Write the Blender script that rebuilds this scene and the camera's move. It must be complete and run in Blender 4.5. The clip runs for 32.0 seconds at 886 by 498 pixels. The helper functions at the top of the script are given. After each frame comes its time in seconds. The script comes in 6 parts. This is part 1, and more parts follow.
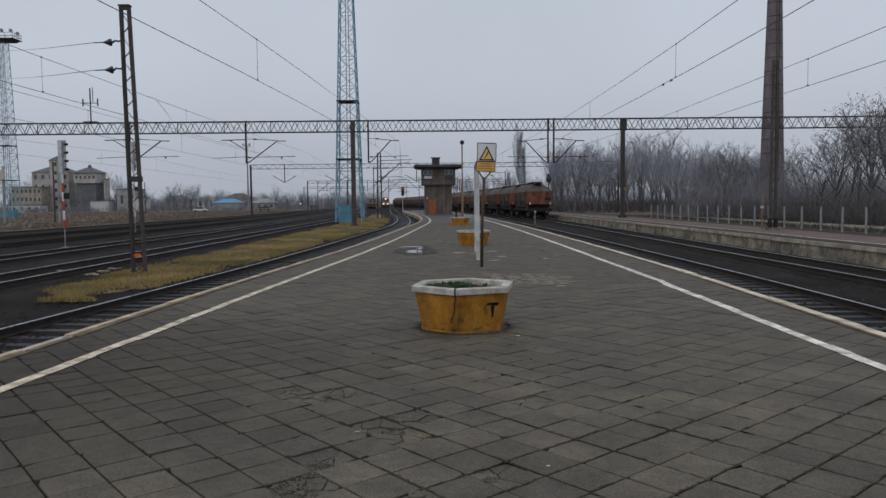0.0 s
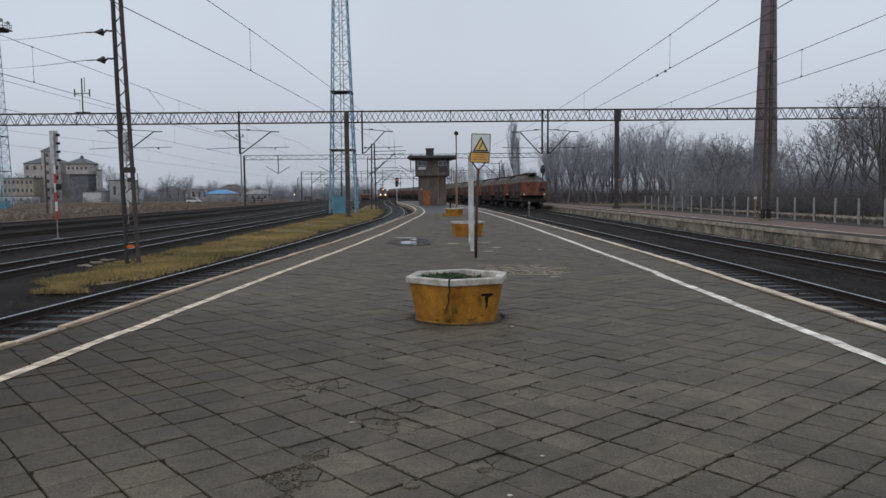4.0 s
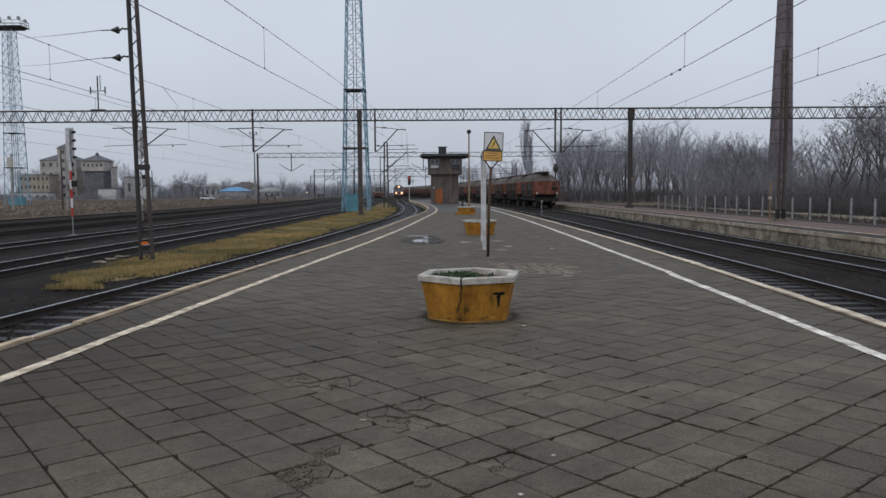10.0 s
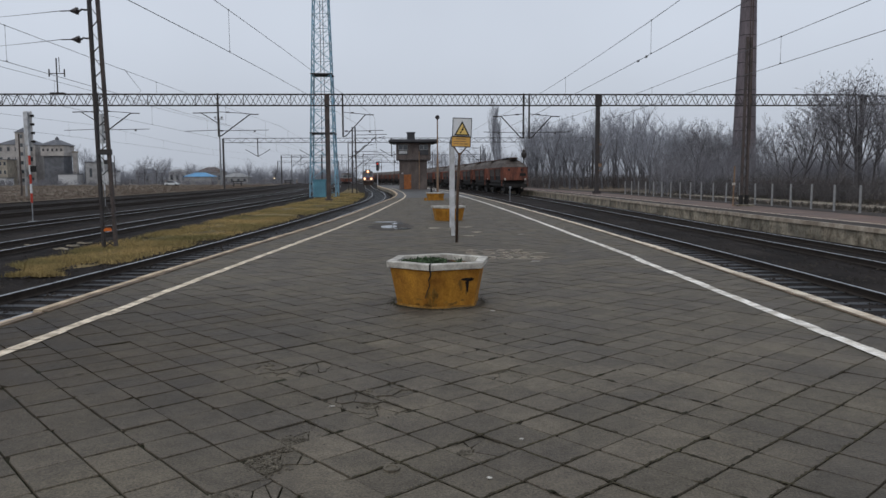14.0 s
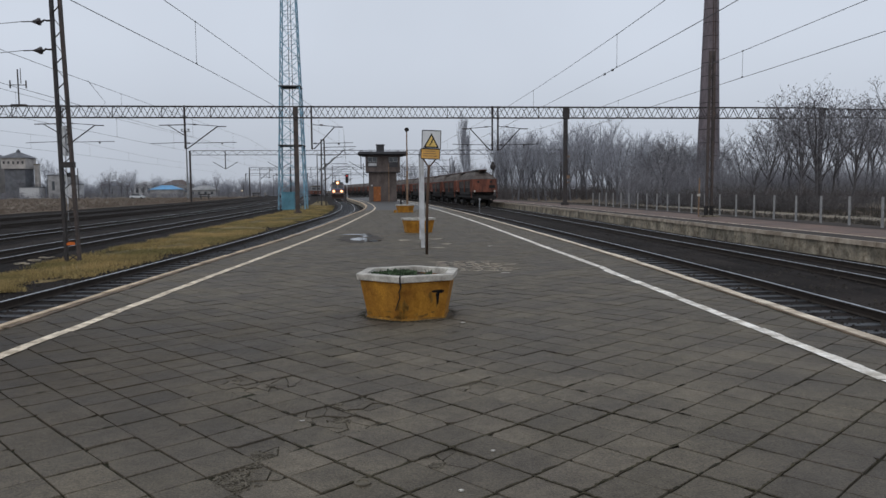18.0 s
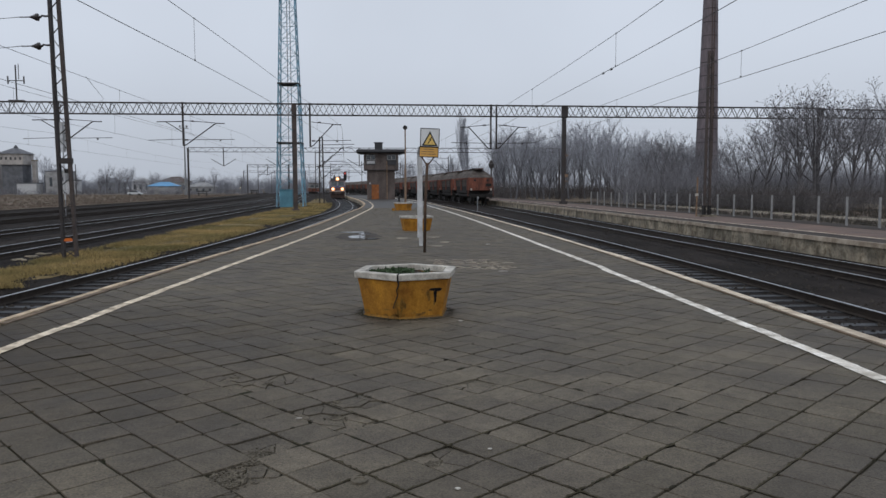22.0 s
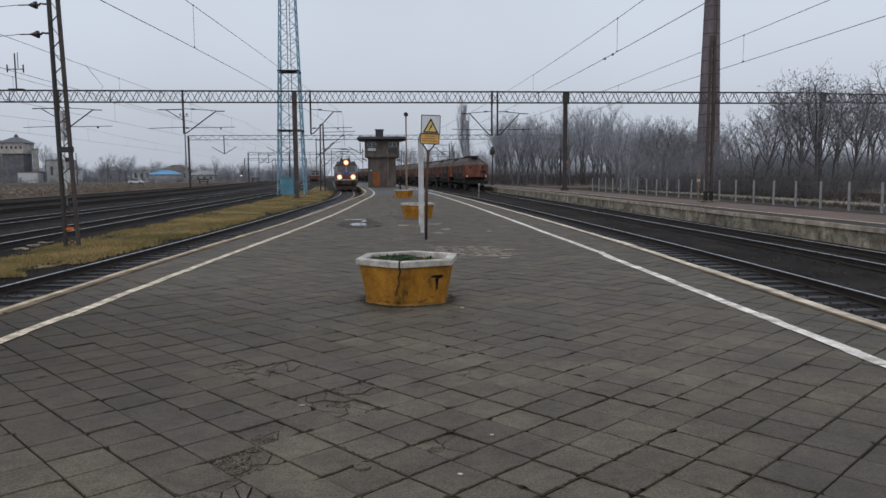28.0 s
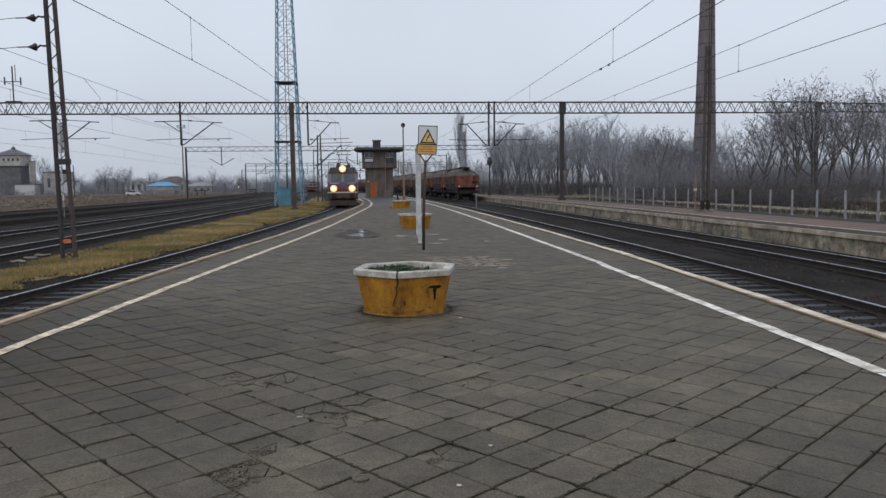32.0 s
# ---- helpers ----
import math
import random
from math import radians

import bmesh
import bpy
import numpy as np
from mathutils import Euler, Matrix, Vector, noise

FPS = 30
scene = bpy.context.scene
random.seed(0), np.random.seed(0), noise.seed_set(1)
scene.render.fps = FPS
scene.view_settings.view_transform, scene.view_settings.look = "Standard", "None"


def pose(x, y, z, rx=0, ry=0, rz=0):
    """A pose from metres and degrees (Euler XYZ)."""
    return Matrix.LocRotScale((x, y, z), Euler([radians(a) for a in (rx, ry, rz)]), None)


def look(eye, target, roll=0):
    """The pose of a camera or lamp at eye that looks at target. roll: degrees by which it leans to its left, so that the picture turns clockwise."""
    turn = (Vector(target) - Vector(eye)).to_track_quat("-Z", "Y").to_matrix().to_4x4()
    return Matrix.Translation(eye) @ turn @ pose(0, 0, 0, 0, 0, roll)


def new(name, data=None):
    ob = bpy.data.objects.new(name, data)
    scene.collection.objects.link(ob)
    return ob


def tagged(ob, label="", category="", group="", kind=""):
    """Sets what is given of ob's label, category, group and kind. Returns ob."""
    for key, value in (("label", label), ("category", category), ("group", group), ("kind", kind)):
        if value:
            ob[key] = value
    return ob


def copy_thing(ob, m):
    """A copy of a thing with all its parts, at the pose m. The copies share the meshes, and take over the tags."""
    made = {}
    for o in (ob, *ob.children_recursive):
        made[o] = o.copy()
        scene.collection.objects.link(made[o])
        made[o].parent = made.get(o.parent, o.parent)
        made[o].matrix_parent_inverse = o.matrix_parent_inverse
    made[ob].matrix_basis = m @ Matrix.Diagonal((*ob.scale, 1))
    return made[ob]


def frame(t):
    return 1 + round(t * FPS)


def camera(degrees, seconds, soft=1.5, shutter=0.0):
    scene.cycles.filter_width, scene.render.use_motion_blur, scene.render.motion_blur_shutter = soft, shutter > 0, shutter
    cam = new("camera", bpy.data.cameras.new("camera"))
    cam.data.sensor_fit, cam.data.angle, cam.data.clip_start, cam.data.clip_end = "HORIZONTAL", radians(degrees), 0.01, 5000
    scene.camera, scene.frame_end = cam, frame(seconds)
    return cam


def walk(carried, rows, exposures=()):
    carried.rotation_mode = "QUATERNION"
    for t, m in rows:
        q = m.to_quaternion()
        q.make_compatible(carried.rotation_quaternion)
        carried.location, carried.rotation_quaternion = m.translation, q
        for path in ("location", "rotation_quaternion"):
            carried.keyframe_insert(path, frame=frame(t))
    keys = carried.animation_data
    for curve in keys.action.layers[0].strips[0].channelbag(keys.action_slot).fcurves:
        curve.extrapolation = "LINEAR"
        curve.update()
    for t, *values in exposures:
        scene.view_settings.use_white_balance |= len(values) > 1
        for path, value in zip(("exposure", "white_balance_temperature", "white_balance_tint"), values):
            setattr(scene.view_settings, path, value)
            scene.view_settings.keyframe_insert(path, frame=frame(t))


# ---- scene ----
# ---- camera and its walk ----
cam = camera(62.19, 32.0)
EYE = (0.0, 0.0, 1.68)
# seconds, tilt, lean, turn
TURNS = [
    (0.0, 86.38, 0.55, -0.49), (0.5, 86.13, 0.45, -0.73), (1.0, 86.33, 0.32, -0.84), (1.5, 86.43, 0.08, -0.78),
    (2.0, 85.98, 0.08, -0.81), (2.5, 86.15, 0.40, -0.81), (3.0, 86.22, 0.51, -0.81), (3.5, 85.86, 0.58, -0.97),
    (5.5, 85.52, 0.23, -0.51), (6.0, 85.34, 0.16, -0.23), (6.5, 85.04, 0.00, -0.18), (7.0, 85.07, -0.25, 0.24),
    (7.5, 85.76, 0.15, -0.04), (8.0, 85.37, 0.05, -0.27), (8.5, 85.45, -0.08, -0.25), (9.0, 84.92, -0.08, -0.02),
    (9.5, 85.60, 0.07, 0.02), (10.0, 85.56, 0.30, 0.02), (10.5, 85.61, 0.54, -0.72), (11.0, 85.56, 0.86, -1.40),
    (11.5, 85.40, 0.61, -1.17), (12.0, 85.15, 0.31, -0.87), (12.5, 84.93, -0.02, -0.71), (13.0, 84.72, -0.11, -0.43),
    (13.5, 84.67, -0.10, -0.89), (14.0, 84.45, 0.23, -2.42), (14.5, 84.80, 0.20, -2.32), (16.5, 85.69, 0.60, -5.02),
    (17.0, 85.38, 0.56, -5.09), (17.5, 85.42, 0.61, -4.78), (18.0, 85.37, 0.40, -4.78), (18.5, 85.44, 0.30, -4.31),
    (19.0, 85.51, 0.35, -4.54), (19.5, 85.13, 0.54, -4.72), (20.0, 85.10, 0.37, -4.98), (20.5, 84.95, 0.40, -4.73),
    (21.0, 84.98, 0.26, -4.78), (21.5, 85.31, 0.06, -5.00), (22.0, 85.23, 0.09, -4.92), (22.5, 84.91, 0.11, -4.88),
    (23.0, 85.13, 0.26, -4.98), (23.5, 84.80, 0.38, -4.98), (24.0, 85.24, 0.32, -4.98), (24.5, 85.41, 0.38, -5.09),
    (25.0, 85.24, 0.47, -5.22), (25.5, 84.91, 0.48, -5.30), (27.5, 84.35, 0.27, -4.93), (28.0, 84.22, 0.37, -4.83),
    (28.5, 83.85, 0.44, -4.91), (29.0, 83.50, 0.46, -4.90), (29.5, 83.75, 0.35, -5.14), (30.0, 84.51, 0.52, -5.14),
    (30.5, 84.70, 0.58, -5.47), (31.0, 85.07, 0.32, -5.44), (31.5, 85.21, 0.33, -5.11), (32.0, 85.02, 0.62, -5.04),
]
walk(cam, [(t, pose(*EYE, rx, ry, rz)) for t, rx, ry, rz in TURNS], exposures=[(0.0, -0.22), (1.0, -0.1), (3.5, -0.02), (7.0, 0.0), (13.0, 0.0), (18.0, 0.02), (27.0, 0.02), (28.0, 0.03), (29.0, 0.1), (30.0, 0.15), (32.0, 0.15)])

# ---- world and sun ----
world = bpy.data.worlds.new("world")
scene.world = world
world.use_nodes = True
wn, wl = world.node_tree.nodes, world.node_tree.links
sky = wn.new("ShaderNodeTexSky")
sky.sky_type, sky.sun_disc = "NISHITA", False
sky.sun_elevation, sky.sun_rotation = radians(18), radians(200)
sky.air_density, sky.dust_density, sky.ozone_density = 1.0, 6.0, 1.0
# an even cloud layer covers most of the sky
veil = wn.new("ShaderNodeMix")
veil.data_type = "RGBA"
veil.inputs["Factor"].default_value = 0.96
veil.inputs["B"].default_value = (6.05, 6.6, 7.55, 1)
wl.new(sky.outputs["Color"], veil.inputs["A"])
# soft mottling of the clouds
clouds, lump = wn.new("ShaderNodeTexNoise"), wn.new("ShaderNodeMapRange")
clouds.inputs["Scale"].default_value, clouds.inputs["Detail"].default_value = 2.2, 4.0
lump.inputs["From Min"].default_value, lump.inputs["From Max"].default_value = 0.3, 0.7
lump.inputs["To Min"].default_value, lump.inputs["To Max"].default_value = 0.95, 1.05
spread = wn.new("ShaderNodeVectorMath")
spread.operation = "SCALE"
wl.new(wn.new("ShaderNodeTexCoord").outputs["Generated"], clouds.inputs["Vector"])
wl.new(clouds.outputs["Fac"], lump.inputs["Value"])
wl.new(veil.outputs["Result"], spread.inputs[0])
# an overcast sky is dimmer towards the horizon
height, rise, both = wn.new("ShaderNodeSeparateXYZ"), wn.new("ShaderNodeMapRange"), wn.new("ShaderNodeMath")
rise.interpolation_type, both.operation = "SMOOTHSTEP", "MULTIPLY"
rise.inputs["From Min"].default_value, rise.inputs["From Max"].default_value = -0.02, 0.2
rise.inputs["To Min"].default_value, rise.inputs["To Max"].default_value = 0.8, 1.02
wl.new(clouds.inputs["Vector"].links[0].from_socket, height.inputs[0])
wl.new(height.outputs["Z"], rise.inputs["Value"])
wl.new(lump.outputs["Result"], both.inputs[0]), wl.new(rise.outputs["Result"], both.inputs[1])
wl.new(both.outputs["Value"], spread.inputs["Scale"])
wl.new(spread.outputs["Vector"], wn["Background"].inputs["Color"])
wn["Background"].inputs["Strength"].default_value = 0.1
sun = new("sun", bpy.data.lights.new("sun", "SUN"))
sun.data.energy, sun.data.angle, sun.data.color = 0.5, radians(40), (1.0, 0.96, 0.9)
sun.matrix_world = look((0, 0, 50), (20, 40, 0))

# ---- materials ----
def mat(name, col, rough=0.85, metal=0.0, var=0.25, big=1.5, fine=40.0, bump=0.15, tint=None, rand=0.0, island=0.0, spec=0.4, emit=0.0, gravel=0.0, wet=0.0, stretch=1.0):
    """A surface with grain at two scales; tint is the colour of its stains, rand and island vary it from piece to piece."""
    m = bpy.data.materials.new(name)
    m.use_nodes = True
    nt = m.node_tree
    N, L = nt.nodes, nt.links
    b = N["Principled BSDF"]
    b.inputs["Metallic"].default_value = metal
    b.inputs["Specular IOR Level"].default_value = spec
    geo = N.new("ShaderNodeNewGeometry")
    tc = N.new("ShaderNodeTexCoord")
    src = geo.outputs["Position"] if gravel < 0 else tc.outputs["Object"]
    if stretch != 1.0:
        # streaks that run down the surface
        sq = N.new("ShaderNodeVectorMath")
        sq.operation = "MULTIPLY"
        sq.inputs[1].default_value = (1, 1, stretch)
        L.new(src, sq.inputs[0])
        src = sq.outputs["Vector"]
    n1, n2 = N.new("ShaderNodeTexNoise"), N.new("ShaderNodeTexNoise")
    for n, s, d in ((n1, big, 5.0), (n2, fine, 3.0)):
        n.inputs["Scale"].default_value, n.inputs["Detail"].default_value = s, d
        L.new(src, n.inputs["Vector"])
    r1 = N.new("ShaderNodeValToRGB")
    r1.color_ramp.elements[0].position, r1.color_ramp.elements[1].position = 0.38, 0.66
    c0 = tint if tint else tuple(c * (1 - var) for c in col)
    r1.color_ramp.elements[0].color, r1.color_ramp.elements[1].color = (*c0, 1), (*(min(1, c * (1 + var * 0.6)) for c in col), 1)
    L.new(n1.outputs["Fac"], r1.inputs["Fac"])
    mr = N.new("ShaderNodeMapRange")
    mr.inputs["From Min"].default_value, mr.inputs["From Max"].default_value = 0.25, 0.75
    mr.inputs["To Min"].default_value, mr.inputs["To Max"].default_value = 1 - var, 1 + var * 0.7
    L.new(n2.outputs["Fac"], mr.inputs["Value"])
    last = mr.outputs["Result"]
    for amount, out in ((rand, "o"), (island, "i")):
        if amount:
            s = N.new("ShaderNodeObjectInfo").outputs["Random"] if out == "o" else geo.outputs["Random Per Island"]
            q = N.new("ShaderNodeMapRange")
            q.inputs["To Min"].default_value, q.inputs["To Max"].default_value = 1 - amount, 1 + amount
            L.new(s, q.inputs["Value"])
            mu = N.new("ShaderNodeMath")
            mu.operation = "MULTIPLY"
            L.new(last, mu.inputs[0]), L.new(q.outputs["Result"], mu.inputs[1])
            last = mu.outputs["Value"]
    mx = N.new("ShaderNodeVectorMath")
    mx.operation = "SCALE"
    L.new(r1.outputs["Color"], mx.inputs[0]), L.new(last, mx.inputs["Scale"])
    L.new(mx.outputs["Vector"], b.inputs["Base Color"])
    rr = N.new("ShaderNodeMapRange")
    rr.inputs["To Min"].default_value, rr.inputs["To Max"].default_value = max(0.03, rough - 0.12 - wet), min(1, rough + 0.1)
    L.new(n1.outputs["Fac"], rr.inputs["Value"])
    L.new(rr.outputs["Result"], b.inputs["Roughness"])
    if bump:
        bp = N.new("ShaderNodeBump")
        bp.inputs["Strength"].default_value, bp.inputs["Distance"].default_value = min(1, bump * 2), 0.02
        L.new(n2.outputs["Fac"], bp.inputs["Height"])
        L.new(bp.outputs["Normal"], b.inputs["Normal"])
    if emit:
        b.inputs["Emission Color"].default_value, b.inputs["Emission Strength"].default_value = (*col, 1), emit
    return m


M = {
    "slab": mat("slab", (0.143, 0.12, 0.087), 0.78, var=0.3, big=0.9, fine=90, bump=0.3, gravel=-1, rand=0.16, island=0.12, wet=0.16, spec=0.3, tint=(0.114, 0.094, 0.07)),
    "bed": mat("bed", (0.034, 0.029, 0.021), 0.95, big=1.2, fine=60, bump=0.3, tint=(0.026, 0.027, 0.014), spec=0.1, gravel=-1),
    "asphalt": mat("asphalt", (0.075, 0.07, 0.065), 0.7, big=0.7, fine=90, bump=0.15, gravel=-1, wet=0.15, spec=0.3),
    "concrete": mat("concrete", (0.42, 0.365, 0.285), 0.85, big=1.3, fine=12, bump=0.25, tint=(0.2, 0.18, 0.145), gravel=-1, var=0.25),
    "coping": mat("coping", (0.64, 0.51, 0.36), 0.8, big=2.5, fine=50, bump=0.15, rand=0.1, gravel=-1, tint=(0.42, 0.32, 0.22), spec=0.2),
    "line": mat("line", (0.86, 0.82, 0.75), 0.85, var=0.22, big=5, fine=45, tint=(0.6, 0.55, 0.47), gravel=-1, rand=0.1, spec=0.12),
    "lineold": mat("lineold", (0.75, 0.65, 0.51), 0.85, var=0.25, big=5, fine=45, tint=(0.55, 0.46, 0.35), gravel=-1, rand=0.1, spec=0.12),
    "soil": mat("soil", (0.03, 0.0248, 0.0222), 0.95, var=0.5, big=0.35, fine=16, bump=0.5, gravel=-1, spec=0.08),
    "ballast": mat("ballast", (0.027, 0.0224, 0.0204), 0.9, var=0.5, big=0.8, fine=22, bump=0.6, gravel=-1, spec=0.1),
    "stone": mat("stone", (0.04, 0.034, 0.029), 0.9, var=0.3, big=4, fine=30, island=0.5, spec=0.2),
    "rail": mat("rail", (0.045, 0.036, 0.03), 0.8, 0.2, big=6, fine=50, gravel=-1, spec=0.2),
    "railtop": mat("railtop", (0.36, 0.37, 0.39), 0.3, 1.0, var=0.1, big=6, fine=50, bump=0.02, gravel=-1),
    "sleeper": mat("sleeper", (0.05, 0.052, 0.056), 0.65, var=0.4, big=4, fine=60, rand=0.4, wet=0.12, spec=0.2),
    "field": mat("field", (0.165, 0.128, 0.1), 0.95, var=0.4, big=0.08, fine=2.5, bump=0.5, gravel=-1, tint=(0.115, 0.095, 0.068), spec=0.1),
    "turf": mat("turf", (0.2, 0.15, 0.075), 0.95, var=0.45, big=0.6, fine=24, bump=0.5, gravel=-1, tint=(0.11, 0.09, 0.046), spec=0.1),
    "blade": mat("blade", (0.38, 0.275, 0.125), 0.9, var=0.3, big=0.3, fine=10, bump=0, gravel=-1, island=0.5, tint=(0.21, 0.18, 0.08), spec=0.1),
    "reed": mat("reed", (0.175, 0.138, 0.112), 0.95, var=0.2, big=0.1, fine=4, bump=0, gravel=-1, island=0.4, spec=0.1),
    "steel": mat("steel", (0.05, 0.048, 0.051), 0.7, 0.25, var=0.35, big=2, fine=25, tint=(0.056, 0.046, 0.042)),
    "rust": mat("rust", (0.1, 0.058, 0.035), 0.85, 0.1, var=0.35, big=2, fine=30, tint=(0.05, 0.035, 0.028)),
    "galv": mat("galv", (0.3, 0.31, 0.32), 0.6, 0.5, big=3, fine=30),
    "bluesteel": mat("bluesteel", (0.22, 0.42, 0.55), 0.6, 0.1, var=0.25, big=1.5, fine=20, tint=(0.2, 0.3, 0.36)),
    "bluebox": mat("bluebox", (0.11, 0.28, 0.36), 0.6, big=1.2, fine=20, var=0.2),
    "wire": mat("wire", (0.12, 0.122, 0.128), 0.7, 0.2, bump=0),
    "insul": mat("insul", (0.045, 0.035, 0.035), 0.35, bump=0),
    "planter": mat("planter", (0.42, 0.21, 0.028), 0.8, var=0.22, big=5, fine=45, bump=0.2, tint=(0.3, 0.14, 0.022), rand=0.05, spec=0.22, stretch=0.7),
    "rim": mat("rim", (0.58, 0.55, 0.49), 0.8, var=0.22, big=7, fine=50, tint=(0.36, 0.33, 0.29)),
    "earth": mat("earth", (0.03, 0.024, 0.018), 0.95, bump=0.5),
    "moss": mat("moss", (0.06, 0.1, 0.045), 0.85, var=0.3, island=0.5, bump=0),
    "white": mat("white", (0.62, 0.63, 0.65), 0.7, var=0.1, big=3, fine=30, tint=(0.42, 0.42, 0.42)),
    "signwhite": mat("signwhite", (0.72, 0.73, 0.74), 0.5, var=0.08, bump=0.02),
    "signyellow": mat("signyellow", (0.76, 0.53, 0.16), 0.5, var=0.15, bump=0.02),
    "black": mat("black", (0.012, 0.012, 0.012), 0.5, bump=0),
    "red": mat("red", (0.5, 0.05, 0.03), 0.5, var=0.15),
    "orange": mat("orange", (0.7, 0.16, 0.02), 0.6, var=0.2),
    "brick": mat("brick", (0.155, 0.128, 0.118), 0.9, var=0.3, big=1.2, fine=14, bump=0.3, stretch=0.4, spec=0.15),
    "doorwood": mat("doorwood", (0.35, 0.12, 0.035), 0.6, big=3, fine=20),
    "roofdark": mat("roofdark", (0.066, 0.066, 0.072), 0.8, big=1, fine=10),
    "glass": mat("glass", (0.06, 0.07, 0.08), 0.1, bump=0, spec=0.8),
    "plaster": mat("plaster", (0.4, 0.36, 0.29), 0.9, big=0.5, fine=4, tint=(0.27, 0.24, 0.2)),
    "greywall": mat("greywall", (0.34, 0.34, 0.34), 0.9, big=0.5, fine=4),
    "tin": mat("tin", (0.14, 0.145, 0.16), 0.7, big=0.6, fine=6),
    # the sheet's blue is paled in its colour to stand for haze
    "bluetarp": mat("bluetarp", (0.13, 0.36, 0.62), 0.5, big=0.3, fine=3),
    "chimney": mat("chimney", (0.18, 0.154, 0.166), 0.9, var=0.25, big=0.7, fine=5, bump=0.4, tint=(0.145, 0.126, 0.136), spec=0.1, stretch=0.2),
    "bark": mat("bark", (0.125, 0.12, 0.125), 0.95, var=0.3, big=2, fine=20, spec=0.1),
    "twig": mat("twig", (0.235, 0.233, 0.252), 0.95, bump=0, island=0.25, spec=0.1),
    "locored": mat("locored", (0.16, 0.06, 0.055), 0.55, var=0.25, big=1.5, fine=12, tint=(0.11, 0.048, 0.045)),
    "locoblue": mat("locoblue", (0.085, 0.085, 0.19), 0.45, var=0.15, bump=0.03),
    "lococream": mat("lococream", (0.55, 0.52, 0.47), 0.45, var=0.15, bump=0.03),
    "under": mat("under", (0.022, 0.02, 0.019), 0.85, var=0.3, big=3, fine=20),
    "wagon": mat("wagon", (0.24, 0.088, 0.058), 0.8, var=0.3, big=1.6, fine=10, tint=(0.105, 0.05, 0.04), rand=0.15, spec=0.15, stretch=0.3),
    "wagongrey": mat("wagongrey", (0.14, 0.122, 0.11), 0.85, var=0.3, big=1.2, fine=8, tint=(0.075, 0.06, 0.052), rand=0.12, stretch=0.4, spec=0.2),
    "headlamp": mat("headlamp", (1.0, 0.74, 0.46), 0.3, var=0.0, bump=0, emit=2.6),
    "redlamp": mat("redlamp", (1.0, 0.05, 0.03), 0.3, var=0.0, bump=0, emit=0.9),
    "redpave": mat("redpave", (0.16, 0.1, 0.075), 0.8, var=0.25, big=0.6, fine=25, bump=0.2, gravel=-1, tint=(0.1, 0.07, 0.058)),
    "car": mat("car", (0.6, 0.62, 0.64), 0.3, var=0.05, bump=0),
    "copinglight": mat("copinglight", (0.74, 0.65, 0.52), 0.8, big=2.5, fine=50, bump=0.15, rand=0.12, gravel=-1, tint=(0.5, 0.41, 0.31), spec=0.2),
    # bark of far trees, the bluish paleness of haze put into its colour
    "hazebark": mat("hazebark", (0.325, 0.333, 0.367), 0.95, var=0.15, big=2, fine=20, spec=0.1, bump=0),
    "jointmoss": mat("jointmoss", (0.066, 0.058, 0.036), 0.95, var=0.5, big=5, fine=60, bump=0.4, gravel=-1, tint=(0.05, 0.042, 0.028), spec=0.1),
    "cluster": mat("cluster", (0.125, 0.118, 0.126), 0.95, bump=0, spec=0.1),
    "wetslab": mat("wetslab", (0.085, 0.074, 0.063), 0.8, var=0.3, big=2, fine=60, bump=0.15, gravel=-1, spec=0.12),
    # orange glow of the rings that imitate a halo round the headlamps
    "reflector": mat("reflector", (1.0, 0.42, 0.17), 0.3, var=0.0, bump=0, emit=1.15),
    "windscreen": mat("windscreen", (0.08, 0.09, 0.1), 0.3, var=0.1, bump=0, spec=0.3),
    "tanpost": mat("tanpost", (0.27, 0.18, 0.12), 0.8, var=0.3, big=2, fine=25, tint=(0.18, 0.115, 0.075)),
    # walls of the far buildings, lightened in colour to stand for haze
    "hazewall": mat("hazewall", (0.45, 0.42, 0.395), 0.9, big=0.4, fine=4, var=0.25),
    "lococab": mat("lococab", (0.27, 0.235, 0.25), 0.6, var=0.2, big=1.5, fine=12),
    "signorange": mat("signorange", (0.72, 0.4, 0.1), 0.5, var=0.2, bump=0.02),
    "grit": mat("grit", (0.125, 0.108, 0.082), 0.9, var=0.3, big=9, fine=60, gravel=-1, island=0.35, spec=0.2),
    "copingbrown": mat("copingbrown", (0.21, 0.15, 0.1), 0.85, big=2.5, fine=50, bump=0.2, rand=0.15, gravel=-1, tint=(0.12, 0.088, 0.06)),
    "mastbrown": mat("mastbrown", (0.095, 0.074, 0.066), 0.85, 0.1, var=0.3, big=1.5, fine=20, tint=(0.066, 0.055, 0.052)),
    "darkweed": mat("darkweed", (0.07, 0.06, 0.048), 0.95, var=0.2, big=0.1, fine=4, bump=0, gravel=-1, island=0.4, spec=0.1),
    "p2dark": mat("p2dark", (0.062, 0.052, 0.046), 0.9, var=0.3, big=0.8, fine=40, bump=0.2, gravel=-1, spec=0.15),
    "locodust": mat("locodust", (0.09, 0.06, 0.05), 0.85, var=0.3, big=2, fine=14),
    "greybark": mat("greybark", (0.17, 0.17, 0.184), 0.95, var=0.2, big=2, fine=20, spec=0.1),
    "scrub": mat("scrub", (0.13, 0.118, 0.116), 0.95, bump=0, island=0.35, spec=0.1),
    "p2edge": mat("p2edge", (0.4, 0.34, 0.27), 0.85, big=2.5, fine=50, bump=0.2, rand=0.1, gravel=-1, tint=(0.26, 0.21, 0.16), spec=0.2),
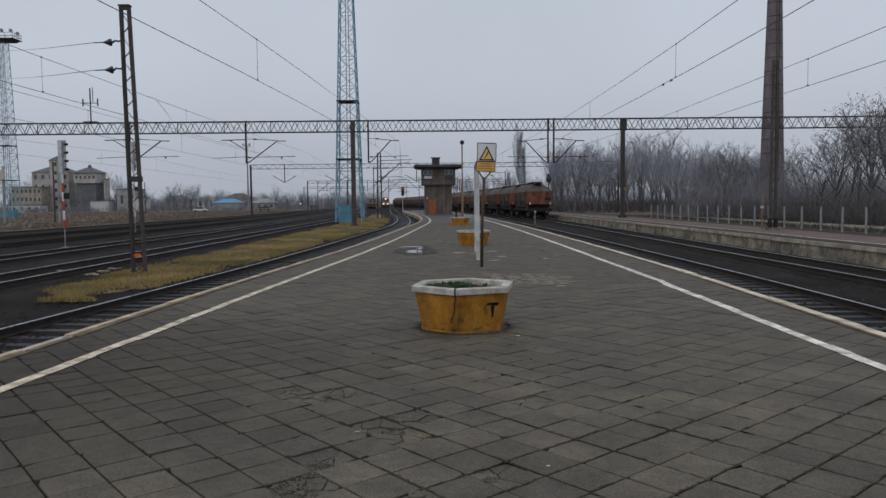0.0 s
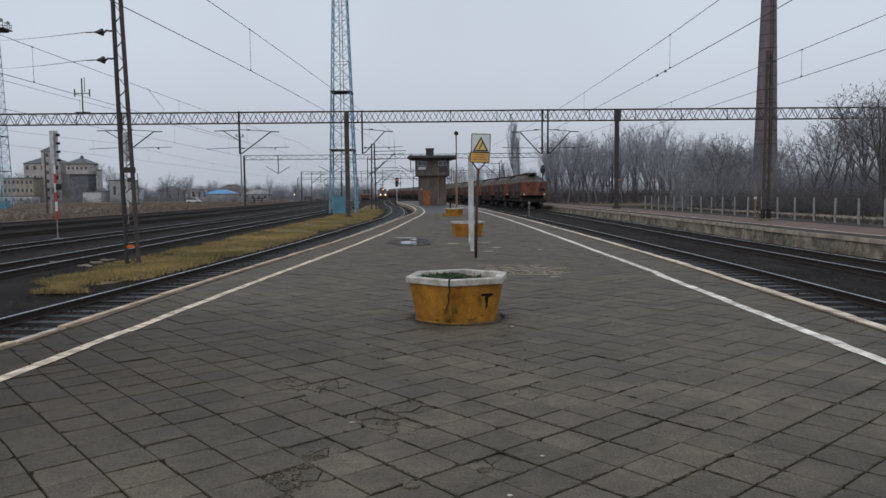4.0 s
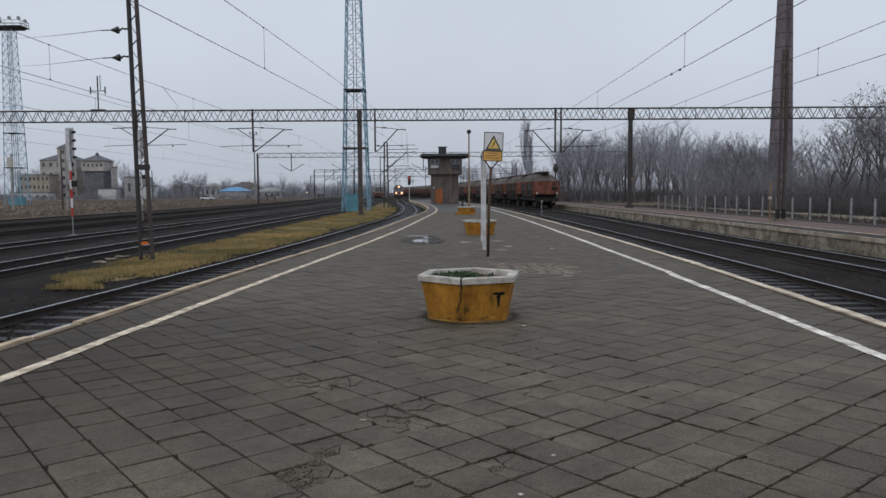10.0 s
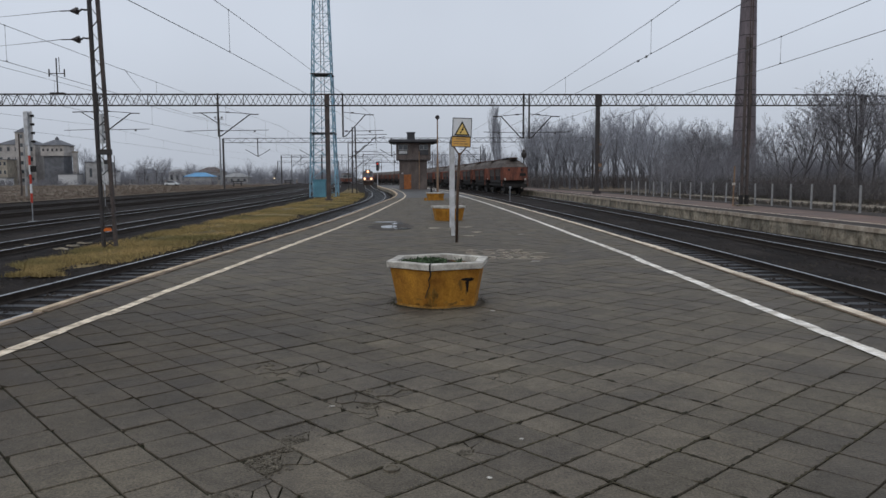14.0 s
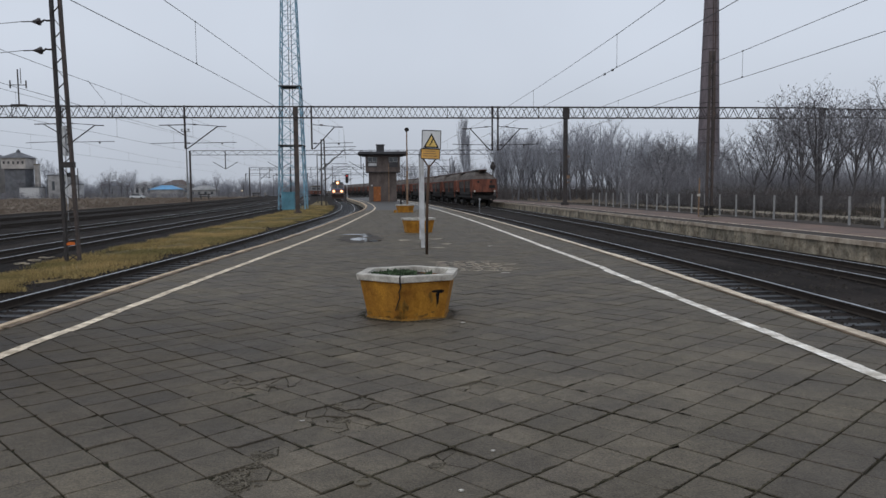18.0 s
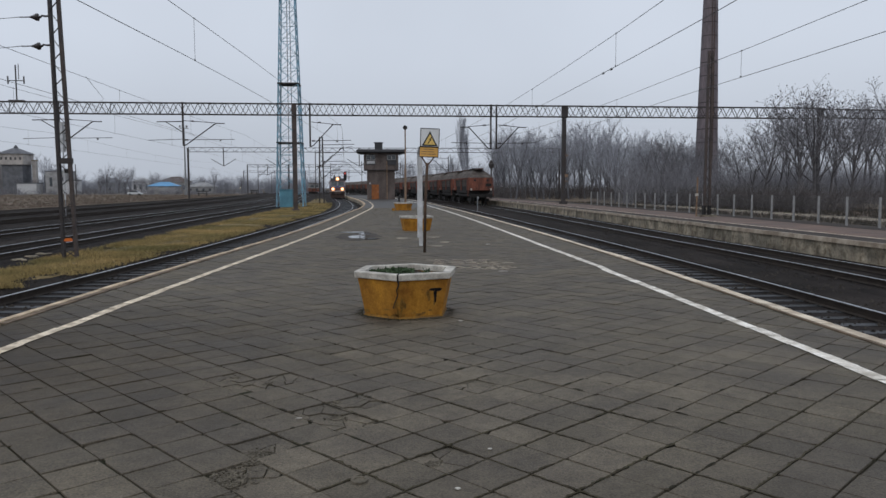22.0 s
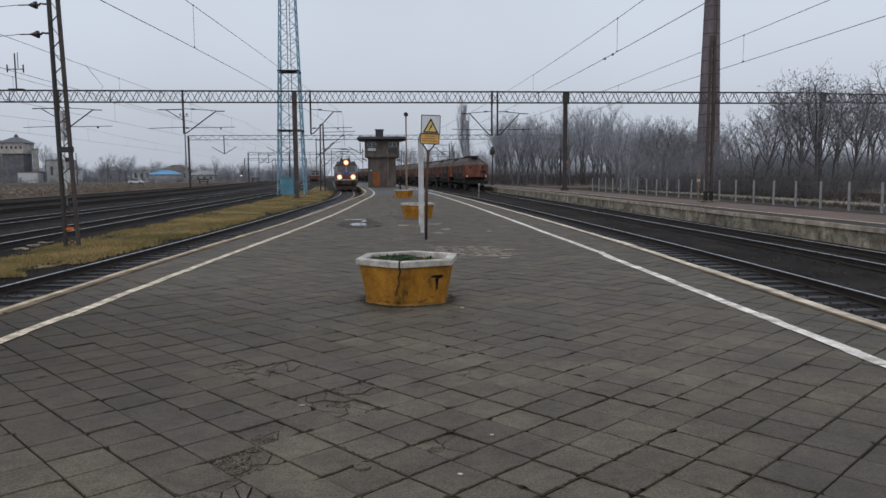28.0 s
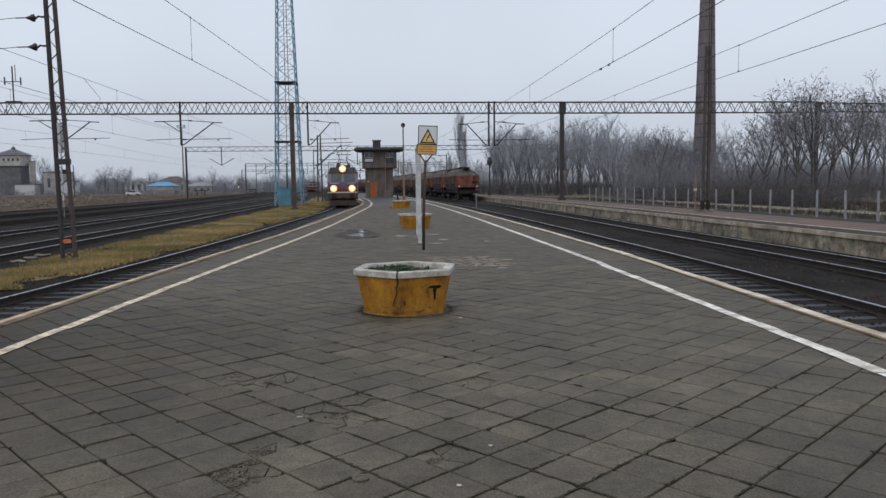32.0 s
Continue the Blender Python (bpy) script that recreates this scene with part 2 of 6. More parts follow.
    "grime": mat("grime", (0.27, 0.14, 0.028), 0.85, var=0.35, big=8, fine=40, spec=0.2, tint=(0.17, 0.09, 0.025)),
    "water": mat("water", (0.02, 0.022, 0.025), 0.03, var=0.1, bump=0, spec=0.9),
}



def worn(m, layers, spot=None):
    """More wear on a surface: layers are (scale, from, to, darkest, lightest) in the world's space; spot is a
    soft-edged darker patch.
    """
    nt = m.node_tree
    N, L = nt.nodes, nt.links
    b = N["Principled BSDF"]
    pos = N.new("ShaderNodeNewGeometry").outputs["Position"]
    last = b.inputs["Base Color"].links[0].from_socket
    for scale, lo, hi, dark, light in layers:
        n = N.new("ShaderNodeTexNoise")
        n.inputs["Scale"].default_value, n.inputs["Detail"].default_value, n.inputs["Roughness"].default_value = scale, 6.0, 0.65
        L.new(pos, n.inputs["Vector"])
        r = N.new("ShaderNodeValToRGB")
        r.color_ramp.elements[0].position, r.color_ramp.elements[1].position = lo, hi
        r.color_ramp.elements[0].color, r.color_ramp.elements[1].color = (*dark, 1), (*light, 1)
        L.new(n.outputs["Fac"], r.inputs["Fac"])
        mu = N.new("ShaderNodeVectorMath")
        mu.operation = "MULTIPLY"
        L.new(last, mu.inputs[0]), L.new(r.outputs["Color"], mu.inputs[1])
        last = mu.outputs["Vector"]
    if spot:
        centre, size, dark = spot
        dv, ln, n, sm, r = N.new("ShaderNodeVectorMath"), N.new("ShaderNodeVectorMath"), N.new("ShaderNodeTexNoise"), N.new("ShaderNodeMath"), N.new("ShaderNodeValToRGB")
        dv.operation, ln.operation, sm.operation = "SUBTRACT", "LENGTH", "MULTIPLY_ADD"
        dv.inputs[1].default_value = centre
        n.inputs["Scale"].default_value = 0.8
        L.new(pos, dv.inputs[0]), L.new(dv.outputs["Vector"], ln.inputs[0]), L.new(pos, n.inputs["Vector"])
        sm.inputs[1].default_value = 1 / size
        off = N.new("ShaderNodeMath")
        off.operation = "MULTIPLY_ADD"
        off.inputs[1].default_value, off.inputs[2].default_value = 0.7, -0.35
        L.new(n.outputs["Fac"], off.inputs[0])
        L.new(ln.outputs["Value"], sm.inputs[0]), L.new(off.outputs["Value"], sm.inputs[2])
        r.color_ramp.elements[0].position, r.color_ramp.elements[1].position = 0.25, 1.0
        r.color_ramp.elements[0].color, r.color_ramp.elements[1].color = (*dark, 1), (1, 1, 1, 1)
        L.new(sm.outputs["Value"], r.inputs["Fac"])
        mu = N.new("ShaderNodeVectorMath")
        mu.operation = "MULTIPLY"
        L.new(last, mu.inputs[0]), L.new(r.outputs["Color"], mu.inputs[1])
        last = mu.outputs["Vector"]
    L.new(last, b.inputs["Base Color"])


# blotches, grime and pale flecks on the slabs, darker and browner towards the main track
worn(M["slab"], [(3.0, 0.34, 0.62, (0.78, 0.78, 0.78), (1.07, 1.07, 1.07)), (11.0, 0.34, 0.6, (0.82, 0.82, 0.81), (1.07, 1.07, 1.07)), (60.0, 0.36, 0.56, (0.62, 0.62, 0.62), (1.1, 1.1, 1.1)), (75.0, 0.6, 0.7, (1, 1, 1), (1.9, 1.9, 1.85))], ((-5.0, 7.2, 0), 5.3, (0.42, 0.37, 0.31)))
worn(M["concrete"], [(1.2, 0.35, 0.55, (0.45, 0.42, 0.38), (1.1, 1.08, 1.03)), (4.0, 0.36, 0.5, (0.55, 0.52, 0.48), (1, 1, 1)), (13.0, 0.3, 0.45, (0.5, 0.48, 0.45), (1, 1, 1))])
# paint chipped off the edge lines
worn(M["line"], [(26.0, 0.31, 0.37, (0.34, 0.33, 0.32), (1, 1, 1)), (5.0, 0.34, 0.5, (0.85, 0.84, 0.82), (1.02, 1.02, 1.02))])
worn(M["lineold"], [(26.0, 0.33, 0.4, (0.4, 0.38, 0.36), (1, 1, 1)), (5.0, 0.36, 0.52, (0.8, 0.78, 0.75), (1.02, 1.02, 1.02))])
worn(M["planter"], [(3.0, 0.36, 0.55, (0.7, 0.62, 0.6), (1.05, 1.0, 1.0)), (22.0, 0.28, 0.42, (0.6, 0.58, 0.6), (1, 1, 1))])


# ---- mesh building ----
class Shape:
    """A mesh in the making: lists of corners and faces, and a few solids to add to it."""

    def __init__(self):
        self.v, self.f = [], []

    def add(self, verts, faces):
        k = len(self.v)
        self.v += [tuple(p) for p in verts]
        self.f += [tuple(i + k for i in q) for q in faces]
        return self

    def box(self, c, s, rz=0.0, m=None, taper=1.0):
        x, y, z = (a / 2 for a in s)
        m = m or (Matrix.Translation(c) @ Matrix.Rotation(radians(rz), 4, "Z"))
        p = [m @ Vector((sx * x * (taper if sz > 0 else 1), sy * y * (taper if sz > 0 else 1), sz * z)) for sz in (-1, 1) for sy in (-1, 1) for sx in (-1, 1)]
        return self.add(p, [(0, 2, 3, 1), (4, 5, 7, 6), (0, 1, 5, 4), (2, 6, 7, 3), (0, 4, 6, 2), (1, 3, 7, 5)])

    def beam(self, a, b, w, h=None):
        """A square bar from a to b."""
        a, b = Vector(a), Vector(b)
        d = b - a
        q = d.to_track_quat("Z", "Y").to_matrix().to_4x4()
        return self.box((0, 0, 0), (w, h or w, d.length), m=Matrix.Translation((a + b) / 2) @ q)

    def tube(self, pts, r, n=6, caps=True, r1=None):
        """A round bar along a line of points; r1 is its radius at the end."""
        pts = [Vector(p) for p in pts]
        k0, m = len(self.v), len(pts)
        for i, p in enumerate(pts):
            d = (pts[min(i + 1, m - 1)] - pts[max(i - 1, 0)]).normalized()
            u = d.cross(Vector((0, 0, 1)) if abs(d.z) < 0.95 else Vector((1, 0, 0))).normalized()
            w = d.cross(u)
            rad = r if r1 is None else r + (r1 - r) * i / (m - 1)
            self.v += [tuple(p + (u * math.cos(6.28318 * j / n) + w * math.sin(6.28318 * j / n)) * rad) for j in range(n)]
        for i in range(m - 1):
            for j in range(n):
                a, b = k0 + i * n + j, k0 + i * n + (j + 1) % n
                self.f.append((a, a + n, b + n, b))
        if caps:
            self.f.append(tuple(k0 + j for j in range(n)))
            self.f.append(tuple(k0 + (m - 1) * n + j for j in reversed(range(n))))
        return self

    def lathe(self, profile, n=16, c=(0, 0, 0), axis="z", turn=0.0):
        """A turned solid: profile is rows of radius and height."""
        k0 = len(self.v)
        for r, z in profile:
            for j in range(n):
                a = 6.2831853 * (j + turn) / n
                p = (r * math.cos(a), r * math.sin(a), z)
                if axis == "y":
                    p = (p[0], p[2], p[1])
                elif axis == "x":
                    p = (p[2], p[0], p[1])
                self.v.append((c[0] + p[0], c[1] + p[1], c[2] + p[2]))
        for i in range(len(profile) - 1):
            for j in range(n):
                a, b = k0 + i * n + j, k0 + i * n + (j + 1) % n
                self.f.append((a, b, b + n, a + n))
        self.f.append(tuple(k0 + j for j in reversed(range(n))))
        self.f.append(tuple(k0 + (len(profile) - 1) * n + j for j in range(n)))
        return self

    def sweep(self, profile, path, ends=True):
        """A profile of (sideways, up) drawn along a path of (x, y, z), closed round."""
        path = [Vector(p) for p in path]
        k0, n = len(self.v), len(profile)
        for i, p in enumerate(path):
            d = path[min(i + 1, len(path) - 1)] - path[max(i - 1, 0)]
            s = Vector((d.y, -d.x, 0)).normalized()
            self.v += [tuple(p + s * a + Vector((0, 0, b))) for a, b in profile]
        for i in range(len(path) - 1):
            for j in range(n):
                a, b = k0 + i * n + j, k0 + i * n + (j + 1) % n
                self.f.append((a, b, b + n, a + n))
        if ends:
            self.f.append(tuple(k0 + j for j in reversed(range(n))))
            self.f.append(tuple(k0 + (len(path) - 1) * n + j for j in range(n)))
        return self

    def prism(self, outline, a, b, axis="x"):
        """An outline of 2D points drawn from a to b along an axis."""
        n = len(outline)
        put = {"x": lambda p, t: (t, p[0], p[1]), "y": lambda p, t: (p[0], t, p[1]), "z": lambda p, t: (p[0], p[1], t)}[axis]
        k = [put(p, t) for t in (a, b) for p in outline]
        return self.add(k, [tuple(range(n)), tuple(n + i for i in reversed(range(n)))] + [(i, i + n, (i + 1) % n + n, (i + 1) % n) for i in range(n)])

    def mesh(self, name, smooth=False):
        me = bpy.data.meshes.new(name)
        me.from_pydata(self.v, [], self.f)
        bm = bmesh.new()
        bm.from_mesh(me)
        if len(self.f) < 20000:
            bmesh.ops.recalc_face_normals(bm, faces=bm.faces)
        bm.to_mesh(me)
        bm.free()
        if smooth:
            me.polygons.foreach_set("use_smooth", [True] * len(me.polygons))
        return me


def part(name, shape, material, parent=None, label="", smooth=False, bevel=0.0):
    """Links a shape, or a ready mesh, as one mesh object under a thing or a part."""
    me = shape.mesh(name, smooth) if isinstance(shape, Shape) else shape
    if not me.materials:
        me.materials.append(M[material])
    ob = new(name, me)
    if parent:
        ob.parent = parent
    if label:
        ob["label"] = label
    if bevel:
        bv = ob.modifiers.new("bevel", "BEVEL")
        bv.width, bv.segments, bv.limit_method = bevel, 2, "ANGLE"
    return ob


def thing(name, label, category, m=None, group="", kind=""):
    ob = tagged(new(name), label, category, group, kind)
    ob.empty_display_size = 0.2
    if m:
        ob.matrix_basis = m
    return ob


def spline(knots):
    """A smooth curve y -> x through knots (y, x)."""
    ys, xs = np.array(knots, float).T
    n = len(ys)
    h = np.diff(ys)
    A, r = np.eye(n), np.zeros(n)
    for i in range(1, n - 1):
        A[i, i - 1:i + 2] = h[i - 1], 2 * (h[i - 1] + h[i]), h[i]
        r[i] = 6 * ((xs[i + 1] - xs[i]) / h[i] - (xs[i] - xs[i - 1]) / h[i - 1])
    k = np.linalg.solve(A, r)

    def at(y):
        i = int(min(max(np.searchsorted(ys, y) - 1, 0), n - 2))
        a, b, d = ys[i + 1] - y, y - ys[i], h[i]
        return float((k[i] * a ** 3 + k[i + 1] * b ** 3) / (6 * d) + (xs[i] / d - k[i] * d / 6) * a + (xs[i + 1] / d - k[i + 1] * d / 6) * b)
    return at


# ---- the plan: track axes as x over y; the platform's top is z = 0, rail heads at -0.35 ----
RAIL, GROUND = -0.35, -0.56
track_l = spline([(-40, -11.5), (0, -7.6), (12, -6.55), (21, -5.75), (36, -4.75), (50, -4.1), (62, -3.55), (74, -3.48), (90, -4.08), (110, -5.3), (135, -7.4), (180, -10.6), (235, -14.3), (300, -20.8), (400, -33), (600, -65)])
track_r = spline([(-40, 5.5), (0, 6.95), (8, 7.2), (15, 7.5), (25, 7.7), (40, 7.75), (58, 7.6), (78, 7.15), (105, 5.9), (140, 3.4), (200, -2.4), (260, -10), (340, -22.5), (450, -43), (600, -75)])
def bend(y): return -max(0.0, y - 60) ** 2 / 2600
def track_r2(y): return track_r(y) + 4.25 + 1.1 * min(1.0, max(0.0, (y - 30) / 50))
def siding(x0): return lambda y: x0 + bend(y)
def settle(y): return float(np.interp(y, (5, 9, 12, 15, 18, 24, 32), (0.06, 0.06, -0.02, -0.08, -0.09, -0.04, 0.0)))
def edge_l(y): return track_l(y) + 1.85 + settle(y)
def edge_r(y): return track_r(y) - 1.65
def edge_2(y): return track_r2(y) + 2.3
def fence_line(y): return edge_2(y) + 5.15
def line(curve, y0, y1, z, step=2.0, off=0.0):
    n = max(2, int((y1 - y0) / step))
    return [(curve(y0 + (y1 - y0) * i / n) + off, y0 + (y1 - y0) * i / n, z) for i in range(n + 1)]

# ---- ground ----
def strip(name, material, a, b, ys, z, kind="structure", label="", dz=0.0):
    """A sheet between two curves a and b over the given ys."""
    s = Shape()
    k = 8
    for y in ys:
        xa, xb = a(y), b(y)
        for i in range(k + 1):
            x = xa + (xb - xa) * i / k
            s.v.append((x, y, z + dz * noise.noise((x * 0.7, y * 0.7, 3))))
    for j in range(len(ys) - 1):
        for i in range(k):
            p = j * (k + 1) + i
            s.f.append((p, p + 1, p + k + 2, p + k + 1))
    return tagged(part(name, s, material), label, kind=kind)


s = Shape()
xs = [-3000, -800, -200] + [-100 + 4 * i for i in range(51)] + [200, 800, 3000]
ys = [-3000, -300] + [-40 + 4 * i for i in range(61)] + [300, 800, 3000]
for y in ys:
    for x in xs:
        s.v.append((x, y, GROUND + 0.02 * noise.noise((x * 0.3, y * 0.3, 0))))
for j in range(len(ys) - 1):
    for i in range(len(xs) - 1):
        p = j * len(xs) + i
        s.f.append((p, p + 1, p + len(xs) + 1, p + len(xs)))
tagged(part("ground", s, "soil", smooth=True), "dark trampled soil and cinders of a railway yard", kind="structure")
far_ys = [-60, -20, 0, 20, 40, 60, 80, 100, 120, 140, 170, 200, 240, 280, 330, 400, 600, 1200]
strip("ground", "field", lambda y: -900, lambda y: -37 + bend(min(y, 330)) * 0.5, far_ys, GROUND + 0.09, label="dry brown winter field beside the sidings")
strip("ground", "field", lambda y: 24 + bend(min(y, 330)) * 0.8, lambda y: 900, far_ys, GROUND + 0.09, label="dry brown winter ground under bare trees")


# ---- tracks ----
strip("road", "concrete", lambda y: fence_line(y) + 10.8, lambda y: fence_line(y) + 13.4, [10 + 4 * i for i in range(24)], GROUND + 0.13, label="pale worn path behind the fence")


def gravel_bed(curve, y0, y1, w=3.4):
    top = RAIL - 0.17
    ys = [y0 + 1.5 * i for i in range(int((y1 - y0) / 1.5) + 1)]
    s = Shape()
    cross = [(-w / 2, GROUND - 0.05), (-w / 2 + 0.45, top), (-0.4, top), (0.4, top), (w / 2 - 0.45, top), (w / 2, GROUND - 0.05)]
    for y in ys:
        for a, z in cross:
            s.v.append((curve(y) + a, y, z + 0.02 * noise.noise((a * 3, y * 2, 1))))
    for j in range(len(ys) - 1):
        for i in range(5):
            p = j * 6 + i
            s.f.append((p, p + 1, p + 7, p + 6))
    return s


RAIL_SECTION = [(-0.06, -0.15), (0.06, -0.15), (0.02, -0.12), (0.02, -0.045), (0.036, -0.035), (0.036, -0.002), (-0.036, -0.002), (-0.036, -0.035), (-0.02, -0.045), (-0.02, -0.12)]
HEAD = [(-0.031, -0.004), (0.031, -0.004), (0.027, 0.003), (-0.027, 0.003)]
sleeper_mesh = Shape().box((0, 0, -0.07), (2.5, 0.24, 0.14), taper=0.96).mesh("sleeper")
sleeper_mesh.materials.append(M["sleeper"])


def railway_track(curve, y0, y1, label, near=(0, 0), bright=True, joined_to=140, sunk=0.0):
    th = thing("railway_track", label, "railway track", group="tracks of the station", kind="structure")
    part("ballast_bed", gravel_bed(curve, y0, y1), "ballast", th)
    for side in (-0.7525, 0.7525):
        r = part("rail", Shape().sweep(RAIL_SECTION, line(curve, y0, y1, RAIL, 2.0, side)), "rail", th)
        part("running_surface", Shape().sweep(HEAD, line(curve, y0, y1, RAIL, 2.0, side)), "railtop" if bright else "rail", r, "rail head polished by wheels" if bright else "")
    joined, y = Shape(), y0
    while y < joined_to:
        a = math.atan2(curve(y + 0.5) - curve(y - 0.5), 1.0)
        m = Matrix.Translation((curve(y), y, RAIL - 0.155 - sunk + random.uniform(-0.008, 0.008))) @ Matrix.Rotation(-a + random.uniform(-0.02, 0.02), 4, "Z")
        if near[0] <= y < near[1]:
            ob = part("sleeper", sleeper_mesh, "sleeper", th)
            ob.matrix_basis = m
        else:
            joined.box((0, 0, 0), (2.5, 0.24, 0.14), m=m @ Matrix.Translation((0, 0, -0.07)))
        y += 0.62
    tagged(part("sleepers", joined, "sleeper", th), kind="stuff")
    return th


railway_track(track_l, -20, 420, "polished main track curving along the platform", (7, 52))
railway_track(track_r, -20, 420, "polished main track on dark ballast by the platform", (9, 55))
railway_track(track_r2, -20, 460, "second main track with brownish ballast", (16, 60), sunk=0.03)
for x0, t in ((-12.5, "rusty siding beside the grass strip"), (-17.4, "siding in dark cinders"), (-23.4, "outer siding in dark cinders"), (-29.2, "outermost siding by the field")):
    railway_track(siding(x0), -20, 330, t, bright=x0 > -20, joined_to=70, sunk=0.03)


# ---- platform one ----
def platform(name, a, b, ys, top, wall, label):
    s = Shape()
    n = len(ys)
    for y in ys:
        s.v += [(a(y), y, GROUND - 0.2), (a(y), y, top), (b(y), y, top), (b(y), y, GROUND - 0.2)]
    for j in range(n - 1):
        for i in range(3):
            p = j * 4 + i
            s.f.append((p, p + 1, p + 5, p + 4))
    s.f += [(0, 1, 2, 3), tuple(4 * (n - 1) + i for i in (3, 2, 1, 0))]
    return tagged(part(name, s, wall), label, kind="structure")


pys = [-14 + 2 * i for i in range(92)]
platform_1 = platform("platform", lambda y: edge_l(y) + 0.12, lambda y: edge_r(y) - 0.12, pys, -0.013, "bed", "island platform of worn grey concrete slabs, damp")
# the far half is smooth asphalt
SLAB_END = 62.0
strip("pavement", "asphalt", lambda y: edge_l(y) + 0.21, lambda y: edge_r(y) - 0.21, [SLAB_END - 0.5 + 2 * i for i in range(54)], -0.004, label="damp grey asphalt at the far end of the platform")


def kerb(parent, curve, side, y0, y1, top, material, step=1.0, wide=0.22, back=None, front=0.55):
    """Edge stones with a wall below; the far ones are one piece."""
    y, far = y0, Shape()
    while y < y1:
        y2 = y + step - 0.012
        dz, dx = random.uniform(-0.008, 0.008), random.uniform(-0.012, 0.012)
        xa, xb = curve(y) + dx, curve(y2) + dx
        if abs(y - 8.7) < 0.5 and side < 0 and step == 1.0:
            y2, dz = y2 - 0.13, dz - 0.02
        q = Shape() if y < 75 else far
        w = -side * wide
        if back and y < 75:
            # a second, browner course behind the edge
            w = -side * wide * front
            part("inner_edge_stone", Shape().sweep([(0, -0.14), (wide * (0.97 - front), -0.14), (wide * (0.97 - front), 0), (0, 0)], [(x_ - side * (wide * (front + 0.02) + (wide * (0.97 - front) if side > 0 else 0)), y_, top - 0.008 - dz * 0.5) for x_, y_ in ((xa, y), (xb, y2))]), back, parent)
        o = [(xa, y, 0), (xa + w, y, 0), (xb + w, y2, 0), (xb, y2, 0)]
        q.add([(p[0], p[1], top - 0.14 + dz) for p in o] + [(p[0] - side * (0.02 if i in (0, 3) else 0), p[1], top + dz) for i, p in enumerate(o)],
              [(0, 1, 2, 3), (4, 5, 6, 7), (0, 1, 5, 4), (1, 2, 6, 5), (2, 3, 7, 6), (3, 0, 4, 7)])
        if q is not far:
            part("edge_stone", q, material, parent)
        y += step
    tagged(part("edge_stones", far, material, parent), kind="stuff")
    part("edge_wall", Shape().sweep([(0, GROUND - 0.1), (0, top - 0.13), (-side * 0.3, top - 0.13), (-side * 0.3, GROUND - 0.1)], line(curve, y0, y1, 0, 2.0, -side * 0.07)), "concrete", parent)


kerb(platform_1, edge_l, -1, 4.5, 165, 0.012, "coping", back="copingbrown")
kerb(platform_1, edge_r, 1, 4.5, 165, 0.012, "copinglight", back="copingbrown", front=0.78)


# painted lines, in lengths with worn joints
def painted_line(parent, curve, y0, y1, mname, width=0.145, step_at=0.0):
    y = y0
    while y < y1:
        ln = random.uniform(0.42, 0.5) if y < 24 else random.uniform(0.9, 1.3) if y < 60 else 4.0
        gap = random.uniform(0.006, 0.026)
        a, b = y, min(y1, y + ln - gap)
        dx = random.uniform(-0.013, 0.013)
        if step_at:
            # the line was painted in two goes that do not quite meet
            dx += -0.02 if y < step_at else 0.045 * max(0.0, 1 - (y - step_at) / 6)
        wd = width * random.uniform(0.9, 1.08)
        pts = [(curve(t) + dx, t, 0.006 + random.uniform(0, 0.001)) for t in (a, (a + b) / 2, b)]
        part("painted_line", Shape().sweep([(-wd / 2, 0), (wd / 2, 0), (wd / 2, 0.003), (-wd / 2, 0.003)], pts), mname, parent)
        y += ln


def white_l(y): return track_l(y) + 2.96 + 0.5 * settle(y) - 0.2 * min(1, max(0, (y - 55) / 20))
white_r = spline([(-10, 4.1), (7, 4.42), (10, 4.5), (15, 4.6), (25, 4.75), (40, 4.85), (55, 4.75), (72, 4.4), (100, 3.2), (165, 0.2)])
painted_line(platform_1, white_l, 4.6, 128, "lineold")
painted_line(platform_1, white_r, 5.0, 128, "line", 0.15, 14.6)


# ---- platform two, lower and reddish ----
P2 = 0.08
platform_2 = platform("platform", lambda y: edge_2(y) + 0.12, lambda y: edge_2(y) + 6.1, [2 * i for i in range(60)], P2 - 0.012, "redpave", "low side platform with reddish worn paving")
kerb(platform_2, edge_2, -1, 4, 118, P2, "p2edge", 2.0, 0.16)
p2ys = [2 + 2 * i for i in range(59)]
strip("pavement", "p2dark", lambda y: edge_2(y) + 0.17, lambda y: edge_2(y) + 1.25, p2ys, P2 - 0.006, label="dark asphalt band along the low platform's edge")
strip("pavement", "lineold", lambda y: edge_2(y) + 1.28, lambda y: edge_2(y) + 1.4, p2ys, P2 - 0.005, label="faded pale line on the low platform")
strip("pavement", "p2dark", lambda y: edge_2(y) + 4.3, lambda y: edge_2(y) + 6.05, p2ys, P2 - 0.006, label="grey asphalt beside the low platform's fence")

# ---- lattice and pole building ----
def lattice(s, a, b, up, depth, bays, bar=0.06, web=0.035, vertical_ends=True):
    """A flat girder from a to b: two chords and a zigzag between them, 'up' is the way across."""
    a, b, up = Vector(a), Vector(b), Vector(up).normalized() * depth
    s.beam(a, b, bar), s.beam(a + up, b + up, bar)
    for i in range(bays):
        p, q = a.lerp(b, i / bays), a.lerp(b, (i + 1) / bays)
        mid = p.lerp(q, 0.5) + up
        s.beam(p, mid, web), s.beam(mid, q, web)
    return s


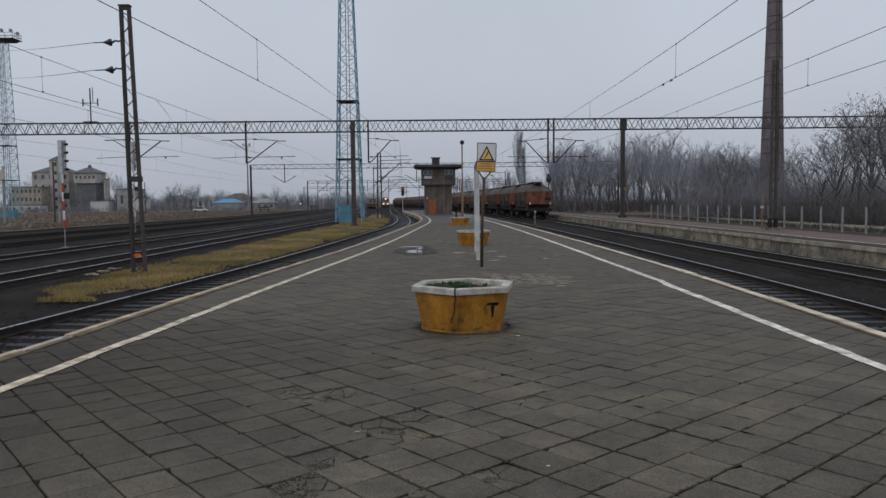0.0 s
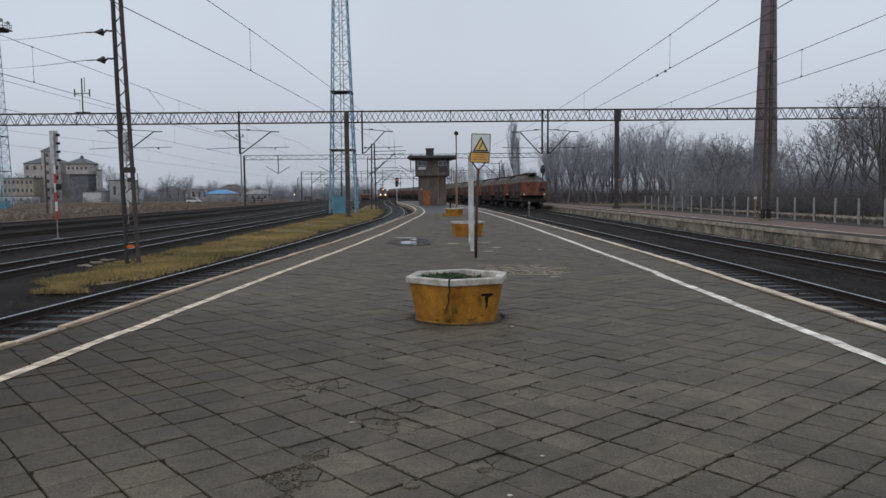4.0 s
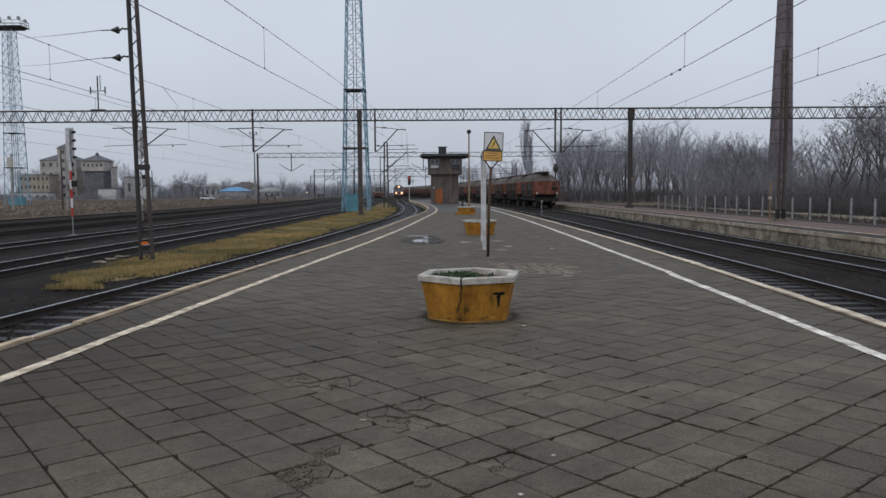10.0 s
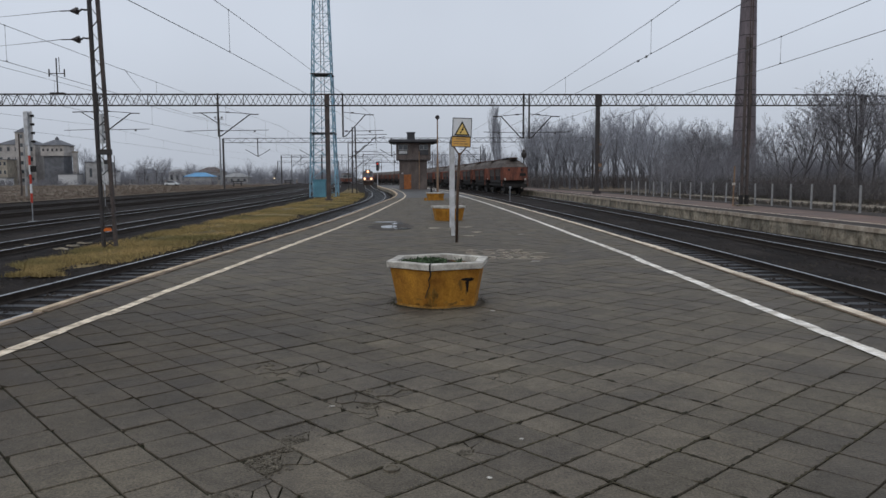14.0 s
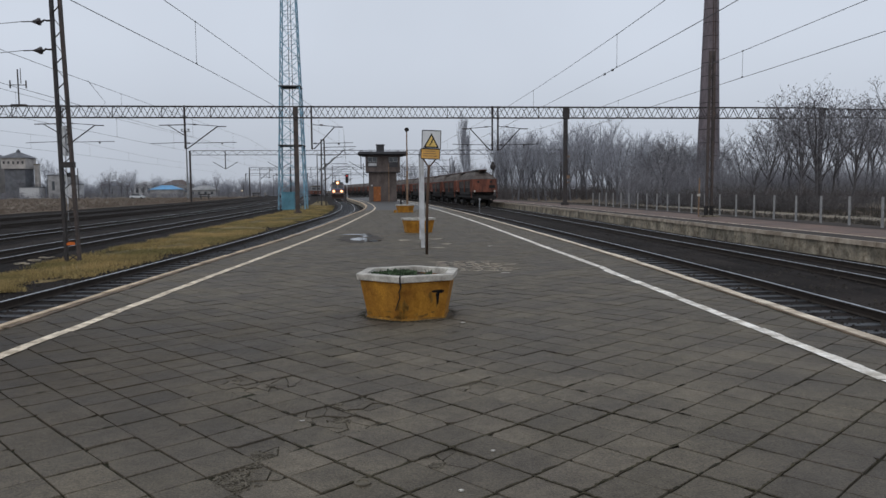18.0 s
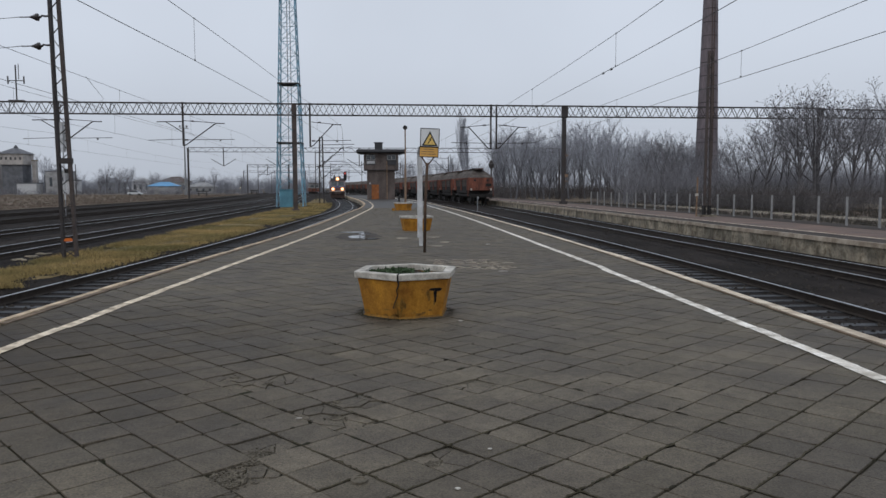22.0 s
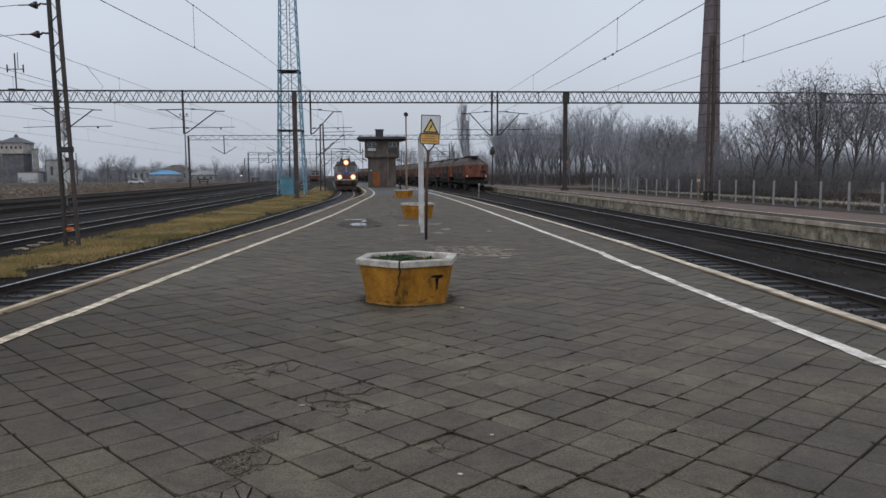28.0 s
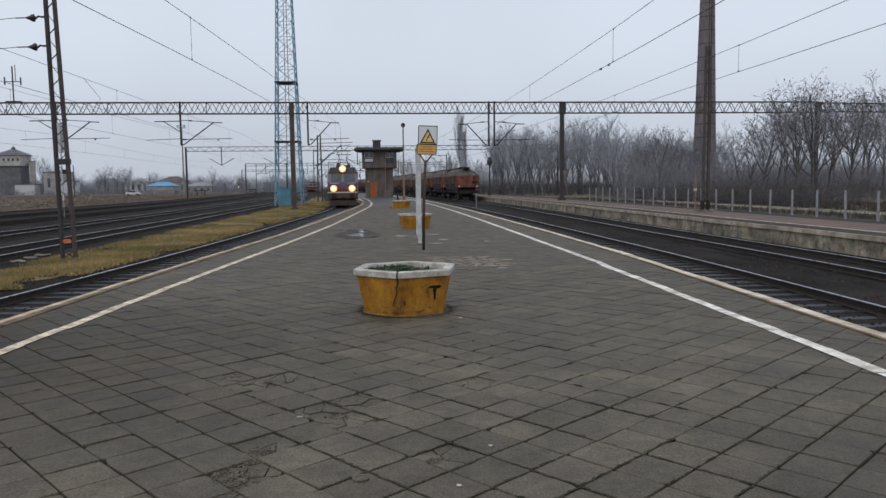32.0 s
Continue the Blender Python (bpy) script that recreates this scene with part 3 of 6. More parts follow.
def column(s, p, q, w0, w1, bays, bar, web):
    """A four-sided lattice tower from p up to q, w0 wide below and w1 above."""
    p, q = Vector(p), Vector(q)
    corner = ((-1, -1), (1, -1), (1, 1), (-1, 1))

    def at(i, t):
        w = (w0 + (w1 - w0) * t) / 2
        c = p.lerp(q, t)
        return Vector((c.x + corner[i % 4][0] * w, c.y + corner[i % 4][1] * w, c.z))
    for i in range(4):
        s.beam(at(i, 0), at(i, 1), bar)
        for k in range(bays):
            t0, t1 = k / bays, (k + 1) / bays
            s.beam(at(i, t0), at(i + 1, t1), web)
            s.beam(at(i + 1, t0), at(i, t1), web)
            s.beam(at(i, t1), at(i + 1, t1), web)
    return s


# ---- the big portal over the tracks ----
GY, GB, GT = 71.0, 8.52, 9.56
portal = thing("catenary_portal", "long dark steel lattice portal carrying the overhead line", "portal", group="catenary portals")
girder = Shape()
X0, X1 = -60.0, 44.0
nb = int((X1 - X0) / 1.1)
for dy in (-0.25, 0.25):
    half = (X1 - X0) / nb / 2 if dy > 0 else 0.0
    lattice(girder, (X0 + half, GY + dy, GB), (X1 + half, GY + dy, GB), (0, 0, 1), GT - GB, nb, 0.085, 0.045)
for i in range(0, nb + 1, 4):
    x = X0 + (X1 - X0) * i / nb
    for z in (GB, GT):
        girder.beam((x, GY - 0.25, z), (x, GY + 0.25, z), 0.05)
    girder.beam((x, GY - 0.25, GB), (x, GY - 0.25, GT), 0.05)
part("girder", girder, "steel", portal)
# the lighter end bay slopes down over the woods
tail = Shape()
for dy in (-0.2, 0.2):
    lattice(tail, (X1, GY + dy, GB + 0.1), (62, GY + dy, GB - 0.1), (0, 0, 1), 0.85, 22, 0.07, 0.04)
part("end_girder", tail, "steel", portal)


for x, z0 in ((-7.95, GROUND), (17.95, 0.1), (-58, GROUND), (44.0, GROUND)):
    part("column", Shape().box((x, GY, (z0 + GT) / 2), (0.37 if x < 40 else 0.3, 0.34, GT - z0)).box((x, GY, z0 + 0.1), (0.7, 0.6, 0.3)).box((x, GY - 0.22, GB + 0.45), (0.46 if x < 0 else 0.66, 0.06, 1.15)), "mastbrown" if x < 0 else "steel", portal)


def cantilever(parent, x, y, top, low, side, reach, mat_name="steel"):
    """A drop post with a slanting bracket, a steady arm and insulators, reaching to one side."""
    q = Shape()
    q.beam((x + side * 0.3, y, low + 0.12), (x + side * reach, y, low + 2.1), 0.09)
    q.beam((x, y, low), (x + side * 0.32, y, low + 0.13), 0.09)
    q.beam((x + side * (reach - 0.1), y, low + 2.1), (x + side * (reach + 0.8), y, low + 2.08), 0.08)
    part("bracket", q, mat_name, parent)
    part("steady_arm", Shape().tube([(x + side * 0.2, y, low + 0.55), (x + side * (reach + 1.7), y, low + 0.62)], 0.028, 5), mat_name, parent)
    discs = [(0.05, 0), (0.09, 0.05), (0.05, 0.1), (0.09, 0.15), (0.05, 0.2), (0.09, 0.25), (0.05, 0.3)]
    part("insulator", Shape().lathe(discs, 8, (x + side * 0.15, y, low + 0.55), "x"), "insul", parent)
    part("tie_bar", Shape().tube([(x + side * 0.1, y, low + 2.32), (x + side * (reach - 0.05), y, low + 2.14)], 0.03, 5), mat_name, parent)
    part("insulator", Shape().lathe(discs, 8, (x + side * 0.75, y, low + 2.28), "x"), "insul", parent)
    part("stay_insulator", Shape().lathe([(0.04, 0.0), (0.1, 0.04), (0.04, 0.08), (0.1, 0.12), (0.04, 0.16)], 8, (x + side * (reach + 0.3), y, low + 0.5), "x"), "insul", parent)


def drop_post(x, sides, low=5.72, short=(), reach=3.0):
    part("drop_post", Shape().box((x, GY, (low + GT + 0.1) / 2), (0.15, 0.15, GT + 0.1 - low)), "steel", portal)
    for sd in sides:
        cantilever(portal, x, GY, GB, low, sd, reach)
    for sd in short:
        # a level bar with a brace on the other side
        part("cross_bar", Shape().beam((x, GY, low + 2.25), (x + sd * 2.35, GY, low + 2.2), 0.08).beam((x, GY, low + 1.25), (x + sd * 1.55, GY, low + 2.2), 0.07), "steel", portal)
        part("stay", Shape().tube([(x, GY, low + 0.62), (x + sd * 3.2, GY, low + 0.5)], 0.028, 5), "steel", portal)


drop_post(-18.2, (1,), low=5.62, short=(-1,))
drop_post(-6.5, (1,), low=5.57, reach=2.15)
drop_post(10.75, (-1,), low=5.4, reach=2.15)
drop_post(11.3, (1,), low=5.4, reach=2.15)
drop_post(-29.3, (1,), short=(-1,))
part("antenna_post", Shape().tube([(-32.9, GY, GT), (-32.9, GY, GT + 3.3)], 0.06, 6).beam((-33.6, GY, GT + 1.9), (-32.2, GY, GT + 1.9), 0.07).tube([(-33.6, GY, GT + 1.6), (-33.6, GY, GT + 2.3)], 0.06, 6).tube([(-32.2, GY, GT + 1.6), (-32.2, GY, GT + 2.3)], 0.06, 6).tube([(-32.65, GY, GT + 2.0), (-32.65, GY, GT + 3.4)], 0.035, 5).box((-32.9, GY, GT + 0.1), (1.3, 0.4, 0.1)), "steel", portal)

for z, h in ((4.8, 0.13), (2.83, 0.3), (2.3, 0.1)):
    part("paint_mark", Shape().box((18.2, GY - 0.18, z), (0.3, 0.02, h)), "tanpost", portal, "faded cream paint mark")

# ---- planters on the platform ----
def hexagon(r, z, turn=-100.5):
    return [(r * math.cos(radians(turn + 60 * i)), r * math.sin(radians(turn + 60 * i)), z) for i in range(6)]


def planter(m, label, first=False):
    th = thing("planter", label, "planter", m, "planters on the platform")
    out, inn = hexagon(0.535, 0.0) + hexagon(0.632, 0.46), hexagon(0.46, 0.1) + hexagon(0.545, 0.46)
    s = Shape()
    ring = [(i, (i + 1) % 6, (i + 1) % 6 + 6, i + 6) for i in range(6)]
    s.add(out, ring)
    k = len(s.v)
    s.add(inn, [tuple(reversed(q)) for q in ring])
    s.f += [(6 + i, 6 + (i + 1) % 6, k + 6 + (i + 1) % 6, k + 6 + i) for i in range(6)] + [tuple(reversed(range(6)))]
    part("tub", s, "planter", th, "chipped ochre yellow paint", bevel=0.012)
    lip = hexagon(0.556, 0.0) + hexagon(0.549, 0.022) + hexagon(0.52, 0.024) + hexagon(0.52, 0.0)
    part("base_lip", Shape().add(lip, [(j * 6 + i, j * 6 + (i + 1) % 6, ((j + 1) % 4) * 6 + (i + 1) % 6, ((j + 1) % 4) * 6 + i) for j in range(4) for i in range(6)]), "grime", th)
    a, b, c, d = hexagon(0.668, 0.464), hexagon(0.68, 0.54), hexagon(0.55, 0.542), hexagon(0.55, 0.464)
    rim = Shape().add(a + b + c + d, [(j * 6 + i, j * 6 + (i + 1) % 6, ((j + 1) % 4) * 6 + (i + 1) % 6, ((j + 1) % 4) * 6 + i) for j in range(4) for i in range(6)])
    part("rim", rim, "rim", th, "chipped white rim", bevel=0.01)
    soil = Shape()
    soil.v.append((0, 0, 0.47))
    for rr in (0.25, 0.55):
        for i in range(18):
            t = 6.2832 * i / 18
            soil.v.append((rr * math.cos(t), rr * math.sin(t), 0.46 + 0.03 * noise.noise((rr * 5, i, 0))))
    soil.f += [(0, 1 + i, 1 + (i + 1) % 18) for i in range(18)] + [(1 + i, 19 + i, 19 + (i + 1) % 18, 1 + (i + 1) % 18) for i in range(18)]
    part("soil", soil, "earth", th)
    leaf = Shape()
    for i in range(1500 if first else 250):
        r, t = 0.5 * math.sqrt(random.random()), random.uniform(0, 6.283)
        if noise.noise((r * math.cos(t) * 3, r * math.sin(t) * 3, 7)) < -0.3 or r * math.cos(t) > 0.2 + 0.1 * random.random():
            continue
        x, y, z = r * math.cos(t), r * math.sin(t), 0.47
        h, w, q = random.uniform(0.02, 0.065), random.uniform(0.008, 0.02), random.uniform(0, 6.28)
        dx, dy = math.cos(q), math.sin(q)
        lx, ly = random.uniform(-0.03, 0.03), random.uniform(-0.03, 0.03)
        leaf.add([(x - dx * w, y - dy * w, z), (x + dx * w, y + dy * w, z), (x + dx * w * 1.3 + lx, y + dy * w * 1.3 + ly, z + h * 0.6), (x + lx * 1.6, y + ly * 1.6, z + h), (x - dx * w * 1.3 + lx, y - dy * w * 1.3 + ly, z + h * 0.6)], [(0, 1, 2, 3, 4)])
    tagged(part("weed_carpet", leaf, "moss", th, "low green weeds"), kind="stuff")
    if first:
        # crack down the front corner, and a dark scorch on the right-hand face
        f = Vector(hexagon(0.644, 0.45)[0])
        g = Vector(hexagon(0.577, 0.13)[0])
        crack = Shape()
        pts = [f + Vector((-0.004, -0.004, 0.09)), f.lerp(g, 0.1) + Vector((0.004, -0.004, 0)), f.lerp(g, 0.3) + Vector((-0.022, 0.004, 0)), f.lerp(g, 0.5) + Vector((-0.012, 0.004, 0)), f.lerp(g, 0.75) + Vector((-0.045, 0.014, 0)), f.lerp(g, 1.0) + Vector((-0.07, 0.022, 0))]
        for p, q in zip(pts, pts[1:]):
            crack.beam(p, q, random.uniform(0.007, 0.013))
        part("crack", crack, "black", th)
        gp, gq = Vector(hexagon(0.55, 0.5)[0]), Vector(hexagon(0.684, 0.5)[0])
        part("rim_crack", Shape().beam(gp, gq, 0.018, 0.09), "under", th, "dark crack through the rim")
        p0, p1 = Vector(hexagon(0.605, 0.33)[0]), Vector(hexagon(0.605, 0.33)[1])
        out_n = Vector((p1.y - p0.y, p0.x - p1.x, 0)).normalized()
        blot = Shape()
        for u, z, w, h in ((0.74, 0.342, 0.15, 0.036), (0.83, 0.338, 0.09, 0.045), (0.77, 0.3, 0.05, 0.06), (0.77, 0.26, 0.036, 0.09), (0.78, 0.22, 0.024, 0.09)):
            c = p0.lerp(p1, u) + out_n * (0.006 + 0.183 * (z - 0.33))
            c.z = z
            t = (p1 - p0).normalized()
            n = 9
            ringp = [c + t * (w / 2 * math.cos(6.283 * i / n) * random.uniform(0.8, 1.2)) + Vector((out_n.x * 0.183, out_n.y * 0.183, 1)) * (h / 2 * math.sin(6.283 * i / n)) for i in range(n)]
            blot.add(ringp + [p + out_n * 0.003 for p in ringp], [tuple(range(n, 2 * n))] + [(i, (i + 1) % n, (i + 1) % n + n, i + n) for i in range(n)])
        part("scorch", blot, "soil", th)
        # brown grime low on the two front faces and down from the scorch
        for f0 in (0, 5):
            q0, q1 = Vector(hexagon(0.5485, 0.06)[f0]), Vector(hexagon(0.5485, 0.06)[(f0 + 1) % 6])
            on = Vector((q1.y - q0.y, q0.x - q1.x, 0)).normalized()
            if on.dot(q0 + q1) < 0:
                on = -on
            t = (q1 - q0).normalized()
            stain = Shape()
            for k in range(22):
                u, z = random.uniform(0.06, 0.94), 0.03 + abs(random.gauss(0, 0.03))
                w, h = random.uniform(0.03, 0.12), random.uniform(0.015, 0.05)
                if k > 9:
                    # streaks of dirt either side of the front corner
                    u, z, w, h = abs(random.gauss(0, 0.05)), random.uniform(0.02, 0.2), random.uniform(0.015, 0.05), random.uniform(0.05, 0.12)
                    u = u + 0.01 if f0 == 0 else 0.99 - u
                if f0 == 0 and k < 5:
                    u, z, w, h = random.uniform(0.6, 0.8), random.uniform(0.15, 0.3), 0.03, random.uniform(0.08, 0.14)
                c = q0.lerp(q1, u) + on * (0.002 + 0.183 * (z - 0.06))
                c.z = z
                stain.add([c + t * (w / 2 * math.cos(0.7 * i) * random.uniform(0.6, 1.2)) + Vector((on.x * 0.183, on.y * 0.183, 1)) * (h / 2 * math.sin(0.7 * i) * random.uniform(0.6, 1.2)) for i in range(9)], [tuple(range(9))])
            tagged(part("grime", stain, "grime", th, "brown grime on the paint"), kind="stuff")
    return th


planter(pose(0.35, 9.88, 0.0) @ Matrix.Scale(1.09, 4), "cracked yellow hexagonal concrete planter with a white rim and weeds", True)
planter(pose(1.43, 29.0, 0.0, 0, 0, 20) @ Matrix.Scale(1.06, 4), "yellow hexagonal concrete planter with a white rim")
planter(pose(1.75, 55.2, 0.0, 0, 0, 33) @ Matrix.Scale(1.08, 4), "faded yellow hexagonal concrete planter farther along the platform")

# ---- broken stones before the farthest planter, and a small bollard ----
for k, (dx, hh, tw) in enumerate(((-0.78, 0.2, 8), (-0.5, 0.24, -5), (-0.18, 0.2, 3), (0.14, 0.23, -9), (0.45, 0.17, 6))):
    st = thing("broken_stone", "ochre-painted broken edging stone lying before a planter", "stone", pose(1.78 + dx, 54.35 + 0.05 * (k % 2), 0.0, 0, 0, tw), "broken stones by the planter")
    part("block", Shape().box((0, 0, hh / 2), (0.22, 0.13, hh), taper=0.86), "planter", st, bevel=0.02)
    part("stained_foot", Shape().box((0, 0, 0.022), (0.25, 0.16, 0.04), taper=0.9), "grime", st)
bl = thing("bollard", "low dark iron bollard on the far platform", "bollard", pose(2.22, 84.4, 0.0))
part("post", Shape().lathe([(0.11, 0.0), (0.1, 0.1), (0.085, 0.46), (0.1, 0.48), (0.1, 0.55), (0.04, 0.6), (0.0, 0.6)], 10), "under", bl)
part("foot", Shape().lathe([(0.17, 0.0), (0.17, 0.04), (0.11, 0.06)], 10), "under", bl)

# ---- warning sign ----
sign = thing("warning_sign", "high voltage warning sign on a rusty leaning post", "sign", pose(1.078, 19.0, 0.0, 0, 2.0, 0))
part("post", Shape().tube([(0.075, 0, 0), (0.053, 0, 1.2), (0.072, 0, 2.32)], 0.038, 10), "rust", sign, smooth=True)
part("bracket", Shape().beam((0.075, 0, 2.25), (-0.12, -0.01, 2.52), 0.035).beam((0.075, 0, 2.25), (0.28, -0.01, 2.52), 0.035).beam((-0.13, 0.0, 2.5), (-0.1, 0.0, 3.2), 0.02).beam((0.31, 0.0, 2.5), (0.31, 0.0, 3.2), 0.02), "rust", sign)
plate = part("upper_plate", Shape().box((0.115, -0.03, 2.965), (0.47, 0.012, 0.45)), "signwhite", sign, "white enamel plate")
fr = Shape()
for a, b in (((-0.125, 2.735), (0.355, 2.735)), ((-0.125, 3.195), (0.355, 3.195)), ((-0.125, 2.735), (-0.125, 3.195)), ((0.355, 2.735), (0.355, 3.195))):
    fr.beam((a[0], -0.033, a[1]), (b[0], -0.033, b[1]), 0.018)
part("frame", fr, "black", plate)
def flat(points, y, thick=0.004): return Shape().prism(points, y, y - thick, "y")
part("triangle_border", flat([(-0.085, 2.755), (0.315, 2.755), (0.115, 3.13)], -0.037), "black", plate)
part("triangle", flat([(-0.03, 2.787), (0.26, 2.787), (0.115, 3.06)], -0.042), "signyellow", plate)
part("lightning_bolt", flat([(0.15, 2.99), (0.095, 2.90), (0.12, 2.895), (0.07, 2.82), (0.085, 2.815), (0.06, 2.80), (0.07, 2.845), (0.075, 2.84), (0.16, 2.91), (0.135, 2.915), (0.175, 2.985)], -0.047), "black", plate)
low = part("lower_plate", Shape().box((0.1, -0.03, 2.6), (0.47, 0.012, 0.25)), "signorange", sign, "orange plate with worn lettering")
fr = Shape()
for a, b in (((-0.14, 2.475), (0.34, 2.475)), ((-0.14, 2.725), (0.34, 2.725)), ((-0.14, 2.475), (-0.14, 2.725)), ((0.34, 2.475), (0.34, 2.725))):
    fr.beam((a[0], -0.033, a[1]), (b[0], -0.033, b[1]), 0.018)
part("frame", fr, "black", low)
for x, z, w in ((0.02, 2.67, 0.1), (0.16, 2.67, 0.13), (-0.02, 2.605, 0.14), (0.15, 2.605, 0.16), (-0.03, 2.545, 0.12), (0.11, 2.545, 0.09), (0.23, 2.545, 0.1)):
    part("lettering", flat([(x - w / 2, z - 0.009), (x + w / 2, z - 0.009), (x + w / 2, z + 0.009), (x - w / 2, z + 0.009)], -0.037, 0.003), "tanpost", low)

# ---- white board, seen on edge ----
board = thing("notice_board", "white-painted notice board on two posts seen on edge", "board", pose(1.185, 21.3, 0.0))
for x, y in ((0, 0), (0.13, 3.5)):
    p = part("post", Shape().box((x, y, 1.4), (0.1, 0.1, 2.8)), "white", board, bevel=0.006)
part("panel", Shape().beam((0.0, 0.05, 2.35), (0.13, 3.45, 2.35), 0.035, 0.85), "white", board)
part("cap", Shape().beam((-0.005, -0.08, 2.83), (0.135, 3.58, 2.83), 0.11, 0.05), "galv", board)

# ---- post with a round loudspeaker ----
sp = thing("loudspeaker_post", "tall thin ochre post with a round loudspeaker", "post", pose(1.98, 56.6, 0.0))
part("post", Shape().tube([(0, 0, 0), (0, 0, 3.1)], 0.08, 8), "tanpost", sp)
part("upper_post", Shape().tube([(0, 0, 3.1), (0.0, 0, 6.12)], 0.05, 8), "tanpost", sp)
part("loudspeaker", Shape().lathe([(0.05, 0.18), (0.08, 0.1), (0.15, -0.02), (0.17, -0.1), (0.13, -0.08), (0.04, 0.0)], 14, (0, 0, 6.24), "y"), "steel", sp)

# ---- signal box ----
bx = thing("signal_box", "two-storey dark brick signal box with a flat overhanging roof", "building", pose(0.21, 108.0, -0.02))
wall = part("lower_wall", Shape().box((0, 2.2, 2.2), (4.05, 4.4, 4.4)), "brick", bx)
part("upper_wall", Shape().box((0.05, 2.1, 5.55), (5.0, 5.0, 2.45)), "brick", bx)
part("roof", Shape().box((0.07, 2.1, 6.98), (7.25, 7.0, 0.26), taper=0.985).box((0.07, 2.1, 7.16), (6.85, 6.6, 0.14)).box((0.05, 2.1, 6.8), (6.3, 6.1, 0.16)), "roofdark", bx, bevel=0.03)
part("roof_hatch", Shape().box((-0.3, 2.5, 7.75), (1.15, 1.2, 1.1)).box((-0.3, 2.5, 8.36), (1.35, 1.4, 0.12)), "roofdark", bx)
d = part("door", Shape().box((-0.83, -0.03, 1.1), (1.05, 0.08, 2.15)), "doorwood", bx, "orange-brown door")
for i in range(5):
    part("board", Shape().box((-1.25 + 0.21 * i, -0.085, 1.1), (0.19, 0.03, 2.05)), "doorwood", d)
part("handle", Shape().box((-0.42, -0.11, 1.1), (0.05, 0.06, 0.14)), "galv", d)
for x, w in ((-1.45, 1.25), (1.55, 1.2)):
    wi = part("window", Shape().box((x, -0.43, 5.75), (w + 0.12, 0.1, 1.5)), "roofdark", bx)
    for k in (-1, 1):
        part("pane", Shape().box((x + k * w * 0.25, -0.49, 6.1), (w * 0.44, 0.03, 0.62)), "glass", wi)
    part("window_frame", Shape().box((x, -0.5, 6.44), (w, 0.05, 0.07)).box((x, -0.5, 5.76), (w, 0.05, 0.07)).box((x, -0.5, 6.1), (0.07, 0.05, 0.7)).box((x - w / 2, -0.5, 6.1), (0.07, 0.05, 0.7)).box((x + w / 2, -0.5, 6.1), (0.07, 0.05, 0.7)), "greywall", wi)
    if x < 0:
        part("blind", Shape().box((x, -0.49, 5.38), (w * 0.94, 0.03, 0.4)), "white", wi, "white lower panel")
part("pipe", Shape().tube([(0.88, -0.5, 0), (0.88, -0.5, 5.5)], 0.07, 7), "tanpost", bx)
for sd in (-1, 1):
    part("bracket", Shape().beam((sd * 2.2, -0.1, 3.75), (sd * 2.75, -0.3, 4.1), 0.08), "roofdark", bx)
part("wall_lamp", Shape().box((-1.6, -0.12, 2.35), (0.22, 0.2, 0.22)), "white", bx)
part("floor_band", Shape().box((0.05, 2.1, 4.3), (5.06, 5.06, 0.07)), "roofdark", bx)

# ---- lattice mast beside the near track ----
mast = thing("lattice_mast", "tall leaning lattice mast of two channels with orange mark", "mast", pose(-9.61, 23.7, GROUND))
MAST_H = 8.5
def chan(z, sd): return -0.17 * z / MAST_H + sd * (0.19 - 0.068 * z / MAST_H)
for sd, look_ in ((-1, "steel"), (1, "mastbrown")):
    ch_ = part("channel", Shape().add([(chan(z, sd) + dx, dy, z) for z in (0, MAST_H) for dx, dy in ((-0.042, -0.075), (0.042, -0.075), (0.042, 0.075), (-0.042, 0.075))], [(0, 1, 2, 3), (7, 6, 5, 4), (0, 4, 5, 1), (1, 5, 6, 2), (2, 6, 7, 3), (3, 7, 4, 0)]), look_, mast, "" if sd < 0 else "rusty brown channel")
    for k in range(9):
        z = 0.6 + 0.88 * k
        part("rivet_plate", Shape().box((chan(z, sd), -0.082, z), (0.07, 0.014, 0.16)), look_, ch_)
for i in range(10):
    z0 = 0.75 + i * 0.76
    part("lattice_bar", Shape().beam((chan(z0, -1), -0.07, z0), (chan(z0 + 0.28, 1), -0.07, z0 + 0.28), 0.045, 0.02), "steel", mast)
    part("lattice_bar", Shape().beam((chan(z0 + 0.72, -1), 0.07, z0 + 0.72), (chan(z0 + 0.32, 1), 0.07, z0 + 0.32), 0.03, 0.015), "steel", mast)
part("joint_plate", Shape().box((chan(3.08, 0) + 0.04, -0.02, 3.08), (0.4, 0.2, 0.17)), "steel", mast)
part("orange_plate", Shape().prism([(-0.13, 0.6), (0.1, 0.6), (0.12, 0.64), (0.08, 0.7), (-0.08, 0.7), (-0.14, 0.65)], -0.1, -0.085, "y"), "orange", mast, "torn orange warning plate")
part("foot_brace", Shape().beam((-0.19, 0, 0.08), (0.19, 0, 0.34), 0.03).beam((-0.19, 0, 0.34), (0.19, 0, 0.08), 0.03).box((0, 0, 0.0), (0.7, 0.5, 0.1)), "steel", mast)
part("cap", Shape().box((chan(MAST_H, 0), 0, MAST_H + 0.03), (0.36, 0.22, 0.05)).box((chan(MAST_H, 0), -0.08, MAST_H - 0.05), (0.31, 0.02, 0.14)), "steel", mast)
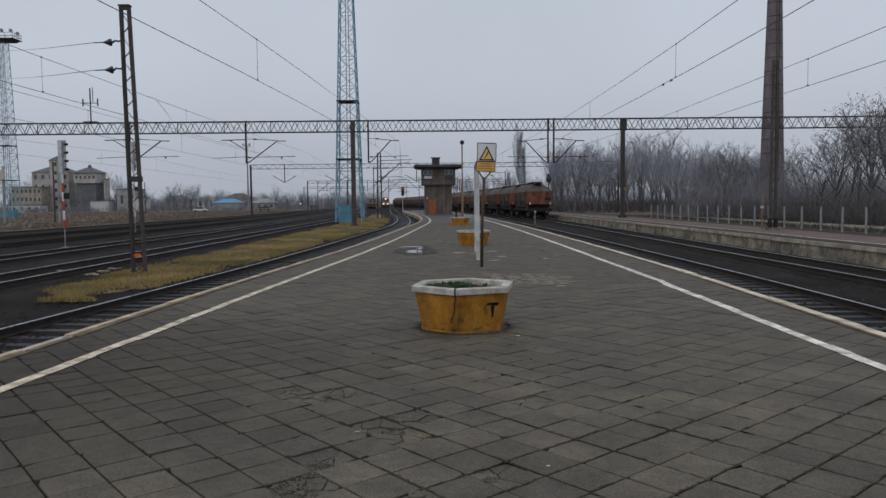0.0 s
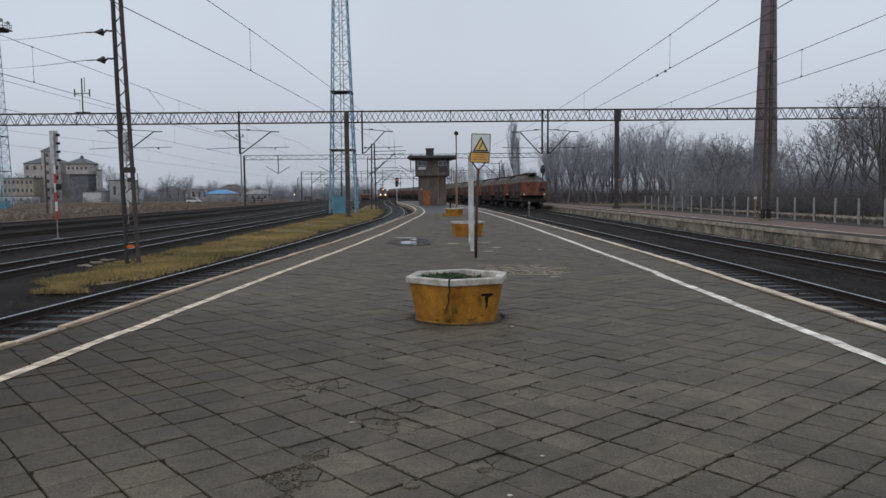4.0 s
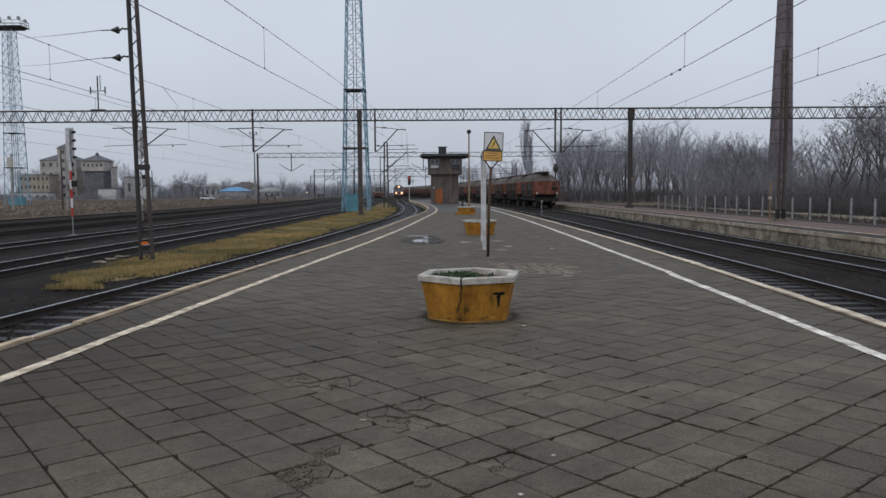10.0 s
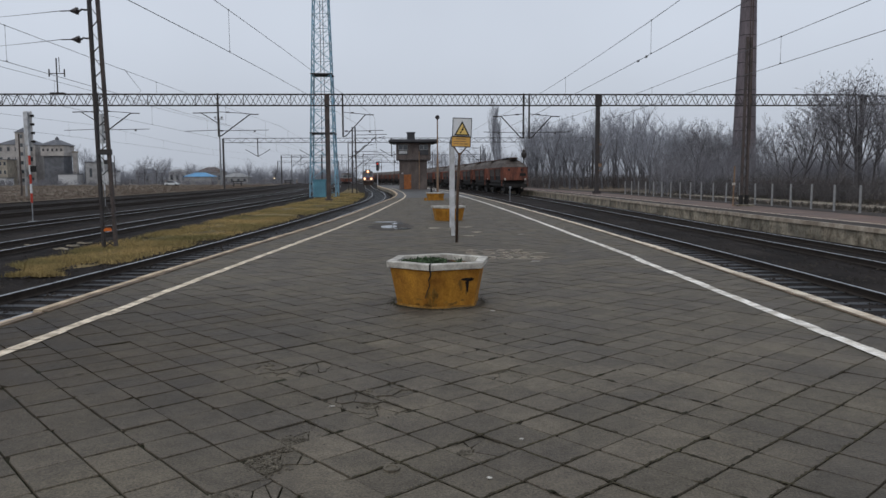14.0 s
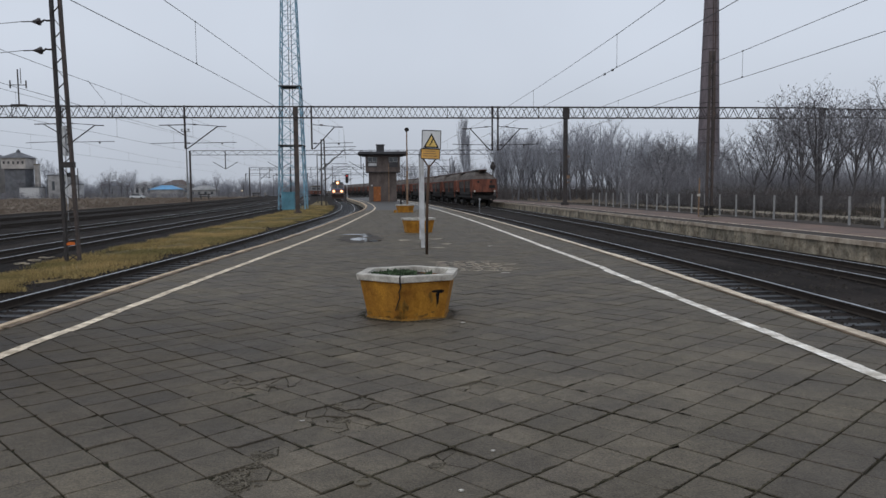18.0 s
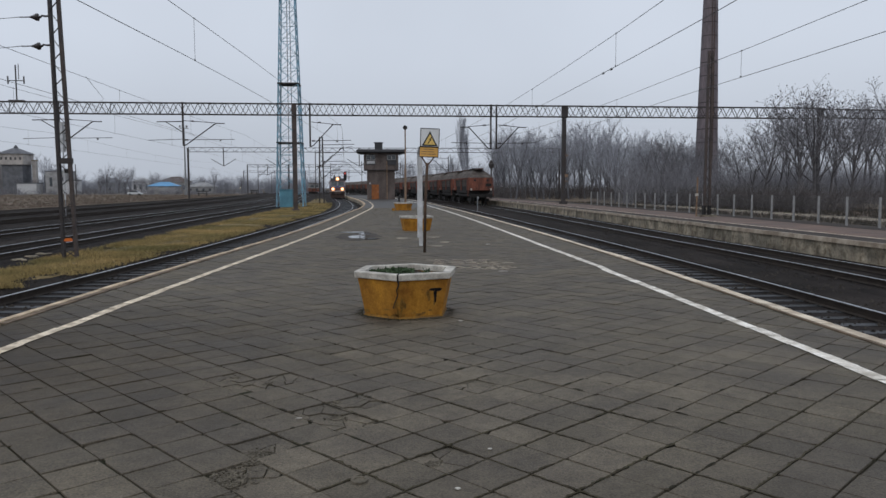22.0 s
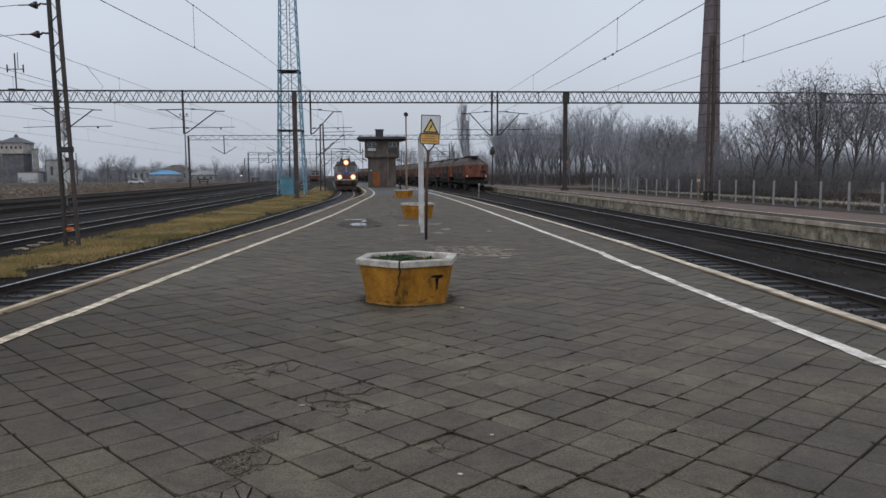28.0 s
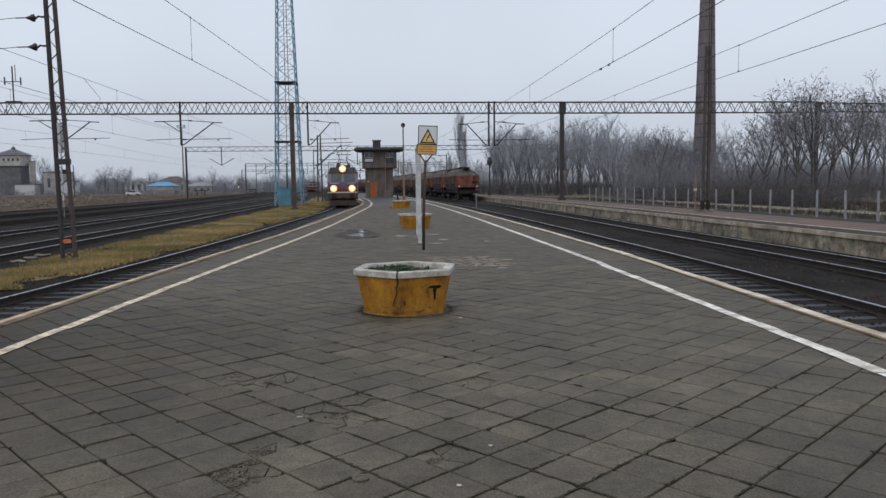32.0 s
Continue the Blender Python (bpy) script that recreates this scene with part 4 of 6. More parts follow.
for z in (7.4, 6.54):
    x0 = chan(z, -1) - 0.05
    ins = part("insulator", Shape().lathe([(0.016, 0.0), (0.03, 0.05), (0.05, 0.1), (0.08, 0.17), (0.11, 0.22), (0.115, 0.27), (0.04, 0.3), (0.03, 0.34)], 12, (x0 - 0.58, 0, z), "x"), "insul", mast, "dark bell-shaped insulator")
    part("hook", Shape().tube([(x0 - 0.25, 0, z), (x0 - 0.19, 0, z + 0.05), (x0 - 0.1, 0, z + 0.03), (x0, 0, z + 0.04)], 0.03, 6), "steel", ins)
    part("clamp", Shape().tube([(x0 - 0.85, 0, z - 0.01), (x0 - 0.56, 0, z)], 0.018, 5), "steel", ins)


# ---- floodlight towers ----
class Members:
    """Takes the beams of a lattice and makes a part of each."""

    def __init__(self, parent, material):
        self.parent, self.material = parent, material

    def beam(self, a, b, w):
        part("leg" if w > 0.1 else "brace", Shape().beam(a, b, w), self.material, self.parent)


def light_tower(x, y, h, w0, w1, label, platform_z, deck=2.0):
    th = thing("floodlight_tower", label, "tower", pose(x, y, GROUND), "floodlight towers")
    s1 = Members(th, "bluesteel")
    column(s1, (0, 0, 0), (0, 0, platform_z), w0, w0 + (w1 - w0) * platform_z / h, max(6, int(platform_z / 2.0)), 0.13, 0.05)
    s2 = Shape()
    column(s2, (0, 0, platform_z), (0, 0, h), w0 + (w1 - w0) * platform_z / h, w1, max(6, int((h - platform_z) / 1.6)), 0.1, 0.045)
    part("upper_section", s2, "bluesteel", th)
    for z in (platform_z * 0.525, platform_z):
        ww = w0 + (w1 - w0) * z / h
        part("landing", Shape().box((0, 0, z), (ww + 0.25, ww + 0.25, 0.12)), "steel", th)
    part("ladder", Shape().beam((0.25, 0, 0), (0.15, 0, h), 0.06).beam((-0.2, 0, 0), (-0.1, 0, h), 0.06), "steel", th)
    top = part("top_platform", Shape().box((0, 0, h), (deck * 2 + 0.2, 3.2, 0.18)).box((0, 0, h - 0.25), (deck * 1.6, 2.4, 0.3), taper=1.15), "steel", th)
    rail = Shape()
    for a, b in (((-deck, -1.5), (deck, -1.5)), ((deck, -1.5), (deck, 1.5)), ((deck, 1.5), (-deck, 1.5)), ((-deck, 1.5), (-deck, -1.5))):
        for z in (0.55, 1.1):
            rail.beam((*a, h + z), (*b, h + z), 0.07)
        for k in range(5):
            t = k / 4
            p = (a[0] + (b[0] - a[0]) * t, a[1] + (b[1] - a[1]) * t)
            rail.beam((*p, h), (*p, h + 1.1), 0.06)
    part("railing", rail, "galv", top)
    for x2, y2 in ((-0.9 * deck, -1.4), (-0.3 * deck, -1.5), (0.35 * deck, -1.5), (0.9 * deck, -1.3), (0.85 * deck, 1.2), (-0.8 * deck, 1.3)):
        part("floodlight", Shape().lathe([(0.1, 0.25), (0.28, 0.1), (0.34, -0.2)], 10, (x2, y2, h + 1.45), "y"), "galv", top)
    return th


light_tower(-10.25, 87.0, 36.0, 3.0, 0.95, "light blue lattice floodlight tower with weathered paint", 14.1)
light_tower(-83.3, 144.0, 34.2, 3.2, 1.7, "far light blue lattice tower topped by floodlights", 14.0, 3.0)
part("footing", Shape().box((-83.3, 144, GROUND + 0.8), (2.2, 2.2, 1.6)), "bluebox")
bpy.data.objects["footing"].name = "tower_hut"
tagged(bpy.data.objects["tower_hut"], "pale blue hut round the tower's foot", "hut")
cab = thing("switch_cabinet", "light blue steel switch cabinet at the tower's foot", "cabinet", pose(-10.35, 83.4, GROUND))
part("body", Shape().box((0, 0, 1.05), (1.35, 0.9, 1.9)), "bluebox", cab, bevel=0.02)
for sd in (-1, 1):
    part("door", Shape().box((sd * 0.32, -0.465, 1.05), (0.6, 0.03, 1.75)), "bluebox", cab)
part("roof", Shape().box((0, 0, 2.05), (1.5, 1.05, 0.1)), "bluebox", cab)
part("plinth", Shape().box((0, 0, 0.05), (1.3, 0.85, 0.2)), "concrete", cab)

# ---- chimney ----
ch = thing("chimney", "tall round brick factory chimney with steel bands", "chimney", pose(55.2, 121.0, GROUND))
part("shaft", Shape().lathe([(2.0 - 1.1 * i / 20, 2.2 * i) for i in range(21)], 28), "chimney", ch, smooth=True)
for i in range(0, 20):
    part("band", Shape().lathe([(1.995 - 1.1 * i / 20, 2.2 * i + 0.9), (1.99 - 1.1 * i / 20, 2.2 * i + 1.02)], 24), "steel", ch)
part("ladder", Shape().beam((-0.2, -2.02, 1), (-0.2, -0.95, 44), 0.07).beam((0.2, -2.02, 1), (0.2, -0.95, 44), 0.07), "rust", ch)

# ---- twin post with a lattice on platform two ----
tp = thing("catenary_mast", "rusty lattice mast on the far platform", "mast", pose(18.07, 39.4, P2))
for sd in (-1, 1):
    part("channel", Shape().add([(sd * (0.155 if z == 0 else 0.1) + dx, dy, z) for z in (0, 9.0) for dx, dy in ((-0.05, -0.08), (0.05, -0.08), (0.05, 0.08), (-0.05, 0.08))], [(0, 1, 2, 3), (7, 6, 5, 4), (0, 4, 5, 1), (1, 5, 6, 2), (2, 6, 7, 3), (3, 7, 4, 0)]), "mastbrown", tp)
    part("foot", Shape().box((sd * 0.155, 0, 0.28), (0.13, 0.24, 0.62)), "under", tp)
web = Shape()
for i in range(15):
    z0, z1 = 0.7 + i * 0.55, 0.7 + (i + 1) * 0.55
    sd = 1 if i % 2 else -1
    web.beam((-sd * (0.155 - 0.055 * z0 / 9), 0, z0), (sd * (0.155 - 0.055 * z1 / 9), 0, z1), 0.03)
part("lattice", web, "mastbrown", tp)
part("sole", Shape().box((0, 0, 0.03), (0.95, 0.55, 0.1)), "concrete", tp)
yp = thing("marker_post", "thin faded yellow post with small plates", "post", pose(17.35, 39.1, P2))
part("post", Shape().tube([(0, 0, 0), (0.03, 0, 2.15)], 0.045, 8), "tanpost", yp)
part("plate", Shape().box((-0.02, -0.06, 1.2), (0.17, 0.02, 0.14)), "rim", yp)

# ---- fence behind platform two ----
fence_x = fence_line
fence = thing("fence", "low mesh fence on pale concrete posts behind the platform", "fence")
y, last = 14.7, None
post_mesh = Shape().box((0, 0, 0.6), (0.078, 0.078, 1.2), taper=0.9).mesh("fence_post")
post_mesh.materials.append(M["greywall"])
while y < 69:
    ob = part("fence_post", post_mesh, "rim", fence)
    ob.matrix_basis = pose(fence_x(y), y, P2, random.uniform(-1, 1), random.uniform(-1, 1), 0)
    if last is not None:
        net = Shape()
        for z in (0.12, 0.4, 0.68, 0.95, 1.18):
            net.tube([(fence_x(last), last, P2 + z), (fence_x(y), y, P2 + z)], 0.006, 3, False)
        k = 14
        for i in range(k):
            for sg in (0, 1):
                a, b = (i / k, (i + 2) / k) if sg else ((i + 2) / k, i / k)
                if max(a, b) <= 1:
                    pa, pb = last + (y - last) * a, last + (y - last) * b
                    net.tube([(fence_x(pa), pa, P2 + 0.12), (fence_x(pb), pb, P2 + 1.18)], 0.004, 3, False)
        part("mesh_panel", net, "wire", fence)
    last = y
    y += 2.06


# ---- signals ----
def signal(x, y, z, h, label, band=True, lamp=False):
    th = thing("signal", label, "signal", pose(x, y, z), "railway signals")
    part("foot", Shape().tube([(0, 0, 0), (0, 0, h * 0.2)], 0.03, 7).box((0, 0, 0.1), (0.3, 0.3, 0.2)), "galv", th)
    n = 6
    for i in range(n):
        z0, z1 = h * (0.2 + 0.5 * i / n), h * (0.2 + 0.5 * (i + 1) / n)
        part("band", Shape().tube([(0, 0, z0), (0, 0, z1)], 0.055, 10), ("red" if i % 2 == 0 else "signwhite") if band else "white", th)
    part("head", Shape().box((-0.06, 0, h * 0.85), (0.2, 0.14, h * 0.3)), "black" if lamp else "white", th, bevel=0.02)
    for k in range(4):
        hz = h * (0.74 + 0.075 * k)
        part("visor", Shape().lathe([(0.055, 0.0), (0.065, 0.16), (0.05, 0.17)], 9, (0.13, 0.04, hz), "x"), "under", th)
    part("back_board", Shape().box((0.0, 0.1, h * 0.85), (0.36, 0.03, h * 0.31)), "white", th)
    part("box", Shape().box((0.16, 0, h * 0.5), (0.2, 0.18, 0.3)), "under", th)
    if lamp:
        part("red_lamp", Shape().lathe([(0.13, 0.0), (0.13, 0.02)], 12, (-0.06, -0.12, h * 0.87), "y"), "redlamp", th)
    return th


signal(-18.6, 36.85, GROUND, 5.5, "signal post with red and white bands seen from behind")
signal(-22.9, 56.0, GROUND, 7.0, "pale signal post seen from behind", False)
sg = thing("signal", "distant block signal showing red", "signal", pose(-7.6, 165, GROUND), "railway signals")
part("mast", Shape().tube([(0, 0, 0), (0, 0, 3.9)], 0.07, 7), "white", sg)
part("head", Shape().box((0, 0, 4.85), (0.62, 0.3, 2.0)), "black", sg)
part("red_lamp", Shape().lathe([(0.12, 0.0), (0.12, 0.02)], 10, (0, -0.18, 5.4), "y"), "redlamp", sg)

lp = thing("lamp_column", "old column lamp with a lantern head on the platform's end", "lamp", pose(16.6, 109.0, -0.1))
part("column", Shape().lathe([(0.22, 0), (0.22, 0.5), (0.13, 0.7), (0.1, 4.6)], 10), "steel", lp)
part("lantern", Shape().lathe([(0.12, 4.6), (0.35, 4.75), (0.42, 5.3), (0.3, 5.4), (0.2, 5.75), (0.05, 5.9)], 8), "steel", lp)
lp2 = thing("shunting_signal", "small grey dwarf signal beside the track", "signal", pose(9.55, 71.5, GROUND))
part("post", Shape().tube([(0, 0, 0), (0, 0, 1.15)], 0.05, 7), "galv", lp2)
part("head", Shape().box((0.03, 0, 1.25), (0.2, 0.2, 0.22)), "galv", lp2, bevel=0.03)

# ---- far portals and masts ----
def small_portal(y, x0, x1, posts, drops, label):
    th = thing("catenary_portal", label, "portal", pose(0, y, 0), "catenary portals")
    g = Shape()
    lattice(g, (x0, 0, GB + 0.25), (x1, 0, GB + 0.25), (0, 0, 1), 0.85, int((x1 - x0) / 1.8), 0.1, 0.06)
    part("girder", g, "steel", th)
    for x in posts:
        part("column", Shape().box((x, 0, (GROUND + GT) / 2), (0.32, 0.3, GT - GROUND)), "steel", th)
    for x in drops:
        part("drop_post", Shape().box((x, 0, (6 + GT) / 2), (0.16, 0.16, GT - 6)), "steel", th)
        for sd in (-1, 1):
            part("bracket", Shape().beam((x, 0, 6.0), (x + sd * 2.4, 0, 7.4), 0.1), "steel", th)
    return th


small_portal(149.0, -37.4, 37.0, (-37.4, 36.8), (-30.6, -20.0, -4.0, 31.2), "distant steel lattice portal over the tracks")
small_portal(256.0, -44.7, 26.0, (-44.7, -31.0, 25.5), (-38.0, -24.0, 8.0), "far steel lattice portal in the haze")
small_portal(345.0, -62.0, 4.0, (-62.0, -34.0, 3.5), (-48.0, -15.0), "very distant steel lattice portal in the haze")


def cat_mast(x, y, side, h=8.6, twin=True, z=GROUND):
    th = thing("catenary_mast", "dark steel mast with a bracket for the overhead line", "mast", pose(x, y, z), "catenary masts")
    for dx in ((-0.32, 0.32) if twin else (0,)):
        part("channel", Shape().beam((dx, 0, 0), (dx * 0.6, 0, h), 0.13, 0.18), "steel", th)
    if twin:
        w = Shape()
        for i in range(11):
            sd = 1 if i % 2 else -1
            w.beam((-sd * 0.28, 0, 0.5 + i * 0.72), (sd * 0.26, 0, 0.5 + (i + 1) * 0.72), 0.05)
        part("lattice", w, "steel", th)
    if side:
        part("bracket", Shape().beam((0, 0, 5.2), (side * 3.0, 0, 7.9), 0.1).tube([(0, 0, 8.2), (side * 4.6, 0, 8.3)], 0.04, 4).beam((side * 2.4, 0, 7.6), (side * 4.3, 0, 8.0), 0.06), "steel", th)
        part("steady_arm", Shape().tube([(0, 0, 5.9), (side * 3.4, 0, 5.95)], 0.035, 4), "steel", th)
        part("insulator", Shape().lathe([(0.06, 0), (0.12, 0.1), (0.06, 0.2), (0.12, 0.3), (0.06, 0.4)], 7, (side * 0.2, 0, 5.9), "x"), "insul", th)
    return th


cat_mast(-8.05, 104.0, 1, 9.3)
cat_mast(-10.9, 128.0, 1, twin=False)
cat_mast(-12.4, 190.0, 1, twin=False)
cat_mast(-17.2, 230.0, 1, twin=False)
cat_mast(-21.5, 275.0, 1, twin=False)
cat_mast(-33.0, 205.0, 1, twin=False)
cat_mast(-43.0, 300.0, 1, twin=False)
cat_mast(-4.2, 178.0, -1, twin=False)
cat_mast(-9.8, 240.0, -1, twin=False)
cat_mast(5.2, 185.0, -1, twin=False)
cat_mast(14.0, 150.0, -1, twin=False)
cat_mast(-28.0, 320.0, 1, twin=False)
cat_mast(-35.5, 46.0, 0, 6.2, False)
cat_mast(-33.5, 47.5, 0, 5.6, False)
cat_mast(-67.0, 90.0, 0, 7.5, False)
cat_mast(-95.0, 150.0, 0, 9.0, False)
cat_mast(-73.0, 185.0, 0, 8.0, False)


# ---- overhead lines ----
def overhead(curve, ys, zc, sag, label, y_first, y_last=330, lift=1.35):
    """Contact wire, sagging messenger wire and droppers along a track, hung at ys."""
    th = thing("overhead_line", label, "wire", group="overhead lines")
    def hung(y):
        """Beyond the big portal the wires run straight from support to support."""
        for a, b in zip(ys, ys[1:]):
            if 60 < a <= y <= b:
                return curve(a) + (curve(b) - curve(a)) * (y - a) / (b - a)
        return curve(y)
    pts = line(hung, y_first, y_last, zc, 6.0)
    part("contact_wire", Shape().tube(pts, 0.0095, 5, False), "wire", th)
    mess, drops = [], []
    for a, b in zip(ys, ys[1:]):
        for k in range(12):
            t = k / 12
            y = a + (b - a) * t
            z = zc + lift - sag * 4 * t * (1 - t)
            if y_first <= y <= y_last:
                mess.append((hung(y), y, z))
                if k % 2 == 1:
                    drops.append((hung(y), y, z))
    part("messenger_wire", Shape().tube(mess, 0.0095, 5, False), "wire", th)
    for x, y, z in drops:
        if y < 120:
            part("dropper", Shape().tube([(x, y, zc), (x, y, z)], 0.006, 4, False), "wire", th)
            part("clip", Shape().box((x, y, zc + 0.02), (0.025, 0.08, 0.045)), "wire", th)
            part("clip", Shape().box((x, y, z), (0.025, 0.07, 0.04)), "wire", th)


ZC = 5.3
overhead(track_l, (-10, GY - 1, 104, 150, 190, 256, 345), ZC + 0.25, 0.5, "contact and messenger wires over the curved main track", 4, 340, 1.75)
overhead(track_r, (-10, GY, 149, 256, 345), ZC + 0.3, 0.3, "contact and messenger wires over the main track", 4, 340)
overhead(track_r2, (-10, GY, 149, 256, 345), ZC, 0.5, "contact and messenger wires over the second track", 4, 340)
overhead(siding(-12.5), (-10, GY, 149, 256), ZC, 0.25, "wires over the siding", 6, 250)
overhead(siding(-17.4), (-10, GY, 149, 256), ZC, 0.2, "thin wires over the middle siding", 8, 250)
overhead(siding(-29.0), (-10, GY, 149, 256), ZC, 0.5, "thin wires over the outer siding", 8, 250)
for y in (24.2, 25.1):
    tagged(part("section_insulator", Shape().box((track_r(y), y, ZC + 0.29), (0.04, 0.16, 0.06)), "insul"), "dark section insulator on the contact wire", "insulator")
span = thing("span_wire", "two thin wires stretched from the lattice mast to the far tower", "wire")
for z, z1 in ((7.4, 31.3), (6.54, 26.0)):
    a_, b_ = Vector((-10.75, 23.7, GROUND + z)), Vector((-83.6, 143.5, z1 + 0.5))
    part("wire", Shape().tube([a_.lerp(b_, k / 8) - Vector((0, 0, 0.25 * 4 * k / 8 * (1 - k / 8))) for k in range(9)], 0.011, 4, False), "wire", span)
feed = thing("feeder_wire", "jumper wire slanting down from the messenger wire to the portal", "wire")
part("wire", Shape().tube([(-12.5, 33.2, 6.44), (-18.5, 52, 7.7), (-25.6, GY, GT)], 0.012, 4, False), "wire", feed)


# ---- bare trees ----
def tree_mesh(seed, h, spread, tall, low=0.16, many=(9, 6, 6, 6), skin="bark", fine="twig"):
    """Trunk with main limbs, and a crown of bare branches and twigs; both meshes and the height reached."""
    rnd = random.Random(seed)
    wood, crown, tips = Shape(), Shape(), Shape()

    def grow(p, d, ln, r, level):
        pts, q = [p], d.copy()
        n = (5, 3, 2, 2, 1)[level]
        for i in range(n):
            q = (q + Vector((rnd.uniform(-1, 1), rnd.uniform(-1, 1), rnd.uniform(-0.25, 0.5))) * (0.09 + 0.07 * level)).normalized()
            pts.append(pts[-1] + q * ln / n)
        if level >= 4:
            # a twig tapers to a point
            u = q.orthogonal().normalized()
            w_ = q.cross(u)
            crown.add([p + (u * math.cos(a) + w_ * math.sin(a)) * r for a in (0, 2.094, 4.189)] + [pts[-1]], [(0, 1, 3), (1, 2, 3), (2, 0, 3)])
        else:
            (wood if level < 2 else crown).tube(pts, r, 6 if level == 0 else 3, False, r * (0.35 if level < 3 else 0.4))
        if level >= 4:
            if fine == "twig" and rnd.random() < 0.15:
                c, w = pts[-1], rnd.uniform(0.03, 0.07)
                tips.add([c + Vector(o) * w for o in ((1, 0, 0), (-0.5, 0.87, 0), (-0.5, -0.87, 0), (0, 0, 1.1), (0, 0, -1.1))], [(0, 1, 3), (1, 2, 3), (2, 0, 3), (1, 0, 4), (2, 1, 4), (0, 2, 4)])
            return
        kids = many[level]
        for k in range(kids):
            t = (k + rnd.random()) / kids
            t = low + (1 - low) * t if level == 0 else 0.15 + 0.85 * t
            i = min(int(t * n), n - 1)
            base = pts[i].lerp(pts[i + 1], t * n - i)
            a = rnd.uniform(0, 6.283)
            side = Vector((math.cos(a), math.sin(a), rnd.uniform(-0.1, 0.3)))
            nd = (q * 0.8 + side * spread * rnd.uniform(0.7, 1.3) + Vector((0, 0, tall))).normalized()
            part_ln = ln * rnd.uniform(0.42, 0.62) * (1.2 - 0.7 * t if level == 0 else 1.15 - 0.35 * t)
            grow(base, nd, part_ln, max(r * (0.5 - 0.2 * t), (0.05, 0.026, 0.015, 0.009)[level]), level + 1)
    grow(Vector((0, 0, -0.1)), Vector((rnd.uniform(-0.08, 0.08), rnd.uniform(-0.08, 0.08), 1)).normalized(), h * 0.82, h * 0.015, 0)
    a, b = wood.mesh("trunk"), crown.mesh("crown")
    a.materials.append(M[skin]), b.materials.append(M[fine])
    if tips.v:
        n = len(crown.f)
        crown.add(tips.v, tips.f)
        b = crown.mesh("crown")
        b.materials.append(M[fine]), b.materials.append(M["cluster"])
        b.polygons.foreach_set("material_index", [0] * n + [1] * len(tips.f))
    return a, b, max(v[2] for v in crown.v)


def forked_tree(seed, h, spread, tall, stem, many=(6, 8, 7, 5), skin="bark", fine="twig"):
    """A bare tree whose trunk forks into a few strong limbs that carry the crown."""
    rnd = random.Random(seed)
    wood, crown, tips = Shape(), Shape(), Shape()

    def grow(p, d, ln, r, level):
        pts, q = [p], d.copy()
        n = (4, 4, 3, 2, 1)[level]
        for i in range(n):
            lift = 0.16 if level == 1 else 0.05
            q = (q + Vector((rnd.uniform(-1, 1), rnd.uniform(-1, 1), rnd.uniform(-0.6, 0.6))) * (0.06 + 0.08 * level) + Vector((0, 0, lift))).normalized()
            pts.append(pts[-1] + q * ln / n)
        if level == 4:
            u = q.orthogonal().normalized()
            w_ = q.cross(u)
            crown.add([p + (u * math.cos(a) + w_ * math.sin(a)) * r for a in (0, 2.094, 4.189)] + [pts[-1]], [(0, 1, 3), (1, 2, 3), (2, 0, 3)])
            if fine == "twig" and rnd.random() < 0.3:
                c, w = pts[-1], rnd.uniform(0.03, 0.085)
                tips.add([c + Vector(o) * w for o in ((1, 0, 0), (-0.5, 0.87, 0), (-0.5, -0.87, 0), (0, 0, 1.1), (0, 0, -1.1))], [(0, 1, 3), (1, 2, 3), (2, 0, 3), (1, 0, 4), (2, 1, 4), (0, 2, 4)])
            return
        (wood if level < 2 else crown).tube(pts, r, (7, 5, 3, 3)[level], False, r * (0.75, 0.3, 0.35, 0.4)[level])
        kids, a0 = many[level], rnd.uniform(0, 6.283)
        for k in range(kids):
            t = (k + rnd.random()) / kids
            t = 0.35 + 0.65 * t if level == 0 else 0.2 + 0.8 * t
            i = min(int(t * n), n - 1)
            base = pts[i].lerp(pts[i + 1], t * n - i)
            a = a0 + 2.4 * k + rnd.uniform(-0.5, 0.5)
            side = Vector((math.cos(a), math.sin(a), rnd.uniform(-0.15, 0.25)))
            axis = (pts[i + 1] - pts[i]).normalized()
            nd = (axis * 0.75 + side * spread * rnd.uniform(0.5, 1.3) + Vector((0, 0, tall * (0.4 if level else 1)))).normalized()
            kid_ln = h * rnd.uniform(0.4, 0.62) if level == 0 else ln * rnd.uniform(0.3, 0.5) * (1.2 - 0.4 * t)
            grow(base, nd, kid_ln, max(r * ((0.5, 0.38, 0.4, 0.4)[level]), (0.04, 0.02, 0.012, 0.008)[level]), level + 1)
    grow(Vector((0, 0, -0.1)), Vector((rnd.uniform(-0.1, 0.1), rnd.uniform(-0.1, 0.1), 1)).normalized(), h * stem, h * 0.0125, 0)
    m1, n = wood.mesh("trunk"), len(crown.f)
    if tips.v:
        crown.add(tips.v, tips.f)
    m2 = crown.mesh("crown")
    m1.materials.append(M[skin]), m2.materials.append(M[fine])
    if tips.v:
        m2.materials.append(M["cluster"])
        m2.polygons.foreach_set("material_index", [0] * n + [1] * len(tips.f))
    return m1, m2, max(v[2] for v in crown.v)


